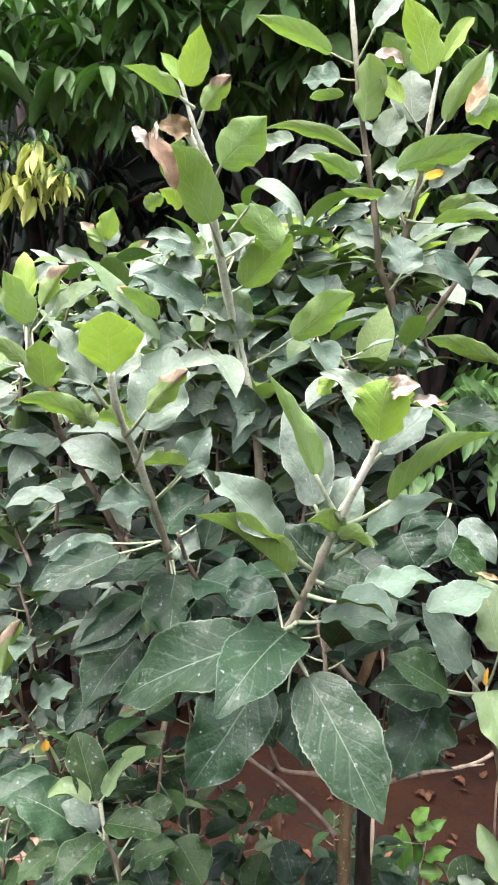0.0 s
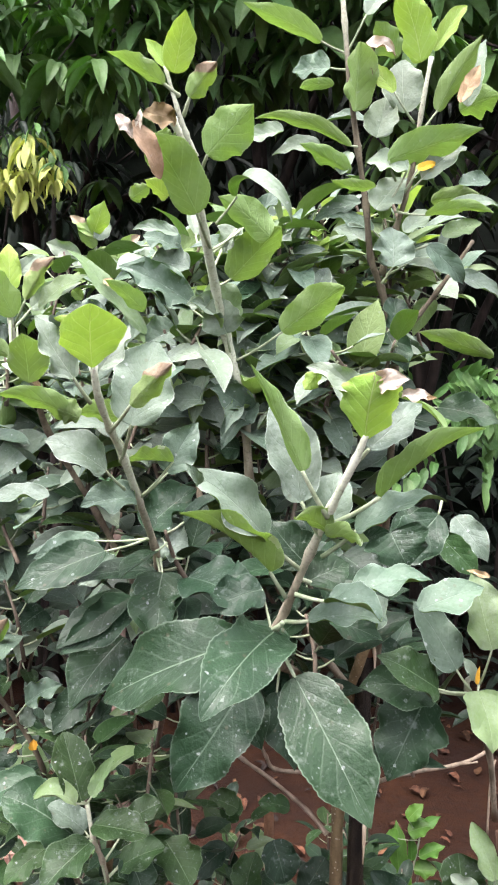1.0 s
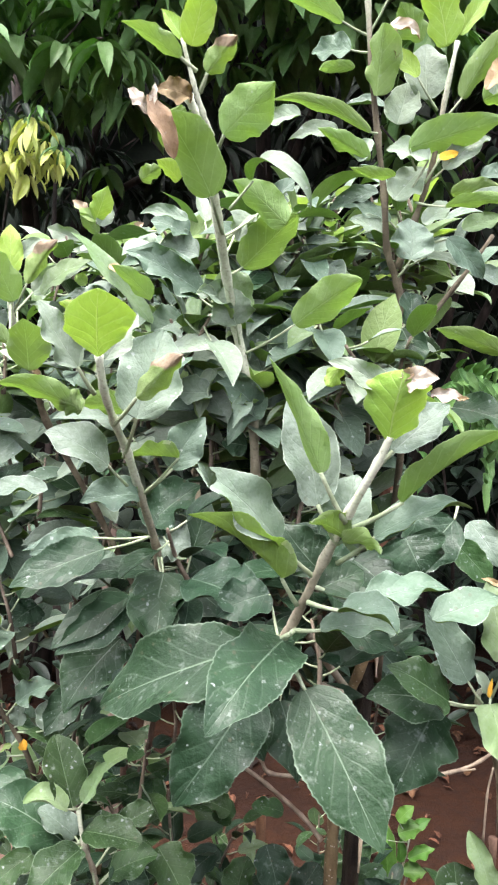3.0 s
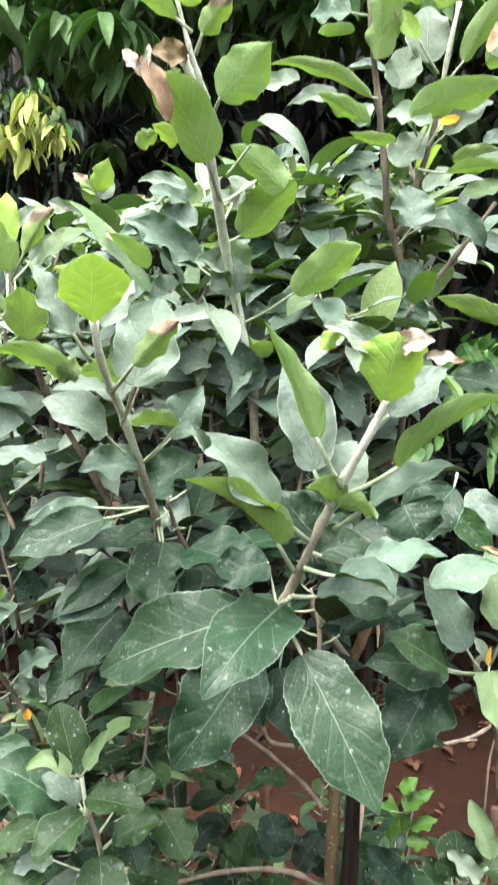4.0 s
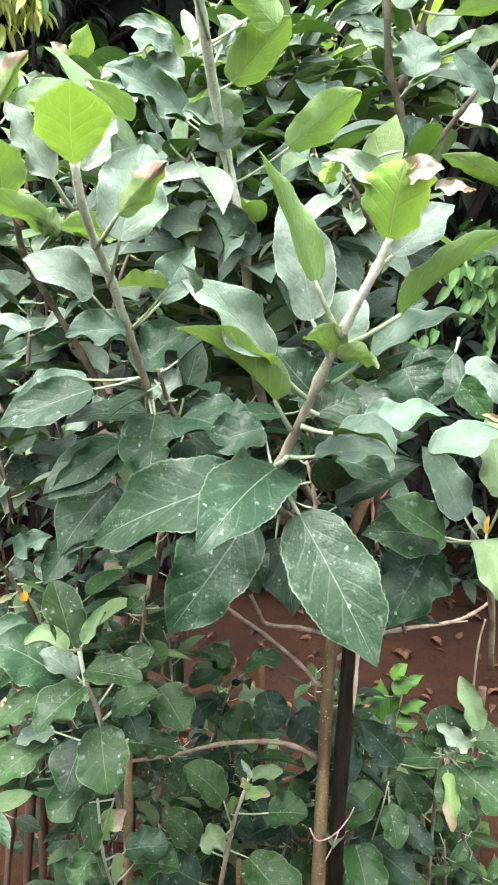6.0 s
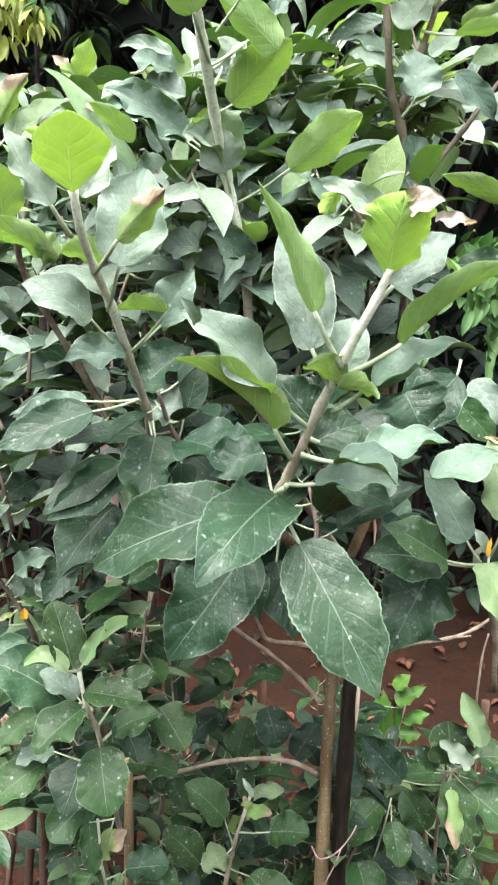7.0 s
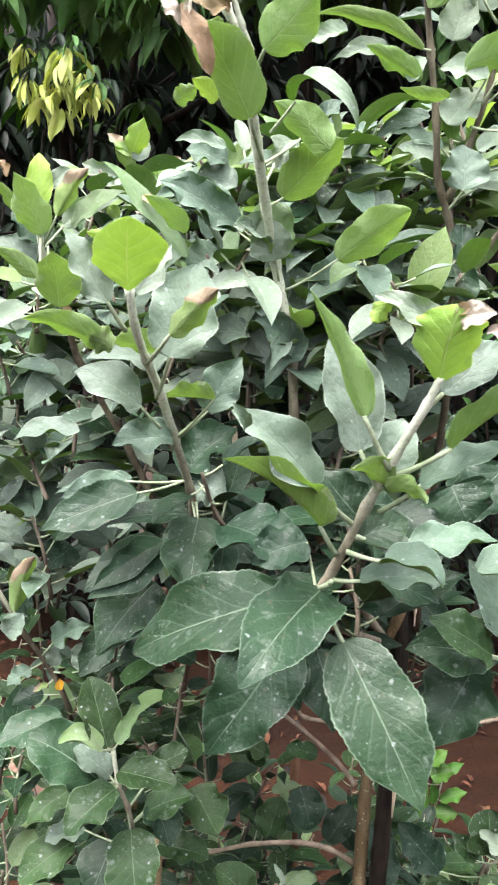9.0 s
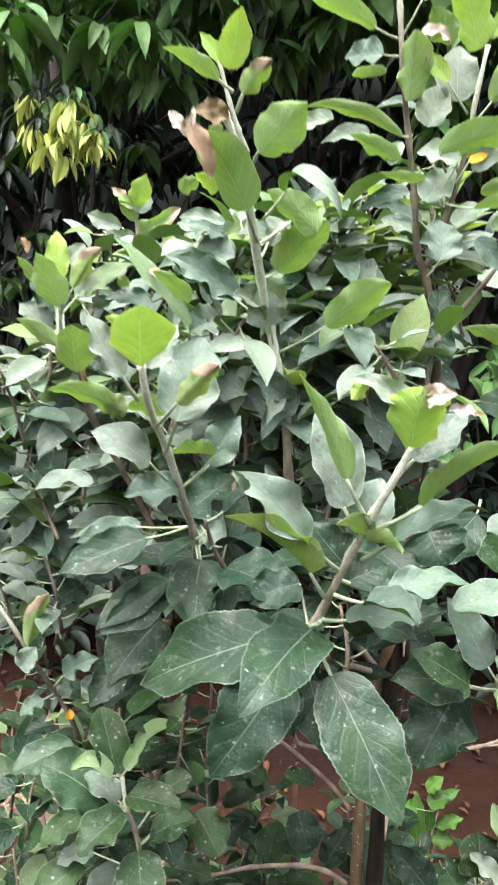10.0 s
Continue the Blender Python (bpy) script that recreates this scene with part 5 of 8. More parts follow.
leaf('R', 'brown', 'u', (0.1221, 0.6820, 1.5643), (0.1194, 0.6940, 1.5953), 0.0117, (0.10, -0.97, 0.20), 0.05, 1.2, 0.03, crumple=1.4)
leaf('R', 'lime', 'u', (0.1413, 0.6900, 1.5535), (0.1191, 0.7020, 1.5808), 0.0161, (-0.12, -0.95, 0.30), 0.05, 0.6, 0.03, stalk=(0.1603, 0.7020, 1.5317))
leaf('R', 'pale', 'u', (0.1563, 0.7200, 1.5466), (0.1569, 0.7320, 1.5976), 0.0357, (-0.10, -0.95, 0.30), 0.05, 0.6, 0.03)
leaf('R', 'green', 'd', (0.1769, 0.6900, 1.5369), (0.2107, 0.6700, 1.5916), 0.0225, (0.10, 0.87, 0.48), 0.05, 0.9, 0.03, stalk=(0.1567, 0.7020, 1.5144), hook=-0.5)
leaf('R', 'brown', 'u', (0.1925, 0.6750, 1.5386), (0.2131, 0.6870, 1.5736), 0.0137, (-0.20, -0.97, 0.10), 0.05, 0.5, 0.03, crumple=0.7)
leaf('R', 'pale', 'u', (0.2056, 0.7000, 1.5439), (0.2255, 0.7120, 1.6054), 0.0212, (-0.30, -0.90, 0.30), 0.05, 0.6, 0.03)
leaf('R', 'green', 'd', (0.1368, 0.7000, 1.4996), (0.2143, 0.6800, 1.5192), 0.0334, (-0.05, 0.86, 0.51), 0.05, 0.5, 0.03, stalk=(0.1461, 0.7120, 1.4859))
leaf('R', 'green', 'd', (0.0815, 0.7000, 1.6007), (0.0143, 0.6800, 1.6252), 0.0214, (0.10, 0.65, 0.75), 0.12, 0.6, 0.03, stalk=(0.1030, 0.7120, 1.5957), hook=-0.4)
leaf('R', 'grey', 'u', (0.0894, 0.7100, 1.5829), (0.0571, 0.7220, 1.5848), 0.0302, (0.20, -0.90, 0.40), 0.05, 0.6, 0.06, stalk=(0.1070, 0.7220, 1.5856))
leaf('R', 'green', 'd', (0.0928, 0.7100, 1.5689), (0.0610, 0.6900, 1.5585), 0.0120, (0.10, 0.70, 0.70), 0.05, 0.6, 0.03)
leaf('R', 'green', 'd', (0.1528, 0.7300, 1.5993), (0.1292, 0.7100, 1.6220), 0.0267, (-0.20, 0.84, 0.50), 0.05, 0.6, 0.03)
leaf('R', 'pale', 'u', (0.1208, 0.7100, 1.6270), (0.1524, 0.7220, 1.6600), 0.0186, (-0.10, -0.91, 0.40), 0.05, 0.6, 0.03, stalk=(0.1054, 0.7220, 1.5998))
leaf('R', 'green', 'd', (0.1062, 0.7000, 1.5127), (0.0222, 0.6800, 1.5304), 0.0167, (0.05, 0.62, 0.78), 0.08, 0.8, 0.03, stalk=(0.1158, 0.7120, 1.5165))
leaf('R', 'pale', 'u', (0.0490, 0.7200, 1.5335), (0.0141, 0.7320, 1.5293), 0.0205, (0.10, -0.91, 0.40), 0.05, 0.9, 0.03)
leaf('R', 'pale', 'u', (0.0808, 0.7200, 1.5221), (0.0382, 0.7320, 1.5158), 0.0183, (0.15, -0.90, 0.40), 0.05, 0.6, 0.06)
leaf('R', 'green', 'd', (0.1046, 0.7000, 1.4898), (0.0596, 0.6800, 1.5095), 0.0202, (0.20, 0.60, 0.78), 0.05, 0.9, 0.03)
leaf('R', 'pale', 'u', (0.0961, 0.7000, 1.4889), (0.1079, 0.7120, 1.5114), 0.0157, (-0.10, -0.91, 0.40), 0.05, 0.6, 0.03)
leaf('R', 'pale', 'u', (0.1308, 0.7200, 1.5258), (0.1420, 0.7320, 1.5655), 0.0329, (-0.10, -0.92, 0.38), 0.05, 0.6, 0.03)
leaf('R', 'grey', 'u', (0.1239, 0.7400, 1.5487), (0.0860, 0.7520, 1.5498), 0.0225, (0.10, -0.70, 0.70), 0.05, 0.6, 0.03)
leaf('R', 'pale', 'u', (0.1544, 0.7000, 1.4913), (0.1200, 0.7120, 1.5023), 0.0285, (0.15, -0.85, 0.50), 0.05, 0.6, 0.06, stalk=(0.1405, 0.7120, 1.4683))
leaf('R', 'pale', 'u', (0.1276, 0.7100, 1.4609), (0.1564, 0.7220, 1.4912), 0.0304, (-0.20, -0.84, 0.50), 0.05, 0.6, 0.06)
leaf('R', 'green', 'd', (0.1247, 0.6900, 1.4757), (0.0842, 0.6700, 1.4766), 0.0144, (0.00, 0.55, 0.83), -0.08, 0.8, 0.03)
leaf('R', 'yellow', 'u', (0.1614, 0.6950, 1.4908), (0.1805, 0.7070, 1.5001), 0.0085, (-0.10, -0.97, 0.20), 0.05, 0.6, 0.03, stalk=(0.1522, 0.7070, 1.4739))
leaf('R', 'pale', 'u', (0.1671, 0.7050, 1.4850), (0.2103, 0.7170, 1.5151), 0.0251, (-0.15, -0.90, 0.40), 0.05, 0.6, 0.05, stalk=(0.1524, 0.7170, 1.4728))
leaf('R', 'green', 'd', (0.1683, 0.7000, 1.4533), (0.2222, 0.6800, 1.4495), 0.0168, (0.10, 0.60, 0.80), 0.1, 0.6, 0.03, stalk=(0.1459, 0.7120, 1.4593))
leaf('R', 'pale', 'u', (0.1808, 0.7150, 1.4582), (0.2424, 0.7270, 1.4627), 0.0182, (-0.10, -0.75, 0.65), 0.1, 0.6, 0.03)
leaf('R', 'dusty', 'u', (0.1408, 0.7000, 1.4093), (0.1411, 0.7120, 1.4462), 0.0401, (0.05, -0.93, 0.36), 0.05, 0.6, 0.06, stalk=(0.1328, 0.7120, 1.3970))
leaf('R', 'pale', 'u', (0.1526, 0.7100, 1.4409), (0.1803, 0.7220, 1.4598), 0.0203, (-0.10, -0.86, 0.50), 0.05, 0.6, 0.03)
leaf('R', 'fresh', 'u', (0.1917, 0.7300, 1.4406), (0.2307, 0.7420, 1.4552), 0.0209, (-0.10, -0.80, 0.60), 0.05, 0.6, 0.03)
leaf('R', 'grey', 'u', (0.1730, 0.7100, 1.4295), (0.2078, 0.7220, 1.3963), 0.0211, (-0.30, -0.86, 0.41), 0.05, 0.6, 0.03, stalk=(0.1604, 0.7220, 1.4269), hook=0.6)
leaf('R', 'pale', 'u', (0.1562, 0.7200, 1.4151), (0.2069, 0.7320, 1.4003), 0.0207, (-0.10, -0.70, 0.70), 0.05, 0.6, 0.03, stalk=(0.1400, 0.7320, 1.4070))
leaf('R', 'dusty', 'u', (0.2072, 0.7400, 1.4070), (0.2504, 0.7520, 1.3852), 0.0228, (-0.20, -0.76, 0.61), 0.05, 0.6, 0.03)
leaf('R', 'dark', 'u', (0.1430, 0.7100, 1.3556), (0.1454, 0.7220, 1.3850), 0.0241, (0.05, -0.95, 0.30), 0.05, 0.6, 0.03, low=0.45, high=0.45, point=0.1)
leaf('R', 'green', 'd', (0.2346, 0.7200, 1.3306), (0.1625, 0.7000, 1.3530), 0.0210, (0.10, 0.71, 0.69), 0.05, 0.6, 0.03)
leaf('R', 'mid', 'd', (0.1813, 0.7600, 1.3316), (0.1429, 0.7400, 1.3520), 0.0230, (0.10, 0.94, 0.31), 0.05, 0.6, 0.03)
leaf('R', 'grey', 'u', (0.1305, 0.7400, 1.4493), (0.0888, 0.7520, 1.4638), 0.0227, (0.10, -0.70, 0.70), 0.05, 0.6, 0.03, stalk=(0.1552, 0.7520, 1.4268))
leaf('R', 'pale', 'u', (0.1251, 0.7300, 1.4363), (0.0933, 0.7420, 1.4504), 0.0209, (0.10, -0.75, 0.65), 0.05, 0.6, 0.03)
leaf('R', 'grey', 'u', (0.1210, 0.7500, 1.4777), (0.0763, 0.7620, 1.4624), 0.0214, (0.10, -0.80, 0.60), 0.05, 0.6, 0.03)
leaf('R', 'grey', 'u', (0.2120, 0.7500, 1.4910), (0.2448, 0.7620, 1.4972), 0.0214, (0.00, -0.80, 0.60), 0.05, 0.6, 0.03)
leaf('R', 'green', 'd', (0.1878, 0.7600, 1.4789), (0.2279, 0.7400, 1.4807), 0.0227, (0.00, 0.80, 0.60), 0.05, 0.6, 0.03)
leaf('R', 'green', 'd', (0.2149, 0.7600, 1.5612), (0.2466, 0.7400, 1.5682), 0.0339, (0.00, 0.80, 0.60), 0.05, 0.6, 0.03)
leaf('R', 'green', 'd', (0.2308, 0.72, 1.3321), (0.1701, 0.7124, 1.3506), 0.0216, (0.11, 0.75, 0.66), .06, .7, .06)
leaf('R', 'dark', 'u', (0.1385, 0.72, 1.3543), (0.1532, 0.7055, 1.3177), 0.0310, (-0.07, -0.94, 0.34), .06, .7, .06, stalk=(0.1461, 0.7442, 1.3604))
leaf('R', 'dark', 'u', (0.1451, 0.76, 1.2813), (0.1892, 0.74, 1.2703), 0.0393, (-0.18, -0.75, 0.64), .06, .7, .06, stalk=(0.1533, 0.7706, 1.2866))
leaf('R', 'dark', 'u', (0.1941, 0.76, 1.2859), (0.2454, 0.7334, 1.2696), 0.0365, (-0.24, -0.80, 0.56), .06, .7, .06, stalk=(0.1532, 0.7691, 1.2896))
# lower left shoot
stem('D', 0.002, 0.003, [(-0.1354, 0.685, 0.9429), (-0.1319, 0.69, 0.9079), (-0.1263, 0.7, 0.8806), (-0.1243, 0.715, 0.8444), (-0.1238, 0.75, 0.7721), (-0.1245, 0.8, 0.6829)])
leaf('D', 'mid', 'u', (-0.1391, 0.68, 0.9466), (-0.1592, 0.7015, 1.0006), 0.0385, (0.44, -0.77, 0.47), .04, .5, .02, stalk=(-0.1354, 0.685, 0.9429))
leaf('D', 'fresh', 'u', (-0.1293, 0.675, 0.9538), (-0.111, 0.6853, 0.9844), 0.0157, (-0.22, -0.88, 0.42), .05, .8, .02, stalk=(-0.1354, 0.685, 0.9429))
leaf('D', 'fresh', 'u', (-0.1428, 0.675, 0.9482), (-0.1779, 0.6691, 0.9561), 0.0243, (0.26, -0.35, 0.90), .2, 1.0, .03, stalk=(-0.1354, 0.685, 0.9429))
leaf('D', 'mid', 'u', (-0.1308, 0.685, 0.9234), (-0.0791, 0.67, 0.9212), 0.0360, (-0.02, -0.22, 0.97), .04, .6, .02)
leaf('D', 'mid', 'u', (-0.1165, 0.7, 0.913), (-0.1205, 0.7084, 0.9293), 0.0181, (0.07, -0.88, 0.47), .04, .6, .02, stalk=(-0.1322, 0.6897, 0.91))
leaf('D', 'mid', 'u', (-0.1333, 0.685, 0.9077), (-0.1683, 0.6521, 0.8844), 0.0391, (-0.03, -0.56, 0.83), .06, .6, .03, stalk=(-0.1319, 0.69, 0.9079))
leaf('D', 'dark', 'u', (-0.1526, 0.71, 0.8975), (-0.2183, 0.7106, 0.9377), 0.0618, (0.46, -0.46, 0.76), .05, .5, .03, stalk=(-0.1322, 0.6896, 0.9105))
leaf('D', 'dusty', 'u', (-0.1433, 0.71, 0.9033), (-0.1772, 0.7125, 0.9275), 0.0289, (0.46, -0.55, 0.70), .05, .5, .03, stalk=(-0.1303, 0.6929, 0.8998))
leaf('D', 'mid', 'u', (-0.1234, 0.7, 0.8602), (-0.1118, 0.6638, 0.8156), 0.0494, (0.09, -0.76, 0.64), .05, .4, .02, stalk=(-0.1273, 0.6981, 0.8857))
leaf('D', 'mid', 'u', (-0.1153, 0.72, 0.8626), (-0.0719, 0.7236, 0.8788), 0.0366, (-0.28, -0.45, 0.85), .05, .5, .03, stalk=(-0.125, 0.7095, 0.8577))
leaf('D', 'dark', 'u', (-0.1092, 0.73, 0.8676), (-0.0904, 0.7086, 0.8382), 0.0372, (0.47, -0.54, 0.70), .05, .5, .03, stalk=(-0.1251, 0.7093, 0.8582))
leaf('D', 'mid', 'u', (-0.0761, 0.76, 0.8646), (-0.0491, 0.7332, 0.8342), 0.0464, (0.23, -0.62, 0.75), .05, .5, .03)
leaf('D', 'mid', 'u', (-0.1073, 0.75, 0.8113), (-0.0575, 0.74, 0.8061), 0.0344, (0.04, -0.30, 0.95), .05, .5, .05, stalk=(-0.1241, 0.7347, 0.8038))
leaf('D', 'mid', 'u', (-0.1082, 0.74, 0.8953), (-0.077, 0.7434, 0.9115), 0.0290, (-0.29, -0.66, 0.69), .05, .5, .04, stalk=(-0.1261, 0.701, 0.8782))
leaf('D', 'dark', 'u', (-0.1997, 0.76, 0.9319), (-0.2543, 0.7316, 0.9156), 0.0383, (-0.01, -0.49, 0.87), .05, .5, .04)
leaf('D', 'mid', 'u', (-0.1884, 0.75, 0.8661), (-0.2262, 0.7273, 0.8429), 0.0279, (-0.06, -0.66, 0.75), .05, .5, .04)
leaf('D', 'mid', 'u', (-0.1865, 0.74, 0.8176), (-0.2317, 0.7145, 0.7909), 0.0394, (-0.09, -0.64, 0.76), .05, .5, .04)
leaf('D', 'dark', 'u', (-0.1487, 0.74, 0.8193), (-0.1631, 0.7093, 0.7839), 0.0457, (-0.15, -0.71, 0.68), .05, .5, .04, stalk=(-0.1241, 0.7295, 0.8144))
leaf('D', 'dusty', 'u', (-0.1755, 0.74, 0.8297), (-0.2108, 0.7311, 0.8227), 0.0262, (-0.11, -0.32, 0.94), .05, .5, .04, stalk=(-0.1242, 0.7254, 0.823))
leaf('D', 'mid', 'u', (-0.1457, 0.745, 0.7766), (-0.1794, 0.7154, 0.751), 0.0442, (0.04, -0.68, 0.73), .05, .5, .04, stalk=(-0.1239, 0.7472, 0.7778))
leaf('D', 'mid', 'u', (-0.1528, 0.77, 0.7299), (-0.1443, 0.7457, 0.6887), 0.0244, (0.31, -0.79, 0.53), .05, .5, .04, stalk=(-0.1241, 0.7729, 0.7313))
stem('D', 0.0012, 0.0016, [(-0.1395, 0.75, 0.7475), (-0.1409, 0.77, 0.6691), (-0.1349, 0.79, 0.6029)])
leaf('D', 'scorch', 'u', (-0.1429, 0.77, 0.6895), (-0.1153, 0.775, 0.716), 0.0272, (-0.37, -0.76, 0.53), .05, .7, .06, stalk=(-0.1241, 0.7674, 0.7411))
leaf('D', 'mid', 'u', (-0.1505, 0.76, 0.6772), (-0.1644, 0.7371, 0.6561), 0.0347, (-0.19, -0.60, 0.78), .05, .7, .06, stalk=(-0.1407, 0.7675, 0.6789))
leaf('D', 'fresh', 'u', (-0.1248, 0.78, 0.6609), (-0.1276, 0.7646, 0.6356), 0.0148, (-0.10, -0.84, 0.53), .05, .7, .06, stalk=(-0.1398, 0.7735, 0.6576))
leaf('D', 'mid', 'u', (-0.1207, 0.78, 0.6116), (-0.0931, 0.78, 0.6115), 0.0279, (0.00, -0.31, 0.95), .05, .7, .06, stalk=(-0.1358, 0.7871, 0.6124))
leaf('D', 'dark', 'u', (-0.1222, 0.8, 0.6483), (-0.0756, 0.8, 0.6516), 0.0480, (-0.07, -0.27, 0.96), .05, .5, .04, stalk=(-0.1383, 0.7787, 0.6404))
leaf('D', 'mid', 'u', (-0.1152, 0.81, 0.6221), (-0.0639, 0.8, 0.6229), 0.0454, (-0.06, -0.22, 0.97), .05, .5, .04, stalk=(-0.1358, 0.7869, 0.6132))
leaf('D', 'mid', 'u', (-0.1823, 0.79, 0.5886), (-0.1581, 0.7972, 0.6003), 0.0282, (-0.16, -0.66, 0.74), .05, .7, .06, stalk=(-0.1349, 0.79, 0.6029))
# twig with the orange spot
stem('E', 0.002, 0.0034, [(-0.2886, 0.8, 1.0619), (-0.2743, 0.805, 1.0363), (-0.2531, 0.815, 0.9901), (-0.2296, 0.825, 0.9472), (-0.2169, 0.84, 0.8999), (-0.2198, 0.87, 0.8417), (-0.1915, 0.93, 0.6783)])
leaf('E', 'scorch', 'd', (-0.2587, 0.8, 1.0193), (-0.2269, 0.7711, 1.0862), 0.0297, (-0.34, 0.79, 0.50), .06, 1.4, .05, stalk=(-0.2623, 0.8106, 1.0102))
leaf('E', 'dusty', 'u', (-0.2679, 0.8, 0.9956), (-0.2494, 0.8011, 1.0192), 0.0274, (-0.08, -0.99, 0.11), .05, .5, .03, stalk=(-0.2587, 0.8123, 1.0024))
leaf('E', 'yellow', 'u', (-0.2202, 0.82, 0.9301), (-0.221, 0.8233, 0.9409), 0.0115, (0.13, -0.95, 0.30), .05, .9, .0)
leaf('E', 'grey', 'u', (-0.2259, 0.815, 0.982), (-0.1851, 0.8105, 1.0041), 0.0307, (-0.40, -0.70, 0.59), .06, .7, .05, stalk=(-0.2393, 0.8209, 0.9649))
leaf('E', 'dusty', 'u', (-0.2256, 0.82, 0.9556), (-0.2248, 0.8268, 0.9802), 0.0183, (0.01, -0.96, 0.27), .06, .7, .05, stalk=(-0.2326, 0.8237, 0.9527))
leaf('E', 'grey', 'u', (-0.2498, 0.82, 0.9518), (-0.2714, 0.8082, 0.9381), 0.0220, (-0.09, -0.68, 0.73), .06, .7, .05, stalk=(-0.2364, 0.8221, 0.9596))
leaf('E', 'scorch', 'u', (-0.2325, 0.82, 0.9358), (-0.2461, 0.8123, 0.9304), 0.0083, (0.08, -0.67, 0.74), .06, .7, .05, stalk=(-0.2276, 0.8274, 0.9395))
leaf('E', 'deep', 'u', (-0.2432, 0.84, 0.9148), (-0.2754, 0.8304, 0.9057), 0.0266, (-0.08, -0.53, 0.85), .05, .5, .03, stalk=(-0.2219, 0.834, 0.9187))
leaf('E', 'deep', 'u', (-0.1555, 0.78, 1.0099), (-0.182, 0.7531, 0.9754), 0.0351, (0.02, -0.80, 0.60), .05, .5, .03)
leaf('E', 'deep', 'u', (-0.1491, 0.79, 1.0348), (-0.1627, 0.763, 0.9996), 0.0350, (0.03, -0.80, 0.60), .05, .5, .03)
leaf('E', 'dusty', 'u', (-0.1917, 0.8, 0.9596), (-0.1834, 0.8143, 0.9896), 0.0311, (-0.07, -0.89, 0.45), .05, .5, .03, stalk=(-0.2296, 0.825, 0.9472))
leaf('E', 'deep', 'u', (-0.2831, 0.86, 0.9998), (-0.2585, 0.8617, 1.0251), 0.0400, (-0.20, -0.95, 0.26), .05, .5, .03, stalk=(-0.2581, 0.8126, 1.001))
leaf('E', 'grey', 'u', (-0.2681, 0.9, 1.1344), (-0.2387, 0.8619, 1.0936), 0.0554, (0.38, -0.52, 0.76), .05, .5, .03)
leaf('E', 'dusty', 'u', (-0.2966, 0.9, 1.1274), (-0.2571, 0.8619, 1.087), 0.0443, (0.40, -0.44, 0.80), .05, .5, .03)
leaf('E', 'deep', 'u', (-0.2255, 0.9, 1.0589), (-0.249, 0.8718, 1.041), 0.0450, (0.11, -0.60, 0.79), .05, .5, .03)
leaf('E', 'grey', 'u', (-0.1846, 0.88, 1.1886), (-0.2485, 0.86, 1.1721), 0.0379, (0.13, -0.85, 0.51), .05, .5, .03, stalk=(-0.1838, 0.89, 1.1904))
leaf('E', 'dusty', 'u', (-0.2135, 0.94, 1.2636), (-0.2524, 0.9173, 1.2328), 0.0353, (0.16, -0.88, 0.45), .05, .5, .03)
leaf('E', 'grey', 'u', (-0.2353, 0.95, 1.2758), (-0.3007, 0.95, 1.262), 0.0401, (-0.11, -0.85, 0.51), .05, .5, .03)
stem('E', 0.0018, 0.0024, [(-0.3265, 0.96, 1.1757), (-0.3009, 0.96, 1.1293), (-0.2816, 0.96, 1.089), (-0.2488, 0.96, 1.0348), (-0.2089, 0.96, 0.966)])
# sprout low in the middle
stem('G', 0.0016, 0.0032, [(0.0129, 0.845, 0.7038), (0.005, 0.848, 0.6763), (-0.0052, 0.852, 0.6399), (-0.0144, 0.858, 0.5896), (-0.0237, 0.87, 0.5243), (-0.0376, 0.9, 0.3782)])
leaf('G', 'pale', 'u', (0.0148, 0.843, 0.7038), (0.004, 0.8491, 0.7242), 0.0102, (0.32, -0.85, 0.42), .05, 1.2, .02)
leaf('G', 'fresh', 'u', (0.0167, 0.843, 0.7038), (0.051, 0.8369, 0.7164), 0.0216, (-0.38, -0.46, 0.81), .15, .9, .05)
leaf('G', 'scorch', 'u', (0.0115, 0.845, 0.6893), (0.0051, 0.8457, 0.7034), 0.0141, (0.40, -0.89, 0.23), .05, 1.0, .05)
leaf('G', 'scorch', 'u', (0.0082, 0.845, 0.6784), (0.0372, 0.8414, 0.6845), 0.0190, (-0.24, -0.55, 0.80), .1, .9, .08)
leaf('G', 'mid', 'u', (0.0343, 0.83, 0.6696), (0.0777, 0.815, 0.6785), 0.0446, (-0.32, -0.43, 0.84), .05, .5, .04, stalk=(-0.0014, 0.8505, 0.6537))
leaf('G', 'mid', 'u', (-0.0156, 0.84, 0.6785), (-0.0612, 0.8427, 0.7201), 0.0450, (0.51, -0.62, 0.60), .05, .5, .03, stalk=(-0.0066, 0.8529, 0.6322))
leaf('G', 'green', 'd', (-0.0083, 0.85, 0.6527), (-0.0014, 0.8386, 0.6831), 0.0136, (0.11, 0.94, 0.33), .1, .9, .03, stalk=(-0.0021, 0.8508, 0.651))
leaf('G', 'fresh', 'u', (-0.0135, 0.84, 0.6343), (-0.0399, 0.8209, 0.6274), 0.0370, (-0.05, -0.28, 0.96), .06, .6, .05, stalk=(-0.0062, 0.8527, 0.6345))
leaf('G', 'deep', 'u', (-0.0057, 0.87, 0.6108), (0.0113, 0.8822, 0.6323), 0.0464, (-0.39, -0.64, 0.67), .05, .5, .03, stalk=(-0.0107, 0.8556, 0.61))
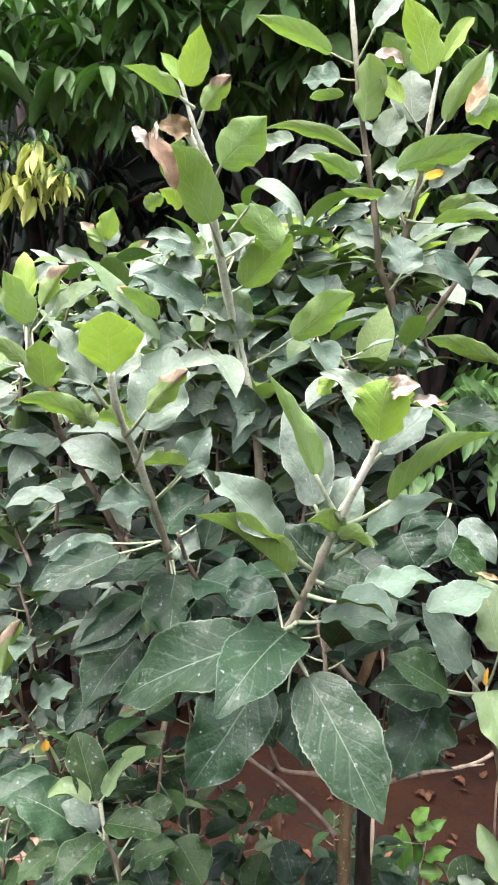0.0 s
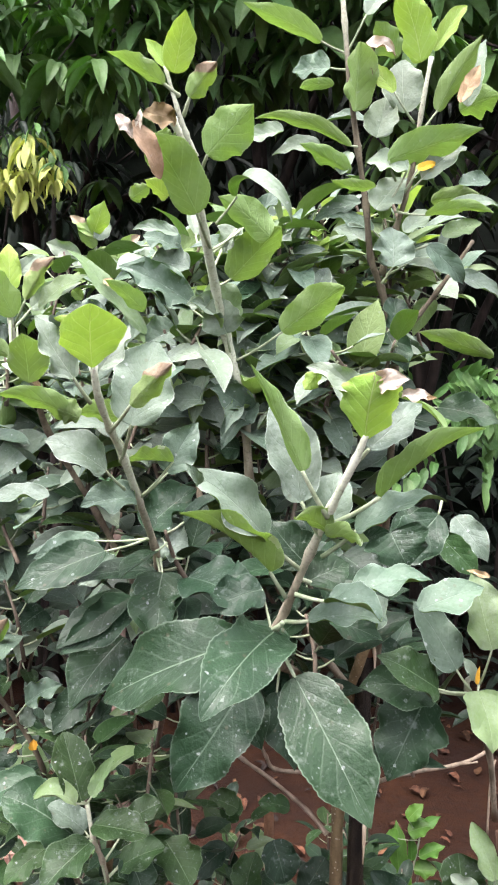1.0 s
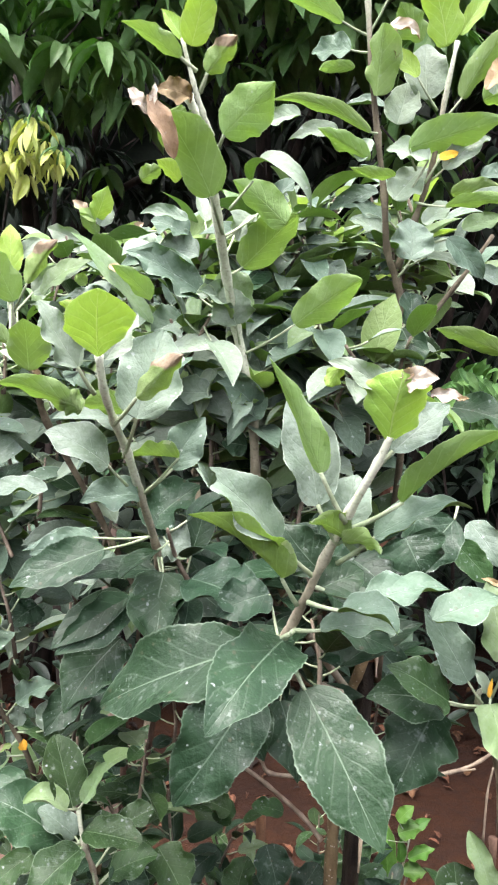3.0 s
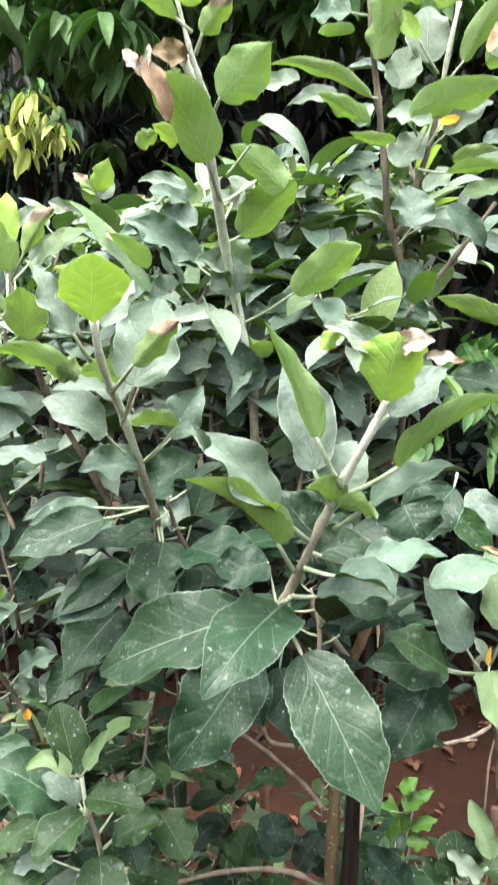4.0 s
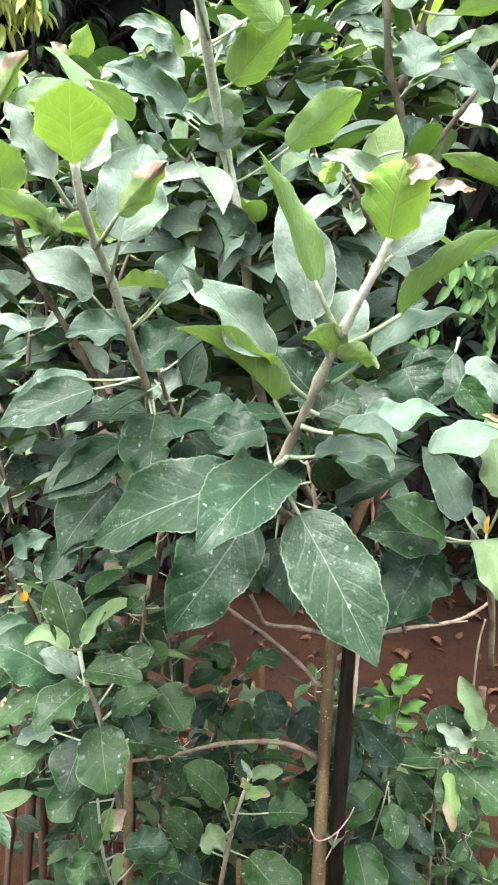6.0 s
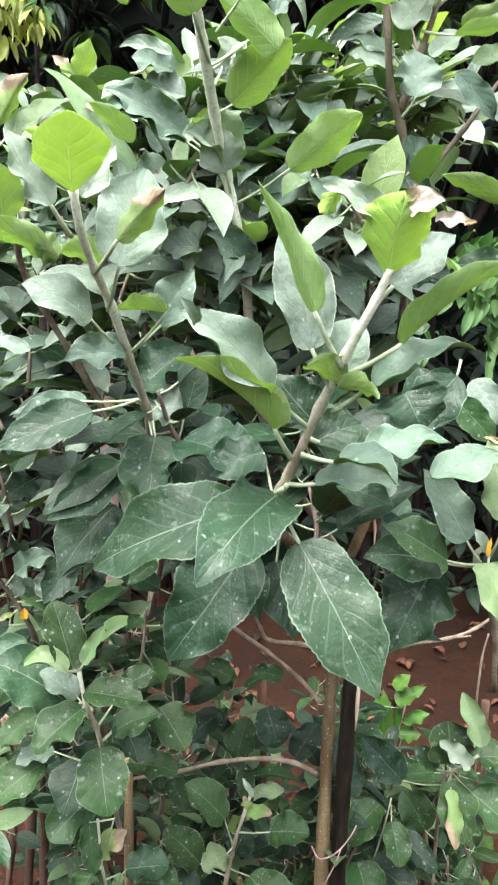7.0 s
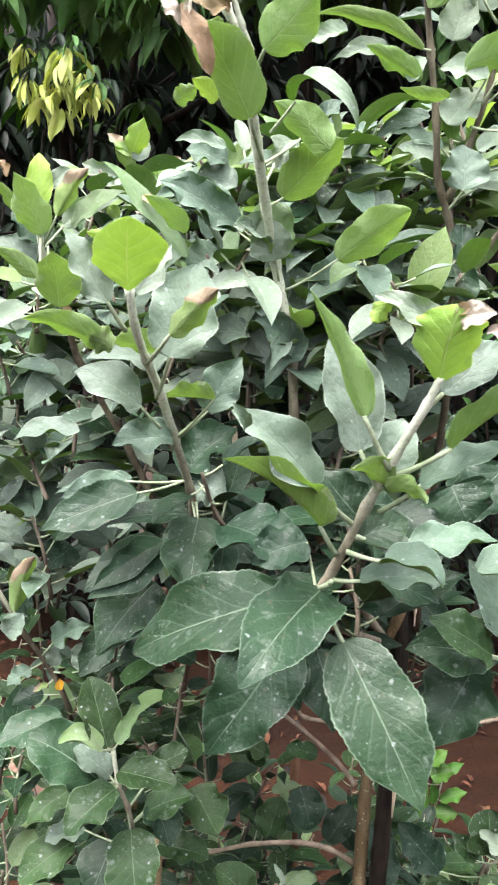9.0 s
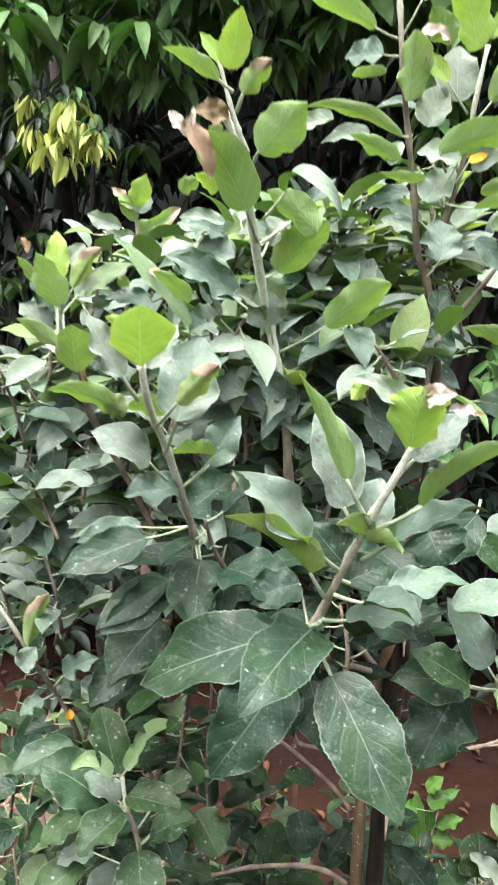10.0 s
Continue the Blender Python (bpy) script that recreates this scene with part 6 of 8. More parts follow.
leaf('G', 'mid', 'u', (-0.0465, 0.87, 0.5955), (-0.0898, 0.8745, 0.6386), 0.0446, (0.50, -0.65, 0.57), .05, .5, .03, stalk=(-0.0146, 0.8581, 0.5888))
leaf('G', 'deep', 'u', (-0.046, 0.85, 0.5616), (-0.1018, 0.8505, 0.5961), 0.0499, (0.46, -0.49, 0.74), .05, .5, .03, stalk=(-0.0214, 0.867, 0.5407))
leaf('G', 'mid', 'u', (0.011, 0.86, 0.5879), (0.0682, 0.8063, 0.5505), 0.0630, (0.18, -0.43, 0.89), .05, .5, .03, stalk=(-0.0123, 0.8566, 0.6013))
leaf('G', 'mid', 'u', (-0.0267, 0.86, 0.5332), (-0.0698, 0.8442, 0.5239), 0.0434, (-0.05, -0.40, 0.91), .05, .5, .03, stalk=(-0.0223, 0.8682, 0.5341))
leaf('G', 'mid', 'u', (0.0455, 0.88, 0.5151), (0.0324, 0.9127, 0.5364), 0.0580, (0.33, -0.42, 0.85), .05, .5, .03)
leaf('G', 'deep', 'u', (0.0347, 1, 0.7233), (0.0488, 0.9767, 0.6795), 0.0493, (0.20, -0.84, 0.51), .05, .5, .03)
leaf('G', 'mid', 'u', (-0.0034, 1, 0.6485), (0.0121, 1.0234, 0.6936), 0.0475, (-0.34, -0.78, 0.52), .05, .5, .03)
leaf('G', 'deep', 'u', (0.0726, 1, 0.6482), (0.1042, 1.02, 0.6866), 0.0409, (-0.26, -0.75, 0.60), .05, .5, .03)
leaf('G', 'mid', 'u', (-0.011, 1.05, 0.7386), (-0.0502, 1.0569, 0.7524), 0.0380, (0.19, -0.54, 0.82), .05, .5, .03)
leaf('G', 'mid', 'u', (0.0593, 1.05, 0.7383), (0.0164, 1.05, 0.747), 0.0289, (0.17, -0.52, 0.84), .05, .5, .03)
leaf('G', 'deep', 'u', (-0.0273, 1.05, 0.6872), (-0.0742, 1.0326, 0.6543), 0.0441, (-0.23, -0.69, 0.69), .05, .5, .03)
leaf('G', 'mid', 'u', (-0.0269, 1.05, 0.7217), (-0.0112, 1.0636, 0.7489), 0.0338, (-0.19, -0.83, 0.52), .05, .5, .03)
# branches of the trunk
stem('Q', 0.002, 0.0036, [(-0.1321, 0.9, 0.6882), (-0.076, 0.89, 0.7036), (-0.0222, 0.9, 0.7105), (0.0327, 0.92, 0.7007), (0.0682, 0.93, 0.6879), (0.099, 0.94, 0.6638)])
stem('Q', 0.002, 0.003, [(-0.0339, 0.99, 0.8634), (-0.0016, 0.98, 0.8407), (0.034, 0.97, 0.8182), (0.0764, 0.96, 0.7843), (0.1002, 0.945, 0.7613)])
stem('Q', 0.002, 0.003, [(0.0166, 1, 0.859), (0.0273, 0.99, 0.84), (0.038, 0.985, 0.8251), (0.0767, 0.97, 0.8271), (0.1102, 0.95, 0.8272)])
stem('Q', 0.0022, 0.0032, [(0.3919, 1.15, 0.7951), (0.3424, 1.12, 0.777), (0.2911, 1.08, 0.7805), (0.2153, 1.02, 0.8001), (0.1605, 0.98, 0.805), (0.1173, 0.945, 0.7918)])
stem('Q', 0.0012, 0.0016, [(0.3288, 1.1, 0.7746), (0.2911, 1.08, 0.7805)])
stem('Q', 0.0012, 0.0018, [(0.3578, 1.11, 0.7726), (0.3503, 1.11, 0.7329), (0.3461, 1.11, 0.6607)])
# right low plant
stem('H', 0.0016, 0.0026, [(0.3192, 1, 0.6512), (0.2929, 1.01, 0.6236), (0.2772, 1.02, 0.5997), (0.2784, 1.04, 0.5047), (0.2868, 1.08, 0.3369)])
leaf('H', 'fresh', 'u', (0.3188, 0.985, 0.6731), (0.296, 1.0123, 0.7367), 0.0328, (-0.09, -0.93, 0.37), .05, .7, .03, stalk=(0.3192, 1, 0.6512))
leaf('H', 'mid', 'u', (0.2819, 1, 0.6387), (0.2809, 1.0213, 0.6892), 0.0730, (0.05, -0.92, 0.39), .05, .5, .03, stalk=(0.2967, 1.0085, 0.6277))
leaf('H', 'pale', 'u', (0.3056, 0.99, 0.6408), (0.2655, 1.0013, 0.6717), 0.0308, (0.19, -0.82, 0.54), .1, .9, .06, stalk=(0.31, 1.0035, 0.6416))
leaf('H', 'mid', 'u', (0.2633, 1, 0.6303), (0.2337, 1.0098, 0.6582), 0.0311, (0.25, -0.80, 0.55), .05, .6, .03, stalk=(0.2893, 1.0122, 0.6183))
leaf('H', 'deep', 'u', (0.2138, 0.98, 0.6268), (0.16, 0.9908, 0.6852), 0.0469, (0.29, -0.85, 0.43), .05, .5, .03, stalk=(0.2773, 1.0216, 0.5919))
leaf('H', 'mid', 'u', (0.2793, 1, 0.6131), (0.2922, 0.9511, 0.5546), 0.0524, (-0.09, -0.77, 0.63), .05, .5, .03, stalk=(0.2866, 1.014, 0.6142))
leaf('H', 'scorch', 'u', (0.2809, 0.99, 0.6071), (0.278, 0.9466, 0.5498), 0.0270, (-0.08, -0.79, 0.60), .1, 1.0, .08, stalk=(0.2863, 1.0142, 0.6137))
leaf('H', 'mid', 'u', (0.3108, 1, 0.5958), (0.3628, 0.9649, 0.5608), 0.0705, (0.10, -0.62, 0.78), .05, .5, .03, stalk=(0.288, 1.0131, 0.6163))
leaf('H', 'mid', 'u', (0.1849, 0.98, 0.5932), (0.1403, 0.949, 0.5569), 0.0496, (-0.28, -0.53, 0.80), .05, .5, .03)
leaf('H', 'mid', 'u', (0.1988, 0.97, 0.5748), (0.205, 0.9356, 0.5336), 0.0398, (0.29, -0.71, 0.64), .05, .5, .03, stalk=(0.2, 0.98, 0.5931))
leaf('H', 'deep', 'u', (0.2113, 0.99, 0.5382), (0.2578, 0.9534, 0.5103), 0.0386, (0.10, -0.52, 0.85), .05, .5, .03)
leaf('H', 'mid', 'u', (0.1553, 0.97, 0.5147), (0.1661, 0.9082, 0.4643), 0.0680, (0.27, -0.58, 0.77), .05, .5, .03)
leaf('H', 'deep', 'u', (0.1739, 0.99, 0.4986), (0.2329, 0.9516, 0.4685), 0.0532, (0.12, -0.49, 0.86), .05, .5, .03)
leaf('H', 'mid', 'u', (0.2108, 1.01, 0.4273), (0.2628, 0.9885, 0.4089), 0.0489, (0.16, -0.38, 0.91), .05, .5, .03)
leaf('H', 'mid', 'u', (0.2672, 1.06, 0.4897), (0.2375, 1.0861, 0.5369), 0.0536, (0.11, -0.84, 0.53), .05, .5, .03, stalk=(0.2793, 1.0443, 0.4865))
leaf('H', 'mid', 'u', (0.3188, 1.01, 0.6406), (0.3572, 1.01, 0.6405), 0.0589, (0.00, -0.38, 0.93), .05, .5, .03, stalk=(0.3124, 1.0026, 0.6441))
leaf('H', 'deep', 'u', (0.1253, 1, 0.6732), (0.1513, 0.9587, 0.6167), 0.0438, (0.32, -0.69, 0.65), .05, .5, .03)
stem('H', 0.001, 0.0014, [(0.2007, 0.985, 0.5981), (0.1942, 0.985, 0.5638), (0.1763, 1, 0.4634)])
# low sprig with bright leaves, farther back
stem('K', 0.002, 0.003, [(0.4181, 1.9, 0.2056), (0.4081, 1.9, 0.1574), (0.3889, 1.9, 0.0758), (0.3837, 1.9, 0.0095)])
leaf('K', 'gloss', 'u', (0.3855, 1.89, 0.2511), (0.4262, 1.8977, 0.2862), 0.0371, (-0.34, -0.75, 0.56), .05, .5, .03, stalk=(0.4181, 1.9, 0.2056))
leaf('K', 'gloss', 'u', (0.3866, 1.89, 0.2194), (0.4493, 1.8884, 0.2358), 0.0518, (-0.23, -0.51, 0.83), .05, .5, .03, stalk=(0.4181, 1.9, 0.2056))
leaf('K', 'gloss', 'u', (0.4112, 1.89, 0.2193), (0.4694, 1.8979, 0.2543), 0.0286, (-0.32, -0.66, 0.68), .05, .5, .03, stalk=(0.4181, 1.9, 0.2056))
leaf('K', 'gloss', 'u', (0.4136, 1.89, 0.1552), (0.4789, 1.8931, 0.1804), 0.0391, (-0.26, -0.60, 0.76), .05, .5, .03, stalk=(0.4079, 1.9, 0.1565))
leaf('K', 'gloss', 'u', (0.4001, 1.89, 0.1229), (0.4563, 1.88, 0.1287), 0.0494, (-0.19, -0.58, 0.80), .05, .5, .03, stalk=(0.4, 1.9, 0.1229))
leaf('K', 'gloss', 'u', (0.361, 1.89, 0.2036), (0.328, 1.8855, 0.2143), 0.0413, (0.30, -0.71, 0.64), .05, .5, .03, stalk=(0.4153, 1.9, 0.1924))
leaf('K', 'gloss', 'u', (0.364, 1.89, 0.1068), (0.3659, 1.94, 0.2241), 0.0507, (0.16, -0.91, 0.38), .05, .3, .01, stalk=(0.3945, 1.9, 0.0996))
leaf('K', 'gloss', 'u', (0.3949, 1.89, 0.1472), (0.3964, 1.9079, 0.2013), 0.0286, (0.10, -0.95, 0.31), .05, .5, .03, stalk=(0.4052, 1.9, 0.1448))
leaf('K', 'gloss', 'u', (0.3801, 1.89, 0.0658), (0.3844, 1.9073, 0.1173), 0.0352, (-0.45, -0.83, 0.32), .05, .5, .03, stalk=(0.3881, 1.9, 0.0652))
leaf('K', 'gloss', 'u', (0.3786, 1.6, 0.0755), (0.3318, 1.6159, 0.1217), 0.0429, (0.32, -0.74, 0.59), .05, .5, .03)
leaf('K', 'gloss', 'u', (0.385, 1.6, 0.0755), (0.3988, 1.613, 0.1163), 0.0337, (-0.56, -0.71, 0.42), .05, .5, .03)
leaf('K', 'gloss', 'u', (0.4183, 1.6, 0.039), (0.4592, 1.6218, 0.0951), 0.0487, (-0.40, -0.72, 0.57), .05, .5, .03)
leaf('K', 'gloss', 'u', (0.4484, 1.4, 0.105), (0.4909, 1.39, 0.0939), 0.0476, (0.12, -0.46, 0.88), .05, .5, .03)
leaf('K', 'gloss', 'u', (0.42, 1.4, 0.1117), (0.4498, 1.3673, 0.0751), 0.0269, (0.09, -0.71, 0.70), .05, .5, .03)
leaf('K', 'gloss', 'u', (0.3428, 1.4, 0.0793), (0.4046, 1.4037, 0.102), 0.0522, (-0.30, -0.38, 0.87), .05, .5, .03)
leaf('K', 'gloss', 'u', (0.4311, 1.5, 0.0482), (0.3975, 1.5207, 0.101), 0.0540, (0.29, -0.82, 0.50), .05, .5, .03)
leaf('K', 'gloss', 'u', (0.4889, 1.5, 0.0894), (0.5256, 1.5094, 0.123), 0.0537, (-0.51, -0.50, 0.70), .05, .5, .03)
leaf('K', 'gloss', 'u', (0.2816, 1.4, 0.0533), (0.3175, 1.4195, 0.1022), 0.0513, (-0.54, -0.56, 0.62), .05, .5, .03)
# fill behind the nearer shoots
twig('A', (0.1095, 0.9193, 1.3308), (0.1327, 0.8732, 1.3936), 6, 0.06, 'upper')
twig('A', (0.1344, 0.8374, 1.3227), (0.1058, 0.8188, 1.3632), 7, 0.06, 'upper')
twig('A', (0.0640, 0.8374, 1.4162), (0.0777, 0.8283, 1.4640), 9, 0.06, 'upper')
twig('A', (0.0278, 0.8208, 1.3213), (0.0353, 0.8207, 1.3607), 6, 0.06, 'upper')
twig('A', (0.0409, 0.9474, 1.4145), (0.0638, 0.8993, 1.4574), 7, 0.06, 'upper')
twig('A', (0.0311, 0.8295, 1.2980), (0.0594, 0.8285, 1.3467), 9, 0.06, 'upper')
twig('A', (0.0299, 0.8098, 1.4072), (0.0193, 0.8096, 1.4623), 8, 0.06, 'upper')
twig('A', (0.0147, 0.8459, 1.3834), (0.0267, 0.8223, 1.4222), 7, 0.06, 'upper')
twig('A', (0.0116, 0.8034, 1.2975), (0.0270, 0.8025, 1.3607), 9, 0.06, 'upper')
twig('A', (0.0586, 0.8014, 1.3490), (0.0318, 0.7536, 1.3844), 7, 0.06, 'upper')
twig('A', (0.0245, 0.9229, 1.4073), (0.0223, 0.8783, 1.4584), 8, 0.06, 'upper')
twig('A', (0.1356, 0.9123, 1.4245), (0.1552, 0.9104, 1.4953), 6, 0.06, 'upper')
twig('A', (0.0370, 0.8544, 1.3618), (0.0160, 0.8193, 1.4041), 6, 0.06, 'upper')
twig('L', (-0.0932, 0.8266, 1.3797), (-0.1119, 0.7922, 1.4156), 9, 0.06, 'upper')
twig('L', (-0.1323, 0.9480, 1.4136), (-0.1269, 0.9361, 1.4679), 8, 0.06, 'upper')
twig('L', (-0.0218, 0.8633, 1.3717), (-0.0477, 0.8616, 1.4422), 9, 0.06, 'upper')
twig('L', (-0.1044, 0.9472, 1.4002), (-0.0939, 0.9024, 1.4388), 9, 0.06, 'upper')
twig('L', (-0.1220, 0.8224, 1.3716), (-0.0976, 0.7997, 1.4133), 7, 0.06, 'upper')
twig('L', (0.0003, 0.8732, 1.3723), (0.0154, 0.8587, 1.4248), 9, 0.06, 'upper')
twig('L', (-0.0115, 0.9233, 1.4034), (-0.0076, 0.8765, 1.4420), 8, 0.06, 'upper')
twig('L', (-0.1198, 0.8773, 1.3719), (-0.1149, 0.8741, 1.4275), 8, 0.06, 'upper')
twig('A', (0.2051, 0.9488, 1.4228), (0.1936, 0.9347, 1.4884), 9, 0.06, 'upper')
twig('A', (0.1634, 0.9431, 1.3995), (0.1927, 0.9341, 1.4511), 6, 0.06, 'upper')
twig('A', (0.1738, 0.8924, 1.4082), (0.1556, 0.8674, 1.4527), 8, 0.06, 'upper')
twig('A', (0.1719, 0.9459, 1.4245), (0.1861, 0.9038, 1.4701), 9, 0.06, 'upper')
twig('A', (0.2242, 0.9174, 1.3974), (0.2164, 0.8755, 1.4362), 9, 0.06, 'upper')
twig('A', (0.0117, 0.8072, 1.3428), (0.0079, 0.7604, 1.3929), 9, 0.06, 'mid')
twig('A', (0.0139, 0.8327, 1.2876), (0.0015, 0.8229, 1.3585), 9, 0.06, 'mid')
twig('A', (0.0635, 0.8187, 1.3306), (0.0435, 0.7693, 1.3855), 7, 0.06, 'mid')
twig('A', (-0.0061, 0.7344, 1.2536), (0.0190, 0.7070, 1.3002), 9, 0.06, 'mid')
twig('A', (0.0383, 0.7995, 1.3075), (0.0421, 0.7544, 1.3470), 6, 0.06, 'mid')
twig('A', (0.0205, 0.8313, 1.2397), (0.0423, 0.8039, 1.3000), 6, 0.06, 'mid')
twig('A', (0.0489, 0.7584, 1.3155), (0.0497, 0.7437, 1.3772), 8, 0.06, 'mid')
twig('A', (0.0936, 0.8257, 1.3022), (0.1017, 0.8186, 1.3501), 9, 0.06, 'mid')
twig('L', (-0.1485, 0.9446, 1.1788), (-0.1326, 0.8999, 1.2374), 6, 0.06, 'mid')
twig('L', (-0.1890, 0.9358, 1.2663), (-0.1758, 0.8920, 1.3188), 9, 0.06, 'mid')
twig('L', (-0.1654, 0.8639, 1.1872), (-0.1611, 0.8447, 1.2526), 7, 0.06, 'mid')
twig('L', (-0.1385, 0.9468, 1.2740), (-0.1348, 0.9308, 1.3312), 8, 0.06, 'mid')
twig('L', (-0.1485, 0.8611, 1.2735), (-0.1657, 0.8389, 1.3332), 8, 0.06, 'mid')
twig('L', (-0.2447, 0.8467, 1.2939), (-0.2404, 0.8345, 1.3500), 9, 0.06, 'mid')
twig('L', (-0.0797, 0.8255, 1.2783), (-0.0967, 0.8108, 1.3484), 9, 0.06, 'mid')
twig('L', (-0.1567, 0.9297, 1.1936), (-0.1282, 0.9234, 1.2347), 8, 0.06, 'mid')
twig('L', (-0.1341, 0.8305, 1.2683), (-0.1279, 0.8124, 1.3203), 7, 0.06, 'mid')
twig('A', (-0.0540, 0.7992, 1.3904), (-0.0305, 0.7719, 1.4456), 6, 0.062, 'upper')
twig('A', (-0.0001, 0.8096, 1.3039), (0.0095, 0.7772, 1.3655), 9, 0.062, 'upper')
twig('A', (0.0061, 0.8190, 1.3243), (0.0267, 0.7811, 1.3697), 8, 0.062, 'upper')
twig('A', (0.0551, 0.7975, 1.3221), (0.0405, 0.7519, 1.3748), 7, 0.062, 'upper')
twig('A', (-0.0379, 0.8317, 1.3221), (-0.0110, 0.8104, 1.3724), 6, 0.062, 'upper')
twig('A', (-0.0516, 0.8265, 1.3973), (-0.0355, 0.8252, 1.4523), 9, 0.062, 'upper')
twig('A', (0.0771, 0.8176, 1.2736), (0.0503, 0.8066, 1.3346), 6, 0.062, 'upper')
twig('A', (0.0368, 0.7869, 1.4077), (0.0563, 0.7564, 1.4383), 9, 0.062, 'upper')
twig('A', (0.0482, 0.7810, 1.4172), (0.0482, 0.7437, 1.4604), 8, 0.062, 'upper')
twig('A', (0.0731, 0.7468, 1.2827), (0.0910, 0.7252, 1.3179), 8, 0.058, 'upper')
twig('A', (0.1368, 0.7118, 1.2896), (0.1436, 0.7049, 1.3467), 8, 0.058, 'upper')
twig('A', (0.0814, 0.7255, 1.2784), (0.0989, 0.6945, 1.3250), 8, 0.058, 'upper')
twig('A', (0.0747, 0.7549, 1.3116), (0.0608, 0.7145, 1.3707), 8, 0.058, 'upper')
twig('A', (0.1094, 0.6918, 1.2981), (0.0829, 0.6631, 1.3361), 6, 0.058, 'upper')
twig('A', (0.0760, 0.7335, 1.3204), (0.0612, 0.7094, 1.3761), 8, 0.058, 'upper')
twig('L', (-0.0760, 0.7325, 1.2888), (-0.0748, 0.6853, 1.3433), 9, 0.055, 'upper')
twig('L', (-0.0508, 0.7070, 1.3136), (-0.0241, 0.6659, 1.3593), 7, 0.055, 'upper')
twig('L', (-0.0541, 0.7501, 1.3014), (-0.0605, 0.7149, 1.3599), 9, 0.055, 'upper')
# near-black twigs added low over the soil to stand for the shade there
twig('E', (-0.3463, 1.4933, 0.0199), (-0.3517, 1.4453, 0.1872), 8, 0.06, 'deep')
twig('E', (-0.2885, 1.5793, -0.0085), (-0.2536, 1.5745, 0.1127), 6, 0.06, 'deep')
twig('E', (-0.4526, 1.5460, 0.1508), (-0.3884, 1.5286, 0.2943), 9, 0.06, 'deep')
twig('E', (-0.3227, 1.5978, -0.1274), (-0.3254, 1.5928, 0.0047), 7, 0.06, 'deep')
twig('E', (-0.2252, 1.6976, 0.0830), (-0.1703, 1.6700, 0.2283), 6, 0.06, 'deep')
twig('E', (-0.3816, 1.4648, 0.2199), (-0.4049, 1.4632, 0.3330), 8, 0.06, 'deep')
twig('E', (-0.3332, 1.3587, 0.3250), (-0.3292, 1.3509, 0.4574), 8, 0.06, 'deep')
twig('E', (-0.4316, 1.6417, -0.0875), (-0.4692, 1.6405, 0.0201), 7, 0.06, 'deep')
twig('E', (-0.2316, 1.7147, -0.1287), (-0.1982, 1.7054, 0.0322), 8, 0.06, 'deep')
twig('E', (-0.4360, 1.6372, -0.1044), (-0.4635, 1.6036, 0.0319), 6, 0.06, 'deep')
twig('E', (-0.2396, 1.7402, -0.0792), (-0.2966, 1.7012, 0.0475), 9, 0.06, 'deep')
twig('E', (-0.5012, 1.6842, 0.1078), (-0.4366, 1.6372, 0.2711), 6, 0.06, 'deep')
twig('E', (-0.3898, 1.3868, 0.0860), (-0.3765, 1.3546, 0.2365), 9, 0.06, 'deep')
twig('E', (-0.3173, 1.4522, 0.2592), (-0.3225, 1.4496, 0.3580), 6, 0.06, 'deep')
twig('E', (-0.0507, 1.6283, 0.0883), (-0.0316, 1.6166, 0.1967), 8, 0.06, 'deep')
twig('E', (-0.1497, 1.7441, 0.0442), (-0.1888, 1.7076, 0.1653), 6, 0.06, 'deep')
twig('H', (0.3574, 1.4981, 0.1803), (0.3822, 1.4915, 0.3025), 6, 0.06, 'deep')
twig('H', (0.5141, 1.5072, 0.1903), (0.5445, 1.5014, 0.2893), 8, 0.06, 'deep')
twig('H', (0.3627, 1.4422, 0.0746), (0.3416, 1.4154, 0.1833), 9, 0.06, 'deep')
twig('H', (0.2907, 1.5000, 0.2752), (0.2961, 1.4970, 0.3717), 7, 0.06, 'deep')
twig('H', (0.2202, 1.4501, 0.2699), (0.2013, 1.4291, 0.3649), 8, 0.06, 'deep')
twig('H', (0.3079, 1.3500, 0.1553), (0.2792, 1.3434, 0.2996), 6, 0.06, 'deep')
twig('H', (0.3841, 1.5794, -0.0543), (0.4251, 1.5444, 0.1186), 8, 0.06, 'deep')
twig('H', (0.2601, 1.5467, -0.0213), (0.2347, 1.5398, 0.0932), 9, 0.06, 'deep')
twig('E', (-0.3263, 0.9799, 1.0772), (-0.3267, 0.9351, 1.1816), 8, .068, 'mid')
twig('E', (-0.1677, 0.9661, 1.0779), (-0.1479, 0.9762, 1.1678), 8, .068, 'mid')
twig('E', (-0.258, 0.9314, 1.1831), (-0.2917, 0.9254, 1.2857), 9, .068, 'mid')
twig('E', (-0.1056, 0.9384, 1.2185), (-0.1057, 0.8877, 1.2926), 9, .068, 'mid')
twig('E', (-0.133, 0.8569, 1.1209), (-0.1677, 0.8729, 1.2033), 6, .068, 'mid')
twig('E', (-0.2689, 0.978, 0.959), (-0.2394, 0.9261, 1.0827), 8, .068, 'mid')
twig('E', (-0.2303, 0.9485, 1.1165), (-0.2229, 0.8954, 1.1921), 6, .068, 'mid')
twig('E', (-0.2365, 0.8519, 1.0156), (-0.2491, 0.8327, 1.1099), 8, .068, 'mid')
twig('E', (-0.3708, 0.9276, 1.2052), (-0.3533, 0.9503, 1.3106), 8, .068, 'mid')
twig('E', (-0.3012, 0.8936, 0.9836), (-0.3138, 0.8578, 1.0889), 9, .068, 'mid')
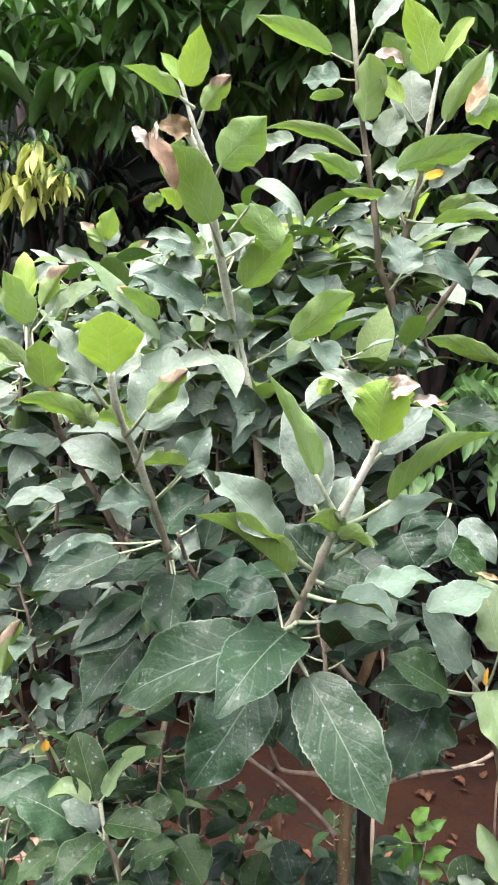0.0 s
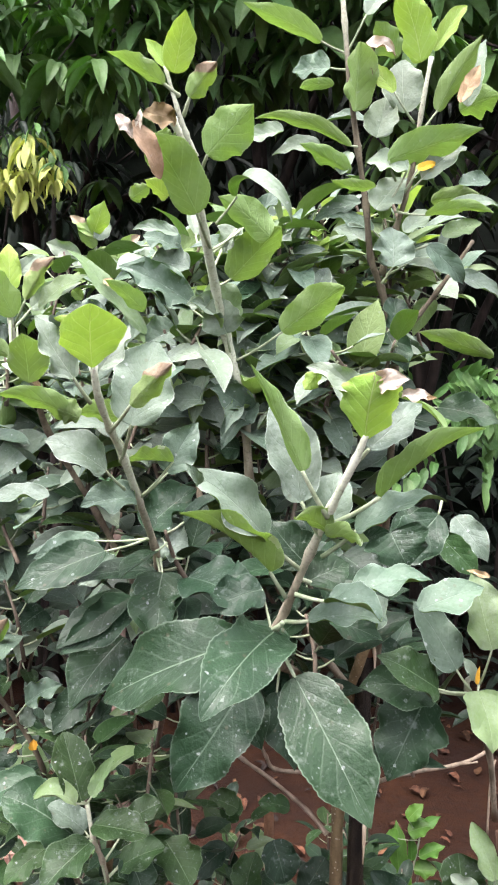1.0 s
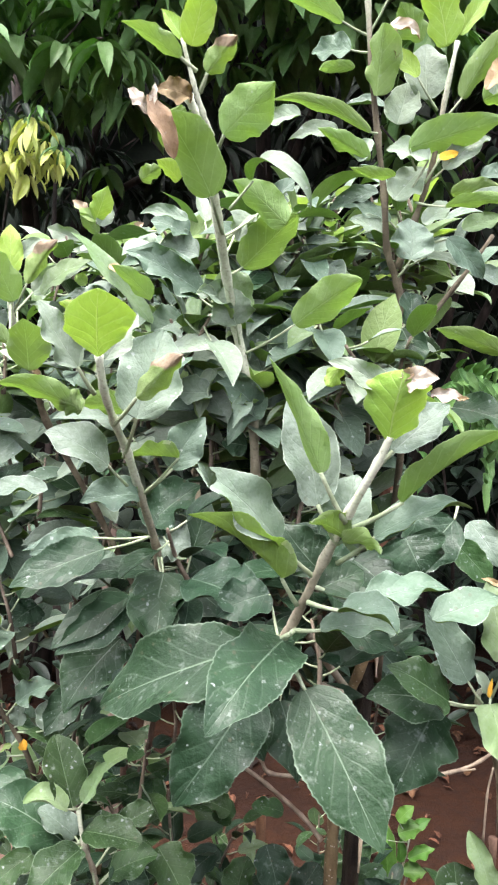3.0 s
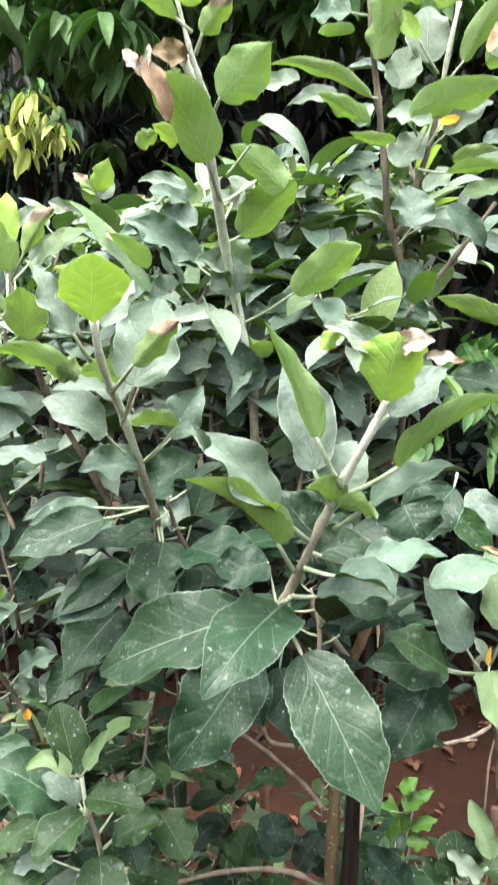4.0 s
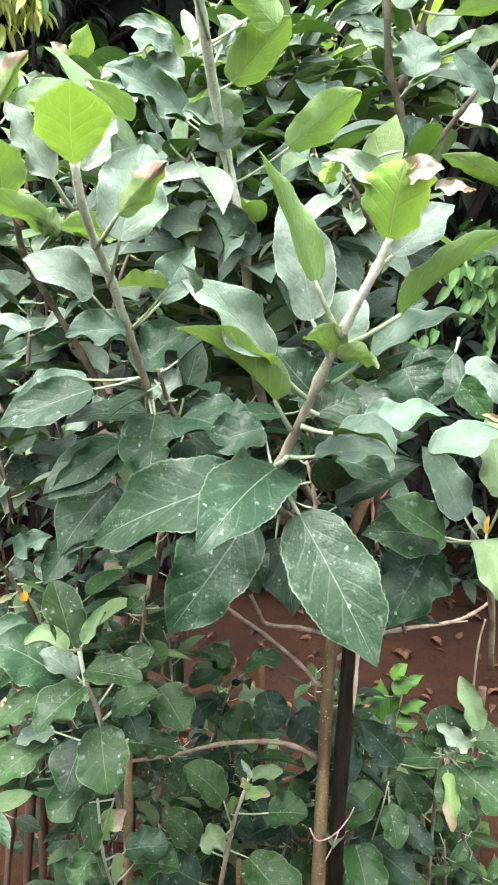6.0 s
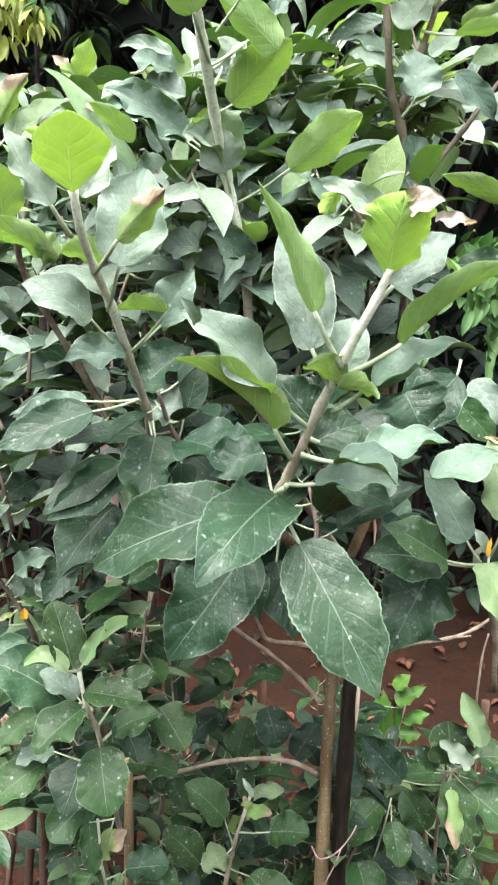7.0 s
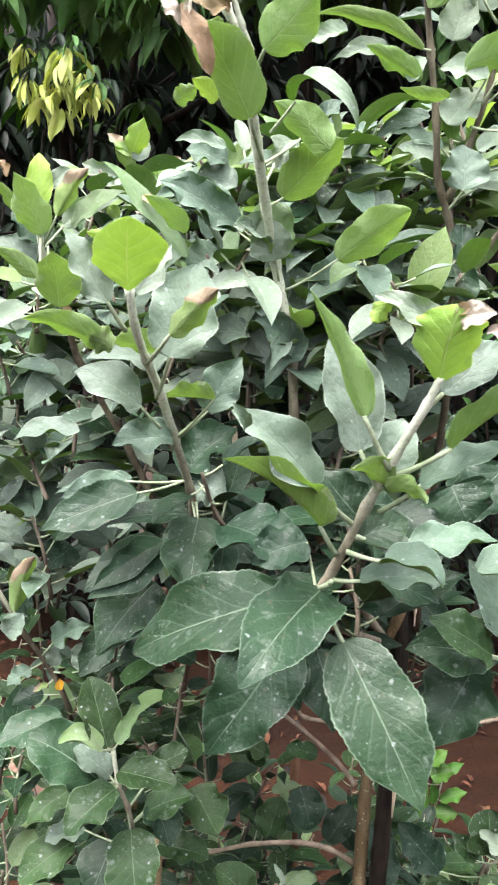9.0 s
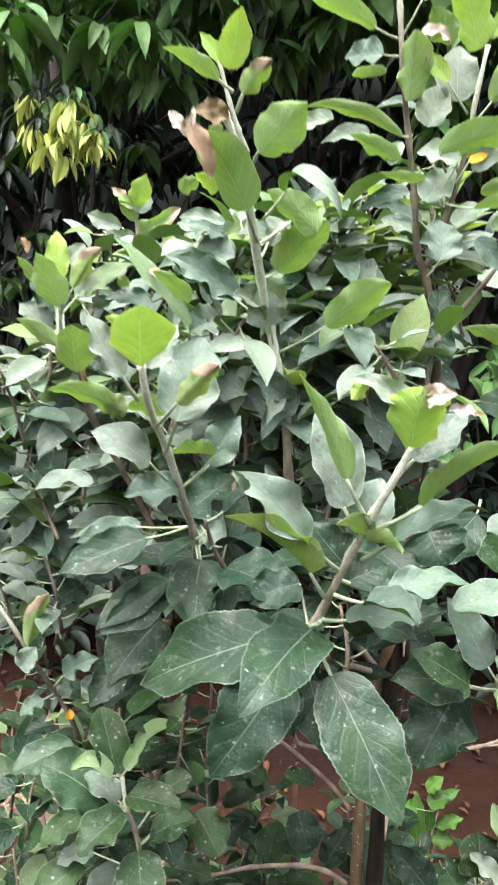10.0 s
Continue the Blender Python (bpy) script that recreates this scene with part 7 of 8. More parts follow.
twig('E', (-0.117, 0.979, 0.9992), (-0.1172, 0.9439, 1.1103), 7, .068, 'mid')
twig('E', (-0.2337, 0.954, 1.2745), (-0.2353, 0.9689, 1.3417), 8, .068, 'mid')
twig('E', (-0.2072, 0.8361, 1.1646), (-0.2057, 0.8606, 1.2266), 6, .068, 'mid')
twig('E', (-0.2358, 0.8412, 1.1259), (-0.2611, 0.8608, 1.1847), 6, .068, 'mid')
twig('E', (-0.2828, 0.9396, 1.1401), (-0.2829, 0.8953, 1.2175), 9, .068, 'mid')
twig('E', (-0.3011, 0.9573, 1.2491), (-0.2585, 0.9061, 1.3326), 8, .068, 'mid')
twig('E', (-0.2951, 1.0063, 1.1026), (-0.2932, 0.9794, 1.1783), 8, .068, 'mid')
twig('E', (-0.1953, 0.9632, 1.0391), (-0.2062, 0.9182, 1.1381), 6, .068, 'mid')
twig('E', (-0.1283, 1.0011, 0.9862), (-0.1378, 0.9767, 1.0979), 9, .068, 'mid')
twig('E', (-0.0802, 0.8354, 1.2068), (-0.0924, 0.8163, 1.2822), 7, .068, 'mid')
twig('E', (-0.3135, 0.865, 1.117), (-0.3196, 0.8673, 1.1828), 6, .068, 'mid')
twig('E', (-0.2938, 0.9125, 1.2166), (-0.3027, 0.8548, 1.3146), 6, .068, 'mid')
twig('E', (-0.1994, 0.9154, 1.2494), (-0.2153, 0.872, 1.3394), 8, .068, 'mid')
twig('E', (-0.1501, 0.8563, 1.1208), (-0.1307, 0.8805, 1.198), 8, .068, 'mid')
twig('A', (0.0323, 0.7729, 1.3268), (0.0189, 0.7836, 1.388), 9, .068, 'mid')
twig('A', (0.1107, 0.8244, 1.1128), (0.0881, 0.7979, 1.1887), 9, .068, 'mid')
twig('A', (-0.0228, 0.7875, 1.233), (-0.0246, 0.7938, 1.2859), 8, .068, 'mid')
twig('A', (0.0393, 0.9091, 1.1767), (0.048, 0.8687, 1.2786), 6, .068, 'mid')
twig('A', (0.037, 0.832, 1.0987), (0.0514, 0.7933, 1.1879), 8, .068, 'mid')
twig('A', (-0.1062, 0.7614, 1.2316), (-0.0841, 0.7828, 1.3006), 8, .068, 'mid')
twig('A', (-0.0044, 0.9249, 1.2392), (-0.0334, 0.8787, 1.303), 7, .068, 'mid')
twig('A', (0.124, 0.8924, 1.1533), (0.1, 0.8987, 1.2411), 8, .068, 'mid')
twig('A', (0.0675, 0.8863, 1.144), (0.0409, 0.9017, 1.2439), 7, .068, 'mid')
twig('A', (-0.0513, 0.8043, 1.3761), (-0.0759, 0.7737, 1.4521), 8, .068, 'mid')
twig('A', (0.0296, 0.8995, 1.1996), (0.0574, 0.9171, 1.268), 9, .068, 'mid')
twig('A', (0.0254, 0.7812, 1.2593), (0.029, 0.808, 1.3255), 6, .068, 'mid')
twig('A', (-0.0658, 0.8568, 1.2826), (-0.0531, 0.8023, 1.3668), 8, .068, 'mid')
twig('A', (-0.027, 0.7501, 1.2277), (-0.0122, 0.7635, 1.3116), 7, .068, 'mid')
twig('A', (-0.0742, 0.821, 1.3798), (-0.0844, 0.8023, 1.4392), 6, .068, 'mid')
twig('A', (0.0951, 0.934, 1.1103), (0.1133, 0.9085, 1.2213), 8, .068, 'mid')
twig('A', (-0.0479, 0.8045, 1.2586), (-0.0179, 0.7686, 1.338), 9, .068, 'mid')
twig('A', (-0.0801, 0.85, 1.3224), (-0.0518, 0.8655, 1.3821), 6, .068, 'mid')
twig('A', (-0.0476, 0.8381, 1.2024), (-0.0572, 0.866, 1.2862), 9, .068, 'mid')
twig('A', (-0.0709, 0.8616, 1.2145), (-0.0469, 0.8705, 1.2965), 8, .068, 'mid')
twig('A', (0.0519, 0.9226, 1.2794), (0.0178, 0.8933, 1.3715), 8, .068, 'mid')
twig('A', (-0.0399, 0.9005, 1.3112), (-0.0413, 0.8529, 1.3793), 7, .068, 'mid')
twig('A', (0.0185, 0.7398, 1.17), (0.0099, 0.7555, 1.2247), 7, .068, 'mid')
twig('A', (0.059, 0.967, 1.432), (0.0277, 0.9122, 1.4836), 7, .068, 'mid')
twig('A', (0.0154, 0.7408, 1.3128), (0.0153, 0.752, 1.3895), 9, .068, 'mid')
twig('A', (0.0398, 0.9509, 1.2497), (0.067, 0.8983, 1.3177), 6, .068, 'mid')
twig('A', (-0.0771, 0.9283, 1.2521), (-0.1021, 0.9192, 1.3162), 6, .068, 'mid')
twig('A', (0.0488, 0.7345, 1.1668), (0.0652, 0.7468, 1.2384), 7, .068, 'mid')
twig('A', (-0.0167, 0.9041, 1.113), (-0.0564, 0.9338, 1.1709), 8, .068, 'mid')
twig('A', (0.0151, 0.7388, 1.2551), (0.0126, 0.7536, 1.3147), 7, .068, 'mid')
twig('A', (-0.0163, 0.8671, 1.2344), (0.0125, 0.8849, 1.3099), 6, .068, 'mid')
twig('A', (0.1214, 0.8706, 1.2599), (0.1049, 0.8479, 1.321), 6, .068, 'mid')
twig('A', (0.0128, 0.7888, 1.3992), (0.0237, 0.7491, 1.4602), 8, .068, 'mid')
twig('A', (0.0982, 0.8268, 1.3466), (0.0963, 0.8161, 1.4323), 9, .068, 'mid')
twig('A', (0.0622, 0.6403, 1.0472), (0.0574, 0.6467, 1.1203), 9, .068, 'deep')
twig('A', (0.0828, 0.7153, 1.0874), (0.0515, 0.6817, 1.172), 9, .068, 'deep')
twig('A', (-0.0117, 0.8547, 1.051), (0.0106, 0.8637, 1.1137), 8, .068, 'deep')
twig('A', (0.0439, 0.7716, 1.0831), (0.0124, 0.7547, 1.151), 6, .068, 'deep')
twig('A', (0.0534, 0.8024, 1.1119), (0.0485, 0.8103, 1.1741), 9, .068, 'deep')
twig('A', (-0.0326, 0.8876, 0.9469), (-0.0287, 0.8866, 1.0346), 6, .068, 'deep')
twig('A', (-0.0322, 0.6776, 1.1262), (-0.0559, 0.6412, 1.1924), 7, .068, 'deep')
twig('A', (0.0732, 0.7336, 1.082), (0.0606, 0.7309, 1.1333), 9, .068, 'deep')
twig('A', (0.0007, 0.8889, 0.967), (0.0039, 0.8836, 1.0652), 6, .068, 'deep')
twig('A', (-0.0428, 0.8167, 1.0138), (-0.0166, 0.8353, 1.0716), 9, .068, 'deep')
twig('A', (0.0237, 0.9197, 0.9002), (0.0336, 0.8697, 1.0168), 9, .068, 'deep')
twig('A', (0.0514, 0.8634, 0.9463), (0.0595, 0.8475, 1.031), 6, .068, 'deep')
twig('R', (0.2059, 0.9694, 1.4247), (0.1689, 0.9435, 1.5028), 9, .05, 'bright')
twig('R', (0.1171, 0.8377, 1.4192), (0.0868, 0.8071, 1.4853), 7, .05, 'bright')
twig('R', (0.1465, 0.8558, 1.3399), (0.1397, 0.8463, 1.427), 6, .05, 'bright')
twig('R', (0.1482, 1.0173, 1.3417), (0.1427, 0.9679, 1.4167), 8, .05, 'bright')
twig('R', (0.0884, 0.883, 1.4142), (0.0775, 0.8306, 1.4915), 9, .05, 'bright')
twig('R', (0.2299, 0.9953, 1.3534), (0.1918, 0.994, 1.4488), 6, .05, 'bright')
twig('R', (0.1744, 0.8791, 1.3881), (0.1577, 0.8509, 1.4447), 7, .05, 'bright')
twig('R', (0.1905, 0.9075, 1.4293), (0.1887, 0.9373, 1.4973), 7, .05, 'bright')
twig('R', (0.2075, 0.9581, 1.4733), (0.1798, 0.9634, 1.5568), 6, .05, 'bright')
twig('R', (0.1685, 0.8848, 1.4694), (0.1475, 0.8722, 1.5285), 6, .05, 'mid')
twig('R', (0.1582, 0.8764, 1.4381), (0.1334, 0.8893, 1.5143), 6, .05, 'mid')
twig('R', (0.1318, 0.9409, 1.4379), (0.1303, 0.9031, 1.4927), 8, .05, 'mid')
twig('R', (0.1639, 1.0314, 1.3877), (0.1693, 0.9733, 1.4463), 6, .05, 'mid')
twig('R', (0.1715, 0.8962, 1.4079), (0.1839, 0.8914, 1.4814), 6, .05, 'mid')
twig('R', (0.202, 1.045, 1.374), (0.22, 0.9934, 1.4397), 9, .05, 'mid')
twig('R', (0.2138, 0.9967, 1.4307), (0.1817, 1.0138, 1.501), 7, .05, 'mid')
twig('R', (0.1853, 1.0903, 1.4072), (0.174, 1.0351, 1.4867), 9, .05, 'mid')
twig('R', (0.0495, 0.8748, 1.2467), (0.0793, 0.854, 1.3199), 8, .068, 'mid')
twig('R', (0.1349, 0.8778, 1.2452), (0.1228, 0.8238, 1.3093), 7, .068, 'mid')
twig('R', (0.137, 0.8958, 1.2822), (0.125, 0.9088, 1.3659), 6, .068, 'mid')
twig('R', (0.0754, 0.8397, 1.3402), (0.1028, 0.8612, 1.4138), 6, .068, 'mid')
twig('R', (0.0742, 0.9761, 1.1848), (0.0931, 0.9538, 1.288), 8, .068, 'mid')
twig('R', (0.0963, 0.8566, 1.2946), (0.0978, 0.8204, 1.3769), 8, .068, 'mid')
twig('R', (0.1752, 1.0252, 1.2246), (0.1628, 0.9699, 1.3039), 7, .068, 'mid')
twig('R', (0.102, 0.8598, 1.348), (0.0824, 0.8422, 1.4171), 7, .068, 'mid')
twig('R', (0.1199, 0.9184, 1.1982), (0.1211, 0.9156, 1.291), 6, .068, 'mid')
twig('R', (0.1097, 0.8894, 1.2636), (0.1275, 0.852, 1.346), 9, .068, 'mid')
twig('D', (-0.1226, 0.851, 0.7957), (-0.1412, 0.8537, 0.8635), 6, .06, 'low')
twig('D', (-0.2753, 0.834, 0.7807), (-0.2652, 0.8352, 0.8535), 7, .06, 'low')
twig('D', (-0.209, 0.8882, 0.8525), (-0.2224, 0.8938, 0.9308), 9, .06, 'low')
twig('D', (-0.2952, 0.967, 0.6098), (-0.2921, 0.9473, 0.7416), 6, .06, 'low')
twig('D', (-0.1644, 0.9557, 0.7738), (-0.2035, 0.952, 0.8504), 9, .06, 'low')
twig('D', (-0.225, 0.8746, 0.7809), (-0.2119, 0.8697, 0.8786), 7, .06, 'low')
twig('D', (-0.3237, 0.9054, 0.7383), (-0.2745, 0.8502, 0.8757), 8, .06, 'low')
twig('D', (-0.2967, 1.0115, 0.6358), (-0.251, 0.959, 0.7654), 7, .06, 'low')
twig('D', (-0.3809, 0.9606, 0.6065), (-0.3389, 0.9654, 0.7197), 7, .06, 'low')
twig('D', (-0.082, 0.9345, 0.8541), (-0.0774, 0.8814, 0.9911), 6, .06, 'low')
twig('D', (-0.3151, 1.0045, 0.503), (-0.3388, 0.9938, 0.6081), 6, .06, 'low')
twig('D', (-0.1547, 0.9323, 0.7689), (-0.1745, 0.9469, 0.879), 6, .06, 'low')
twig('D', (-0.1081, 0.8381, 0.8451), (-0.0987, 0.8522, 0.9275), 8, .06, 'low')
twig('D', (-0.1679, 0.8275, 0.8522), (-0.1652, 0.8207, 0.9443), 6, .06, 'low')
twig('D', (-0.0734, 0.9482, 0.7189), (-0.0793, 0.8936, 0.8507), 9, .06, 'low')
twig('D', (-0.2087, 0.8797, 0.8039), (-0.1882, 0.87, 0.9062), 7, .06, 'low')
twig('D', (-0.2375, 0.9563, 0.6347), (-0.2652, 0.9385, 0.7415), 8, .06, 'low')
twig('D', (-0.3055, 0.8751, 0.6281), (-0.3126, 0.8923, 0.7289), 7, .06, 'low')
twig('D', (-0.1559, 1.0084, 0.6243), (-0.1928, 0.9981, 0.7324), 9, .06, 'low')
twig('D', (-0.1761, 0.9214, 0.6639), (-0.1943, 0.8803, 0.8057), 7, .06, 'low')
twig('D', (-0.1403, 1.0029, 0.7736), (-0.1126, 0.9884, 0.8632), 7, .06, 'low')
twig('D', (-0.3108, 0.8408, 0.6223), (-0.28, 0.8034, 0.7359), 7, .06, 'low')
twig('E', (-0.599, 1.2899, 1.038), (-0.555, 1.2872, 1.1538), 8, .068, 'mid')
twig('E', (-0.4456, 1.5007, 1.1427), (-0.4533, 1.4682, 1.2836), 7, .068, 'mid')
twig('E', (-0.5023, 1.2827, 1.0067), (-0.5292, 1.2636, 1.1097), 8, .068, 'mid')
twig('E', (-0.4082, 1.3697, 0.9361), (-0.4494, 1.3841, 1.0436), 9, .068, 'mid')
twig('E', (-0.5721, 1.3604, 1.0211), (-0.526, 1.3187, 1.1851), 8, .068, 'mid')
twig('E', (-0.6047, 1.5042, 0.8899), (-0.604, 1.46, 1.077), 6, .068, 'mid')
twig('E', (-0.567, 1.2554, 1.0211), (-0.5377, 1.2197, 1.1612), 7, .068, 'mid')
twig('E', (-0.3363, 1.2852, 1.0138), (-0.3628, 1.3125, 1.1216), 7, .068, 'mid')
twig('E', (-0.3444, 1.1451, 0.9377), (-0.3259, 1.1708, 1.0677), 8, .068, 'mid')
twig('E', (-0.4421, 1.2876, 1.1354), (-0.4662, 1.2893, 1.2319), 8, .068, 'mid')
twig('E', (-0.4671, 1.4212, 0.8712), (-0.3918, 1.3619, 0.9914), 8, .068, 'mid')
twig('E', (-0.2599, 1.2198, 0.9367), (-0.2858, 1.2444, 1.0596), 9, .068, 'mid')
twig('E', (-0.3018, 1.3123, 1.1747), (-0.2895, 1.2661, 1.2998), 9, .068, 'mid')
twig('E', (-0.4168, 1.207, 1.2124), (-0.4217, 1.185, 1.3045), 8, .068, 'mid')
twig('E', (-0.2906, 1.0062, 0.944), (-0.2672, 0.9592, 1.0578), 6, .06, 'low')
twig('E', (-0.2225, 1.0151, 0.8252), (-0.1966, 1.005, 0.9455), 7, .06, 'low')
twig('E', (-0.2286, 1.2208, 0.7377), (-0.2383, 1.1852, 0.889), 7, .06, 'low')
twig('E', (-0.399, 1.322, 0.7808), (-0.3906, 1.2846, 0.958), 7, .06, 'low')
twig('E', (-0.4734, 1.2425, 0.8242), (-0.4286, 1.202, 0.9496), 6, .06, 'low')
twig('E', (-0.3947, 1.3, 0.6173), (-0.3748, 1.2422, 0.8061), 7, .06, 'low')
twig('E', (-0.4294, 1.2023, 0.797), (-0.4353, 1.1513, 0.9342), 8, .06, 'low')
twig('E', (-0.2044, 1.0289, 0.809), (-0.2271, 1.0091, 0.906), 9, .06, 'low')
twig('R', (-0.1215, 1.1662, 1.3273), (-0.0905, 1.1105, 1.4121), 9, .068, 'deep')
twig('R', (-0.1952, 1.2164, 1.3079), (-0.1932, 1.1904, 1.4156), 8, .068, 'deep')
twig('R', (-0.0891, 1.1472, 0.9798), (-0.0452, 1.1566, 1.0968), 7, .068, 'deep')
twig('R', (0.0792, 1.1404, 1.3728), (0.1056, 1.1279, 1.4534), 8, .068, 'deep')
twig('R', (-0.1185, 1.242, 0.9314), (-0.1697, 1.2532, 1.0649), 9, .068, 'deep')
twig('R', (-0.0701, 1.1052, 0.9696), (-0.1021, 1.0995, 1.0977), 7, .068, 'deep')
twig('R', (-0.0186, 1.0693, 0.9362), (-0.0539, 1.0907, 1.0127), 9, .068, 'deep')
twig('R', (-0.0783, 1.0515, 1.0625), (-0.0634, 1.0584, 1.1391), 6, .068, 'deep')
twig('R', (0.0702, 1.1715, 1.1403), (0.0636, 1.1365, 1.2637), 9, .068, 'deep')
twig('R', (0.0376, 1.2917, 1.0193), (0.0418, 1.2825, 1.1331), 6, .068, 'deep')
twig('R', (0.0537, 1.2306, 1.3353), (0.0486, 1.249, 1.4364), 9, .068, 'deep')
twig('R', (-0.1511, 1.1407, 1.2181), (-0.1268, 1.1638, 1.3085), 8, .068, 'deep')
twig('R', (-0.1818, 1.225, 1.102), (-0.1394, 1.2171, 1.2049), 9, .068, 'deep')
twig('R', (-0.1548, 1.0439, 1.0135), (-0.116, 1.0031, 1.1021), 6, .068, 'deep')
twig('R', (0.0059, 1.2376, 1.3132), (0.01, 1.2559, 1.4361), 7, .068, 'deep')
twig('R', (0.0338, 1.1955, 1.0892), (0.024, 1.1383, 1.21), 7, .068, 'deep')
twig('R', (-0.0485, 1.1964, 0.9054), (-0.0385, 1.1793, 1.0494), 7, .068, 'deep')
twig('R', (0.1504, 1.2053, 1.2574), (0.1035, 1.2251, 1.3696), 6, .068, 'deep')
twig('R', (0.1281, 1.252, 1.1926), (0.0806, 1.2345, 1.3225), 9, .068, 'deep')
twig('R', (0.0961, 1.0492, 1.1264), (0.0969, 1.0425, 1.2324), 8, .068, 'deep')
twig('B', (-0.206, 1.0259, 1.4028), (-0.2123, 0.9932, 1.4824), 7, .05, 'mid')
twig('B', (-0.2476, 1.0458, 1.3715), (-0.2168, 1.008, 1.4716), 6, .05, 'mid')
twig('B', (-0.2167, 1.062, 1.2934), (-0.1755, 1.0491, 1.3796), 9, .05, 'mid')
twig('B', (-0.1604, 0.8928, 1.3314), (-0.1815, 0.9088, 1.408), 8, .05, 'mid')
twig('B', (-0.0599, 1.0464, 1.3236), (-0.0922, 0.9953, 1.4292), 9, .05, 'mid')
twig('B', (-0.1174, 0.9711, 1.3062), (-0.1391, 0.9866, 1.3896), 7, .05, 'mid')
twig('B', (-0.1666, 0.9424, 1.3385), (-0.2004, 0.9395, 1.4281), 9, .05, 'mid')
twig('B', (-0.0867, 1.0391, 1.3443), (-0.0728, 1.0001, 1.4264), 7, .05, 'mid')
twig('B', (-0.1082, 1.0195, 1.3351), (-0.1006, 1.0368, 1.4178), 6, .05, 'mid')
twig('B', (-0.0466, 0.9367, 1.354), (-0.0685, 0.9025, 1.4132), 8, .05, 'mid')
twig('B', (-0.2151, 0.8996, 1.3362), (-0.1968, 0.8904, 1.4146), 9, .05, 'mid')
twig('B', (-0.0809, 0.9429, 1.4013), (-0.0534, 0.8842, 1.4625), 7, .05, 'mid')
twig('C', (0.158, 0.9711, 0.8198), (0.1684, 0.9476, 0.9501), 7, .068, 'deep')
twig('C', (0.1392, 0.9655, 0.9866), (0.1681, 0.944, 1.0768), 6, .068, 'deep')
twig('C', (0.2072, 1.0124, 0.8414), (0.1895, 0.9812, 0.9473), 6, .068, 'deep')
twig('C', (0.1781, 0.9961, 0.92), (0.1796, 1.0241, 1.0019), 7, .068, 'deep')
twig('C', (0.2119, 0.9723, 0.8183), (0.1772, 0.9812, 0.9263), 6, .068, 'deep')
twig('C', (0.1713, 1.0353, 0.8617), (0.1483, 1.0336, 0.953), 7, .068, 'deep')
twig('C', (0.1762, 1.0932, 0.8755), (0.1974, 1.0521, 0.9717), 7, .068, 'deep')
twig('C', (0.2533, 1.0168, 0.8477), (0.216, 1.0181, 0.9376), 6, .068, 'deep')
twig('G', (0.0194, 1.1468, 0.202), (0.03, 1.1072, 0.3525), 6, .055, 'low')
twig('G', (-0.0384, 1.1488, 0.3532), (-0.0032, 1.1269, 0.4854), 9, .055, 'low')
twig('G', (0.0608, 1.0749, 0.3005), (0.0686, 1.0473, 0.4509), 9, .055, 'low')
twig('G', (-0.0811, 1.1898, 0.2566), (-0.0417, 1.1419, 0.412), 9, .055, 'low')
twig('G', (-0.0177, 1.1411, 0.2712), (-0.0119, 1.1321, 0.416), 7, .055, 'low')
twig('G', (-0.0448, 1.1181, 0.4582), (-0.077, 1.1014, 0.579), 7, .055, 'low')
twig('G', (-0.0618, 1.0853, 0.1615), (-0.1024, 1.0558, 0.3319), 8, .055, 'low')
twig('G', (0.0282, 1.0692, 0.447), (0.0199, 1.0386, 0.5642), 7, .055, 'low')
twig('G', (0.0247, 1.1546, 0.2792), (0.0073, 1.1111, 0.4597), 7, .055, 'low')
twig('G', (-0.0163, 1.0002, 0.5519), (-0.0243, 1.0195, 0.6349), 9, .055, 'low')
twig('G', (-0.0624, 1.02, 0.3817), (-0.1063, 1.031, 0.4723), 9, .055, 'low')
twig('G', (-0.0439, 1.0729, 0.3849), (-0.0481, 1.0795, 0.5378), 6, .055, 'low')
twig('H', (0.2277, 1.1239, 0.1754), (0.2211, 1.1495, 0.3063), 8, .055, 'low')
twig('H', (0.3762, 1.2362, 0.1227), (0.3627, 1.1856, 0.2965), 8, .055, 'low')
twig('H', (0.2575, 1.1119, 0.3236), (0.2798, 1.1059, 0.472), 7, .055, 'low')
twig('H', (0.3678, 1.2359, 0.2159), (0.291, 1.1863, 0.3816), 7, .055, 'low')
twig('H', (0.3548, 1.2484, 0.2912), (0.3211, 1.266, 0.3963), 7, .055, 'low')
twig('H', (0.2778, 1.2084, 0.2763), (0.3076, 1.1874, 0.4358), 8, .055, 'low')
twig('H', (0.3258, 1.1182, 0.2567), (0.3098, 1.0884, 0.4248), 8, .055, 'low')
twig('H', (0.3065, 1.2981, -0.0942), (0.247, 1.2617, 0.1529), 7, .055, 'low')
twig('H', (0.3558, 1.1533, 0.4269), (0.3016, 1.0947, 0.5901), 8, .055, 'low')
twig('H', (0.3566, 1.2697, 0.0896), (0.3273, 1.2109, 0.3228), 8, .055, 'low')
twig('H', (0.3756, 1.2599, 0.136), (0.3675, 1.2847, 0.2946), 7, .055, 'low')
twig('H', (0.3232, 1.3204, 0.1692), (0.3616, 1.2646, 0.3723), 7, .055, 'low')
twig('H', (0.2192, 1.1403, 0.1994), (0.2451, 1.1015, 0.3979), 6, .055, 'low')
twig('H', (0.1862, 1.2999, 0.046), (0.2064, 1.2639, 0.2151), 8, .055, 'low')
twig('D', (-0.2099, 0.9626, 0.3819), (-0.2151, 0.915, 0.5157), 9, .055, 'low')
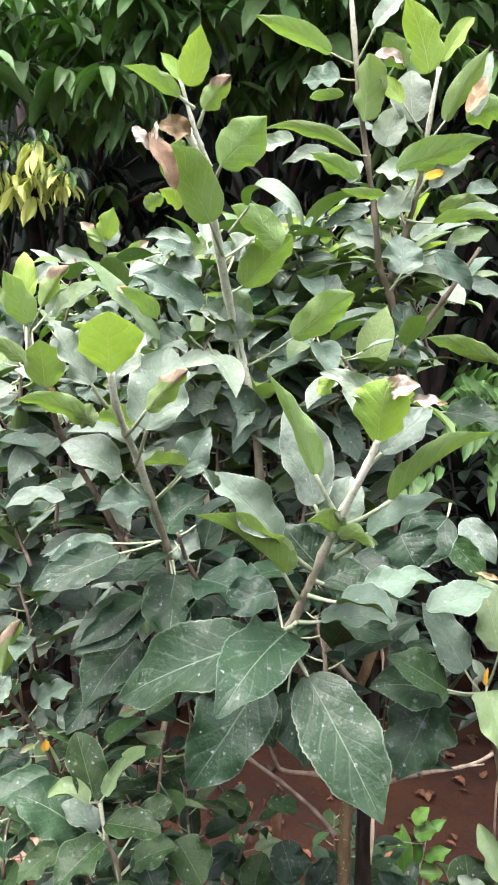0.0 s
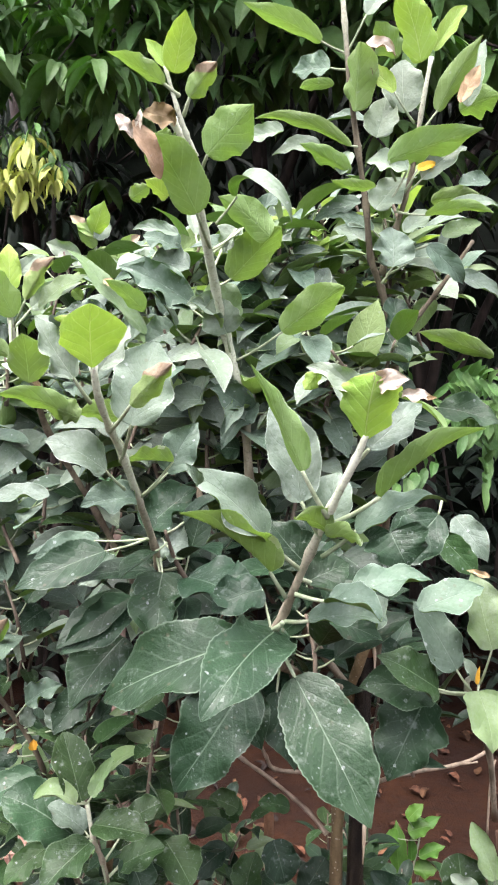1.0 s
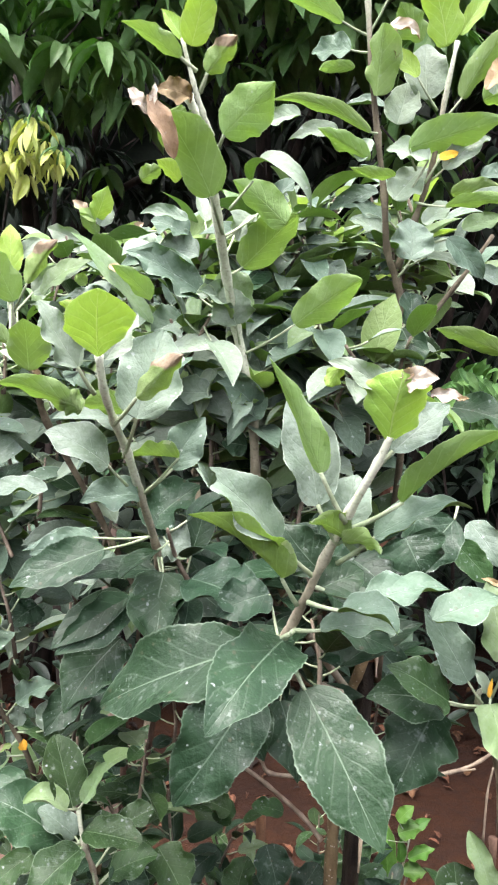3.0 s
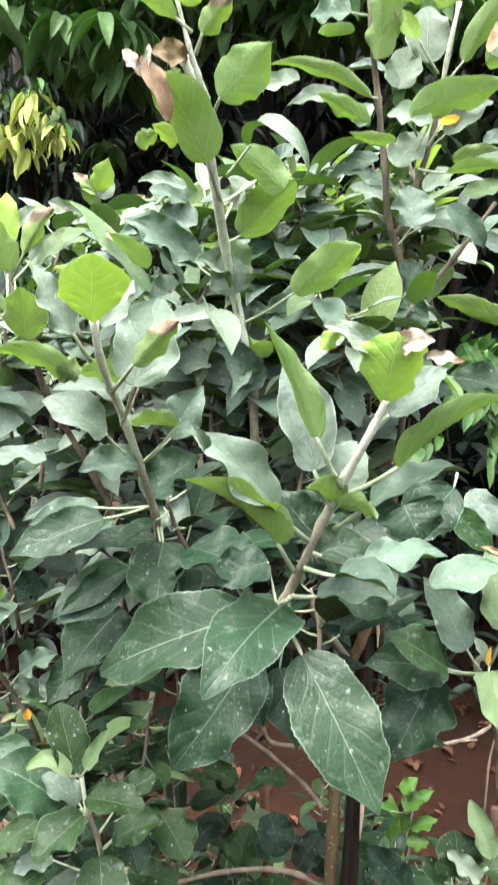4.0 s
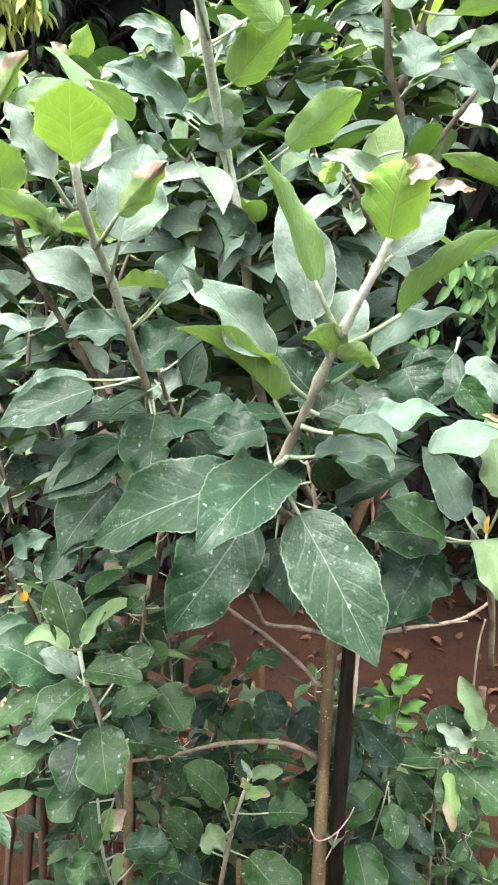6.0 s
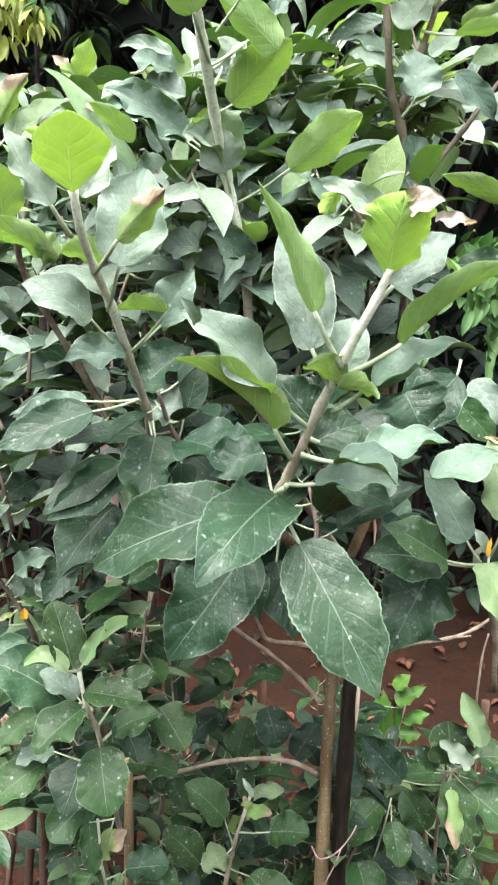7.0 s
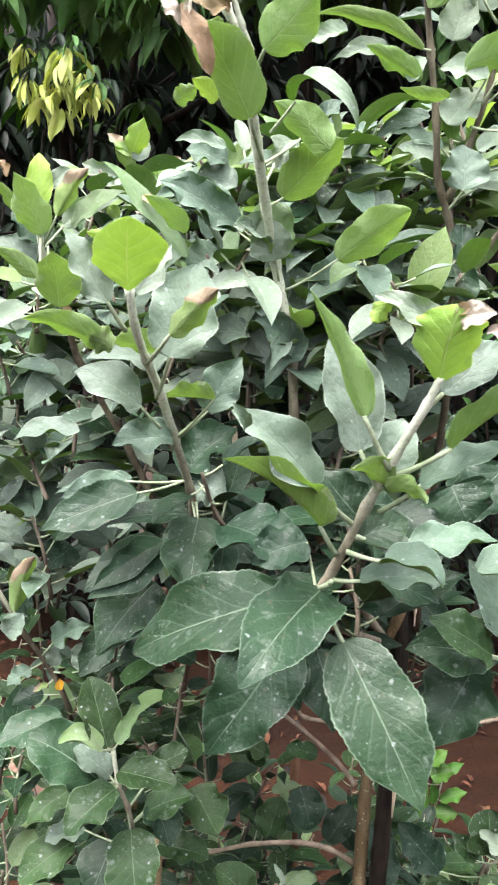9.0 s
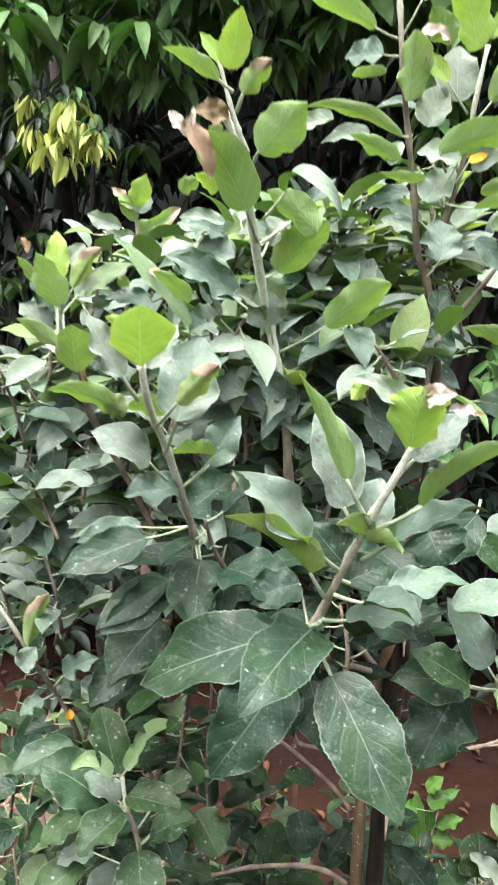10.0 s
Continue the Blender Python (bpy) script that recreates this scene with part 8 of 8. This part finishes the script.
twig('D', (-0.1604, 1.0296, 0.3205), (-0.1459, 1.0109, 0.4771), 6, .055, 'low')
twig('D', (-0.1946, 0.9911, 0.4672), (-0.2009, 0.9514, 0.6332), 8, .055, 'low')
twig('D', (-0.2244, 1.0348, 0.5371), (-0.1929, 0.9905, 0.6681), 9, .055, 'low')
twig('D', (-0.2451, 1.0841, 0.4167), (-0.2559, 1.0928, 0.5524), 8, .055, 'low')
twig('D', (-0.2131, 1.0931, 0.4616), (-0.205, 1.0665, 0.5992), 6, .055, 'low')
twig('D', (-0.183, 1.0205, 0.346), (-0.2124, 0.9987, 0.5038), 8, .055, 'low')
twig('D', (-0.1923, 1.041, 0.4603), (-0.1859, 1.0598, 0.5597), 8, .055, 'low')
twig('G', (-0.0844, 1.3916, 0.1308), (-0.0747, 1.3943, 0.3185), 7, .055, 'low')
twig('G', (-0.1788, 1.4702, -0.0728), (-0.1427, 1.4758, 0.1264), 6, .055, 'low')
twig('G', (0.1536, 1.4458, 0.3815), (0.1477, 1.451, 0.5108), 9, .055, 'low')
twig('G', (0.1099, 1.4514, 0.004), (0.1418, 1.3986, 0.245), 7, .055, 'low')
twig('G', (-0.0925, 1.2055, 0.2582), (-0.0369, 1.1729, 0.4038), 7, .055, 'low')
twig('G', (-0.0715, 1.2325, 0.2962), (-0.0182, 1.2077, 0.4364), 9, .055, 'low')
twig('G', (-0.006, 1.3435, 0.082), (0.0484, 1.3043, 0.2756), 8, .055, 'low')
twig('G', (-0.0963, 1.4494, 0.188), (-0.1256, 1.4644, 0.3613), 9, .055, 'low')
twig('G', (0.0562, 1.3067, 0.3318), (0.0702, 1.2894, 0.4599), 7, .055, 'low')
twig('G', (-0.0427, 1.4179, 0.0145), (-0.0464, 1.3847, 0.243), 8, .055, 'low')
twig('G', (-0.0775, 1.1692, 0.4178), (-0.0336, 1.118, 0.593), 8, .055, 'low')
twig('G', (0.095, 1.5009, 0.0354), (0.0486, 1.4815, 0.2036), 6, .055, 'low')
twig('G', (-0.1112, 1.3534, 0.152), (-0.1302, 1.3476, 0.3301), 6, .055, 'low')
twig('G', (-0.12, 1.3919, -0.101), (-0.1514, 1.4159, 0.0896), 7, .055, 'low')
twig('G', (0.0405, 1.4479, 0.2041), (0.0517, 1.4209, 0.3571), 9, .055, 'low')
twig('G', (0.0336, 1.1307, 0.3009), (-0.0172, 1.1594, 0.4532), 6, .055, 'low')
twig('G', (-0.1382, 1.2903, 0.1882), (-0.1165, 1.3004, 0.3033), 9, .055, 'low')
twig('G', (-0.005, 1.3922, 0.1434), (0.012, 1.357, 0.359), 6, .055, 'low')
twig('G', (-0.1252, 1.3794, 0.2), (-0.0762, 1.392, 0.3152), 7, .055, 'low')
twig('G', (0.2028, 1.3743, 0.4036), (0.1678, 1.381, 0.5193), 8, .055, 'low')
twig('G', (0.2335, 1.3298, 0.425), (0.1762, 1.2847, 0.5757), 8, .055, 'low')
twig('G', (-0.0208, 1.4458, 0.402), (-0.0452, 1.4189, 0.5456), 6, .055, 'low')
twig('H', (0.3683, 1.4368, 0.163), (0.3206, 1.4326, 0.3717), 6, .055, 'low')
twig('H', (0.4229, 1.4614, -0.0243), (0.3896, 1.467, 0.1104), 9, .055, 'low')
twig('H', (0.3656, 1.4015, 0.1016), (0.3731, 1.3519, 0.3101), 9, .055, 'low')
twig('H', (0.3301, 1.6179, -0.3469), (0.324, 1.5585, -0.11), 7, .055, 'low')
twig('H', (0.1644, 1.137, 0.3683), (0.214, 1.1621, 0.5028), 7, .055, 'low')
twig('H', (0.3286, 1.2641, 0.2266), (0.3094, 1.2604, 0.4057), 9, .055, 'low')
twig('H', (0.3029, 1.5022, 0.0092), (0.3438, 1.4665, 0.1776), 9, .055, 'low')
twig('H', (0.2753, 1.4743, 0.1786), (0.2533, 1.4279, 0.3957), 8, .055, 'low')
twig('H', (0.3976, 1.2655, 0.242), (0.3608, 1.2723, 0.3637), 9, .055, 'low')
twig('H', (0.314, 1.4553, 0.1833), (0.2848, 1.4754, 0.3587), 7, .055, 'low')
twig('H', (0.4811, 1.4627, -0.0673), (0.4046, 1.4453, 0.1633), 7, .055, 'low')
twig('H', (0.4551, 1.528, 0.1642), (0.4817, 1.4995, 0.3458), 6, .055, 'low')
twig('H', (0.4247, 1.3951, 0.0742), (0.4024, 1.3916, 0.2243), 9, .055, 'low')
twig('H', (0.4441, 1.5926, 0.1328), (0.4723, 1.5983, 0.2716), 6, .055, 'low')
twig('H', (0.3204, 1.5751, -0.2913), (0.2925, 1.563, -0.1047), 7, .055, 'low')
twig('H', (0.3452, 1.2996, 0.1505), (0.3646, 1.2513, 0.3724), 7, .055, 'low')
twig('E', (-0.1888, 1.4501, 0.5333), (-0.2073, 1.4058, 0.6905), 6, .055, 'low')
twig('E', (-0.5597, 1.3611, 0.2879), (-0.4891, 1.3685, 0.47), 7, .055, 'low')
twig('E', (-0.165, 1.2813, 0.352), (-0.1502, 1.2643, 0.5328), 6, .055, 'low')
twig('E', (-0.1723, 1.3044, 0.5119), (-0.2207, 1.2767, 0.6343), 6, .055, 'low')
twig('E', (-0.5291, 1.4883, 0.5366), (-0.4891, 1.4852, 0.7082), 8, .055, 'low')
twig('E', (-0.3977, 1.494, 0.4282), (-0.396, 1.4523, 0.5839), 9, .055, 'low')
twig('E', (-0.1979, 1.2465, 0.473), (-0.1598, 1.1984, 0.6382), 8, .055, 'low')
twig('E', (-0.3959, 1.4961, 0.5104), (-0.3434, 1.4966, 0.6792), 6, .055, 'low')
twig('E', (-0.3178, 1.53, 0.4522), (-0.2428, 1.4932, 0.6057), 6, .055, 'low')
twig('E', (-0.2995, 1.5472, 0.1521), (-0.2597, 1.4974, 0.3778), 6, .055, 'low')
twig('E', (-0.3724, 1.3606, 0.5082), (-0.3301, 1.3708, 0.6859), 8, .055, 'low')
twig('E', (-0.3013, 1.4248, 0.5298), (-0.2858, 1.406, 0.7077), 6, .055, 'low')
twig('G', (0.0888, 1.0753, 0.3054), (0.1112, 1.0265, 0.4895), 9, .06, 'low')
twig('G', (0.0489, 1.1664, 0.2986), (-0.0047, 1.1139, 0.4735), 6, .06, 'low')
twig('G', (0.1399, 0.9793, 0.5175), (0.1039, 0.9973, 0.6176), 8, .06, 'low')
twig('G', (-0.037, 1.062, 0.6016), (-0, 1.0631, 0.7139), 8, .06, 'low')
twig('G', (-0.1078, 0.9681, 0.5836), (-0.0943, 0.9692, 0.6863), 7, .06, 'low')
twig('G', (0.1407, 1.0548, 0.5617), (0.1424, 1.0383, 0.6866), 9, .06, 'low')
twig('G', (-0.1296, 1.1626, 0.328), (-0.1227, 1.1391, 0.5151), 6, .06, 'low')
twig('G', (0.221, 1.2725, 0.4171), (0.1682, 1.2316, 0.5612), 9, .06, 'low')
twig('G', (0.0021, 1.0247, 0.5249), (0.0077, 0.9902, 0.6611), 9, .06, 'low')
twig('G', (0.1118, 1.1377, 0.172), (0.0786, 1.1252, 0.3606), 8, .06, 'low')
twig('G', (-0.0101, 1.2468, 0.3787), (0.0303, 1.1871, 0.5891), 8, .06, 'low')
twig('G', (0.0393, 1.1796, 0.4186), (0.0107, 1.1522, 0.5547), 8, .06, 'low')
twig('G', (-0.1972, 1.2276, 0.3137), (-0.1396, 1.2395, 0.4814), 9, .06, 'low')
twig('G', (0.1815, 1.1952, 0.2238), (0.1308, 1.2119, 0.3855), 8, .06, 'low')
twig('G', (0.1402, 1.0308, 0.5356), (0.1153, 1.055, 0.6643), 9, .06, 'low')
twig('G', (-0.0255, 1.0828, 0.4883), (0.0025, 1.0447, 0.6596), 8, .06, 'low')
twig('G', (0.021, 1.3111, 0.1384), (-0.018, 1.2624, 0.3743), 9, .06, 'low')
twig('G', (-0.0002, 1.082, 0.482), (-0.0106, 1.0266, 0.6386), 9, .06, 'low')
twig('G', (-0.0819, 1.0972, 0.3273), (-0.0865, 1.0483, 0.5087), 7, .06, 'low')
twig('G', (-0.126, 1.0656, 0.3553), (-0.1019, 1.0482, 0.4898), 8, .06, 'low')
twig('G', (0.082, 1.0827, 0.3703), (0.0587, 1.0378, 0.5267), 7, .06, 'low')
twig('G', (0.137, 1.0338, 0.4713), (0.1327, 1.0615, 0.5815), 8, .06, 'low')
twig('H', (0.1911, 1.3408, 0.198), (0.2164, 1.2839, 0.3618), 7, .06, 'low')
twig('H', (0.4397, 1.2262, 0.1305), (0.3696, 1.1927, 0.3482), 6, .06, 'low')
twig('H', (0.2246, 1.3791, 0.136), (0.2268, 1.3292, 0.3643), 6, .06, 'low')
twig('H', (0.2224, 1.1793, 0.4118), (0.2408, 1.162, 0.5468), 6, .06, 'low')
twig('H', (0.2992, 1.1528, 0.3233), (0.2724, 1.1482, 0.4669), 7, .06, 'low')
twig('H', (0.2952, 1.1332, 0.2394), (0.3256, 1.1405, 0.3567), 7, .06, 'low')
twig('H', (0.1599, 1.2358, 0.3532), (0.2049, 1.1853, 0.5228), 8, .06, 'low')
twig('H', (0.2574, 1.2634, 0.2386), (0.2963, 1.2445, 0.3876), 7, .06, 'low')
twig('H', (0.3084, 1.174, 0.4231), (0.3526, 1.1788, 0.5369), 8, .06, 'low')
twig('H', (0.4187, 1.3089, 0.3376), (0.4422, 1.336, 0.4571), 8, .06, 'low')
twig('H', (0.21, 1.2192, 0.3294), (0.2006, 1.1969, 0.485), 6, .06, 'low')
twig('H', (0.2891, 1.1919, 0.335), (0.322, 1.1648, 0.5131), 9, .06, 'low')
twig('H', (0.2751, 1.1838, 0.3278), (0.2885, 1.1603, 0.4562), 9, .06, 'low')
twig('H', (0.2718, 1.095, 0.2409), (0.2623, 1.0721, 0.3985), 9, .06, 'low')
twig('H', (0.4317, 1.3492, 0.1341), (0.3516, 1.3049, 0.3016), 9, .06, 'low')
twig('H', (0.3165, 1.2378, 0.1759), (0.2519, 1.2004, 0.3837), 9, .06, 'low')
twig('E', (-0.1893, 1.2601, 0.6046), (-0.1873, 1.232, 0.7261), 8, .06, 'low')
twig('E', (-0.3134, 1.2303, 0.4218), (-0.2619, 1.2179, 0.5479), 6, .06, 'low')
twig('E', (-0.414, 1.2253, 0.6044), (-0.3854, 1.2007, 0.7484), 8, .06, 'low')
twig('E', (-0.3645, 1.1434, 0.4943), (-0.3624, 1.1338, 0.6536), 8, .06, 'low')
twig('E', (-0.1978, 1.2523, 0.4298), (-0.1946, 1.2061, 0.6112), 6, .06, 'low')
twig('E', (-0.2754, 1.2658, 0.5817), (-0.2682, 1.2717, 0.7374), 7, .06, 'low')
twig('E', (-0.2319, 1.1476, 0.6076), (-0.2486, 1.1279, 0.7284), 7, .06, 'low')
twig('E', (-0.4478, 1.2629, 0.5043), (-0.4028, 1.2661, 0.6776), 9, .06, 'low')
twig('E', (-0.241, 1.3275, 0.3362), (-0.265, 1.2822, 0.5539), 7, .06, 'low')
twig('E', (-0.1856, 1.148, 0.4862), (-0.1612, 1.1712, 0.6381), 7, .06, 'low')
stem('E', 0.005, 0.007, [(-0.1711, 1.2, 0.915), (-0.1774, 1.2, 0.6821), (-0.1804, 1.2, 0.4077), (-0.1869, 1.2, 0.0706)], young=0, mats=[POLE])
stem('E', 0.004, 0.005, [(-0.122, 1.25, 0.8531), (-0.1494, 1.25, 0.7074), (-0.1682, 1.23, 0.5452), (-0.1783, 1.21, 0.4003)], young=0, mats=[POLE])
stem('E', 0.006, 0.008, [(-0.3229, 1.2, 0.564), (-0.3457, 1.2, 0.4084), (-0.3773, 1.2, 0.0713)], young=0, mats=[POLE])
stem('E', 0.005, 0.007, [(-0.3079, 1.15, 0.5451), (-0.3135, 1.15, 0.3936), (-0.3319, 1.15, 0.1225)], young=0, mats=[POLE])
stem('E', 0.005, 0.007, [(-0.3781, 1.3, 0.4712), (-0.4156, 1.3, 0.2769), (-0.4543, 1.3, -0.0311)], young=0, mats=[POLE])
stem('H', 0.006, 0.008, [(0.4566, 1.4, 0.4991), (0.4606, 1.4, 0.3198), (0.4638, 1.4, 0.1309), (0.4732, 1.4, -0.1372)], young=0, mats=[POLE])

for key, mass in FILL.items():
    mass.make("foliage", [FOLIAGE[k] for k in KINDS] + [FORK, STALK], TREES[key])

# ---- the stake that holds the tree ----
stake = plant("stake", "stake", (0.135, 0.99, 0), "charred wooden stake with split bark beside the young trunk", "stake")
low_end = smooth_line([(0.128, 0.99, 0.0), (0.127, 0.955, 0.35), (0.1255, 0.928, 0.58), (0.130, 0.912, 0.74), (0.1345, 0.902, 0.866), (0.138, 0.90, 0.93), (0.1435, 0.90, 1.0)], 6)
v, f = tube(low_end, 0.0105, 0.0095, 10, 0.12, rng)
add_mesh("pole", v, f, [CHARRED], stake)
high_end = smooth_line([(0.1435, 0.90, 1.0), (0.1495, 0.90, 1.056), (0.158, 0.90, 1.149), (0.163, 0.90, 1.199)], 6)
v, f = tube(high_end, 0.0095, 0.0085, 10, 0.22, rng)
add_mesh("bark_sleeve", v, f, [REDBARK], stake, "red-brown bark on the upper pole")
for a, b, r in (((0.136, 0.890, 0.757), (0.1408, 0.886, 0.874), 0.0045), ((0.1508, 0.886, 0.985), (0.1514, 0.886, 1.03), 0.004), ((0.1632, 0.889, 1.12), (0.1652, 0.889, 1.192), 0.003)):
    v, f = tube(smooth_line([a, tuple((p + q) / 2 for p, q in zip(a, b)), b], 4), r * 0.25, r * 0.8, 5, 0.6, rng)
    add_mesh("splinter", v, f, [SPLIT], stake, "pale split wood")
cord = smooth_line([(0.090, 0.925, 0.575), (0.098, 0.914, 0.566), (0.112, 0.912, 0.570), (0.126, 0.914, 0.580), (0.138, 0.916, 0.596), (0.144, 0.914, 0.612)], 4)
v, f = tube(cord, 0.0009, 0.0009, 5)
add_mesh("cord", v, f, [bark_material("pink_cord", (0.42, 0.27, 0.24), (0.60, 0.44, 0.40), 120.0, 0.7)], stake, "thin pinkish tying cord")
v, f = tube(smooth_line([(0.126, 0.914, 0.580), (0.118, 0.910, 0.560), (0.106, 0.908, 0.535)], 4), 0.0009, 0.0008, 5)
add_mesh("cord", v, f, [bpy.data.materials["pink_cord"]], stake, "loose cord end")

v, f = tube(smooth_line([(0.1269, 0.9050, 1.0281), (0.1360, 0.8880, 1.0222), (0.1480, 0.8840, 1.0156), (0.1619, 0.8860, 1.0226), (0.1691, 0.8930, 1.0297)], 4), 0.0012, 0.0011, 5)
add_mesh("cord", v, f, [bark_material("red_cord", (0.42, 0.10, 0.08), (0.62, 0.22, 0.18), 120.0, 0.7)], stake, "thin faded red tying cord")

peg = plant("peg", "stake", (0.03, 1.14, 0), "short pale brown wooden stake in the soil", "stake")
v, f = tube(smooth_line([(0.03, 1.14, 0.0), (0.031, 1.135, 0.4), (0.031, 1.127, 0.715)], 6), 0.0085, 0.0075, 7, 0.15, rng)
add_mesh("pole", v, f, [bark_material("weathered_wood", (0.13, 0.06, 0.03), (0.30, 0.16, 0.09), 50.0, 0.8)], peg)

plank = plant("plank", "stake", (-0.27, 1.62, 0), "weathered grey-brown plank standing behind the leaves", "stake")
bm = bmesh.new()
bmesh.ops.create_cube(bm, size=1)
bmesh.ops.scale(bm, vec=(0.032, 0.014, 1.3), verts=bm.verts)
bmesh.ops.translate(bm, vec=(0, 0, 0.65), verts=bm.verts)
bmesh.ops.subdivide_edges(bm, edges=[e for e in bm.edges if e.calc_length() > 0.5], cuts=8)
for vert in bm.verts:
    vert.co.x += 0.004 * noise.noise(vert.co * 5)
bmesh.ops.bevel(bm, geom=[e for e in bm.edges if e.calc_length() > 0.1 and e.is_manifold and e.calc_face_angle() > 0.5], offset=0.003, segments=1, affect="EDGES")
me = bpy.data.meshes.new("board")
bm.to_mesh(me)
bm.free()
me.materials.append(bark_material("grey_board", (0.10, 0.07, 0.055), (0.24, 0.18, 0.14), 30.0))
board = new("board", me)
board.parent = plank

# ---- bricks lying on the soil ----
CLAY = bark_material("pale_brick", (0.16, 0.085, 0.06), (0.30, 0.19, 0.14), 35.0, 0.9)
bm = bmesh.new()
bmesh.ops.create_cube(bm, size=1)
bmesh.ops.scale(bm, vec=(0.215, 0.105, 0.065), verts=bm.verts)
bmesh.ops.bevel(bm, geom=list(bm.edges), offset=0.006, segments=2, affect="EDGES")
for vert in bm.verts:
    vert.co += Vector((1, 1, 1)) * 0.003 * noise.noise(vert.co * 40)
brick_mesh = bpy.data.meshes.new("brick")
bm.to_mesh(brick_mesh)
bm.free()
brick_mesh.materials.append(CLAY)
first = tagged(new("brick", brick_mesh), "dull pinkish clay brick lying on the red soil", "brick", "bricks on the soil")
first.matrix_world = pose(-0.72, 2.12, 0.035, 0, 0, 4)
copy_thing(first, pose(-0.95, 2.14, 0.035, 0, 0, -3))
copy_thing(first, pose(-1.19, 2.13, 0.036, 0, 1, 5))
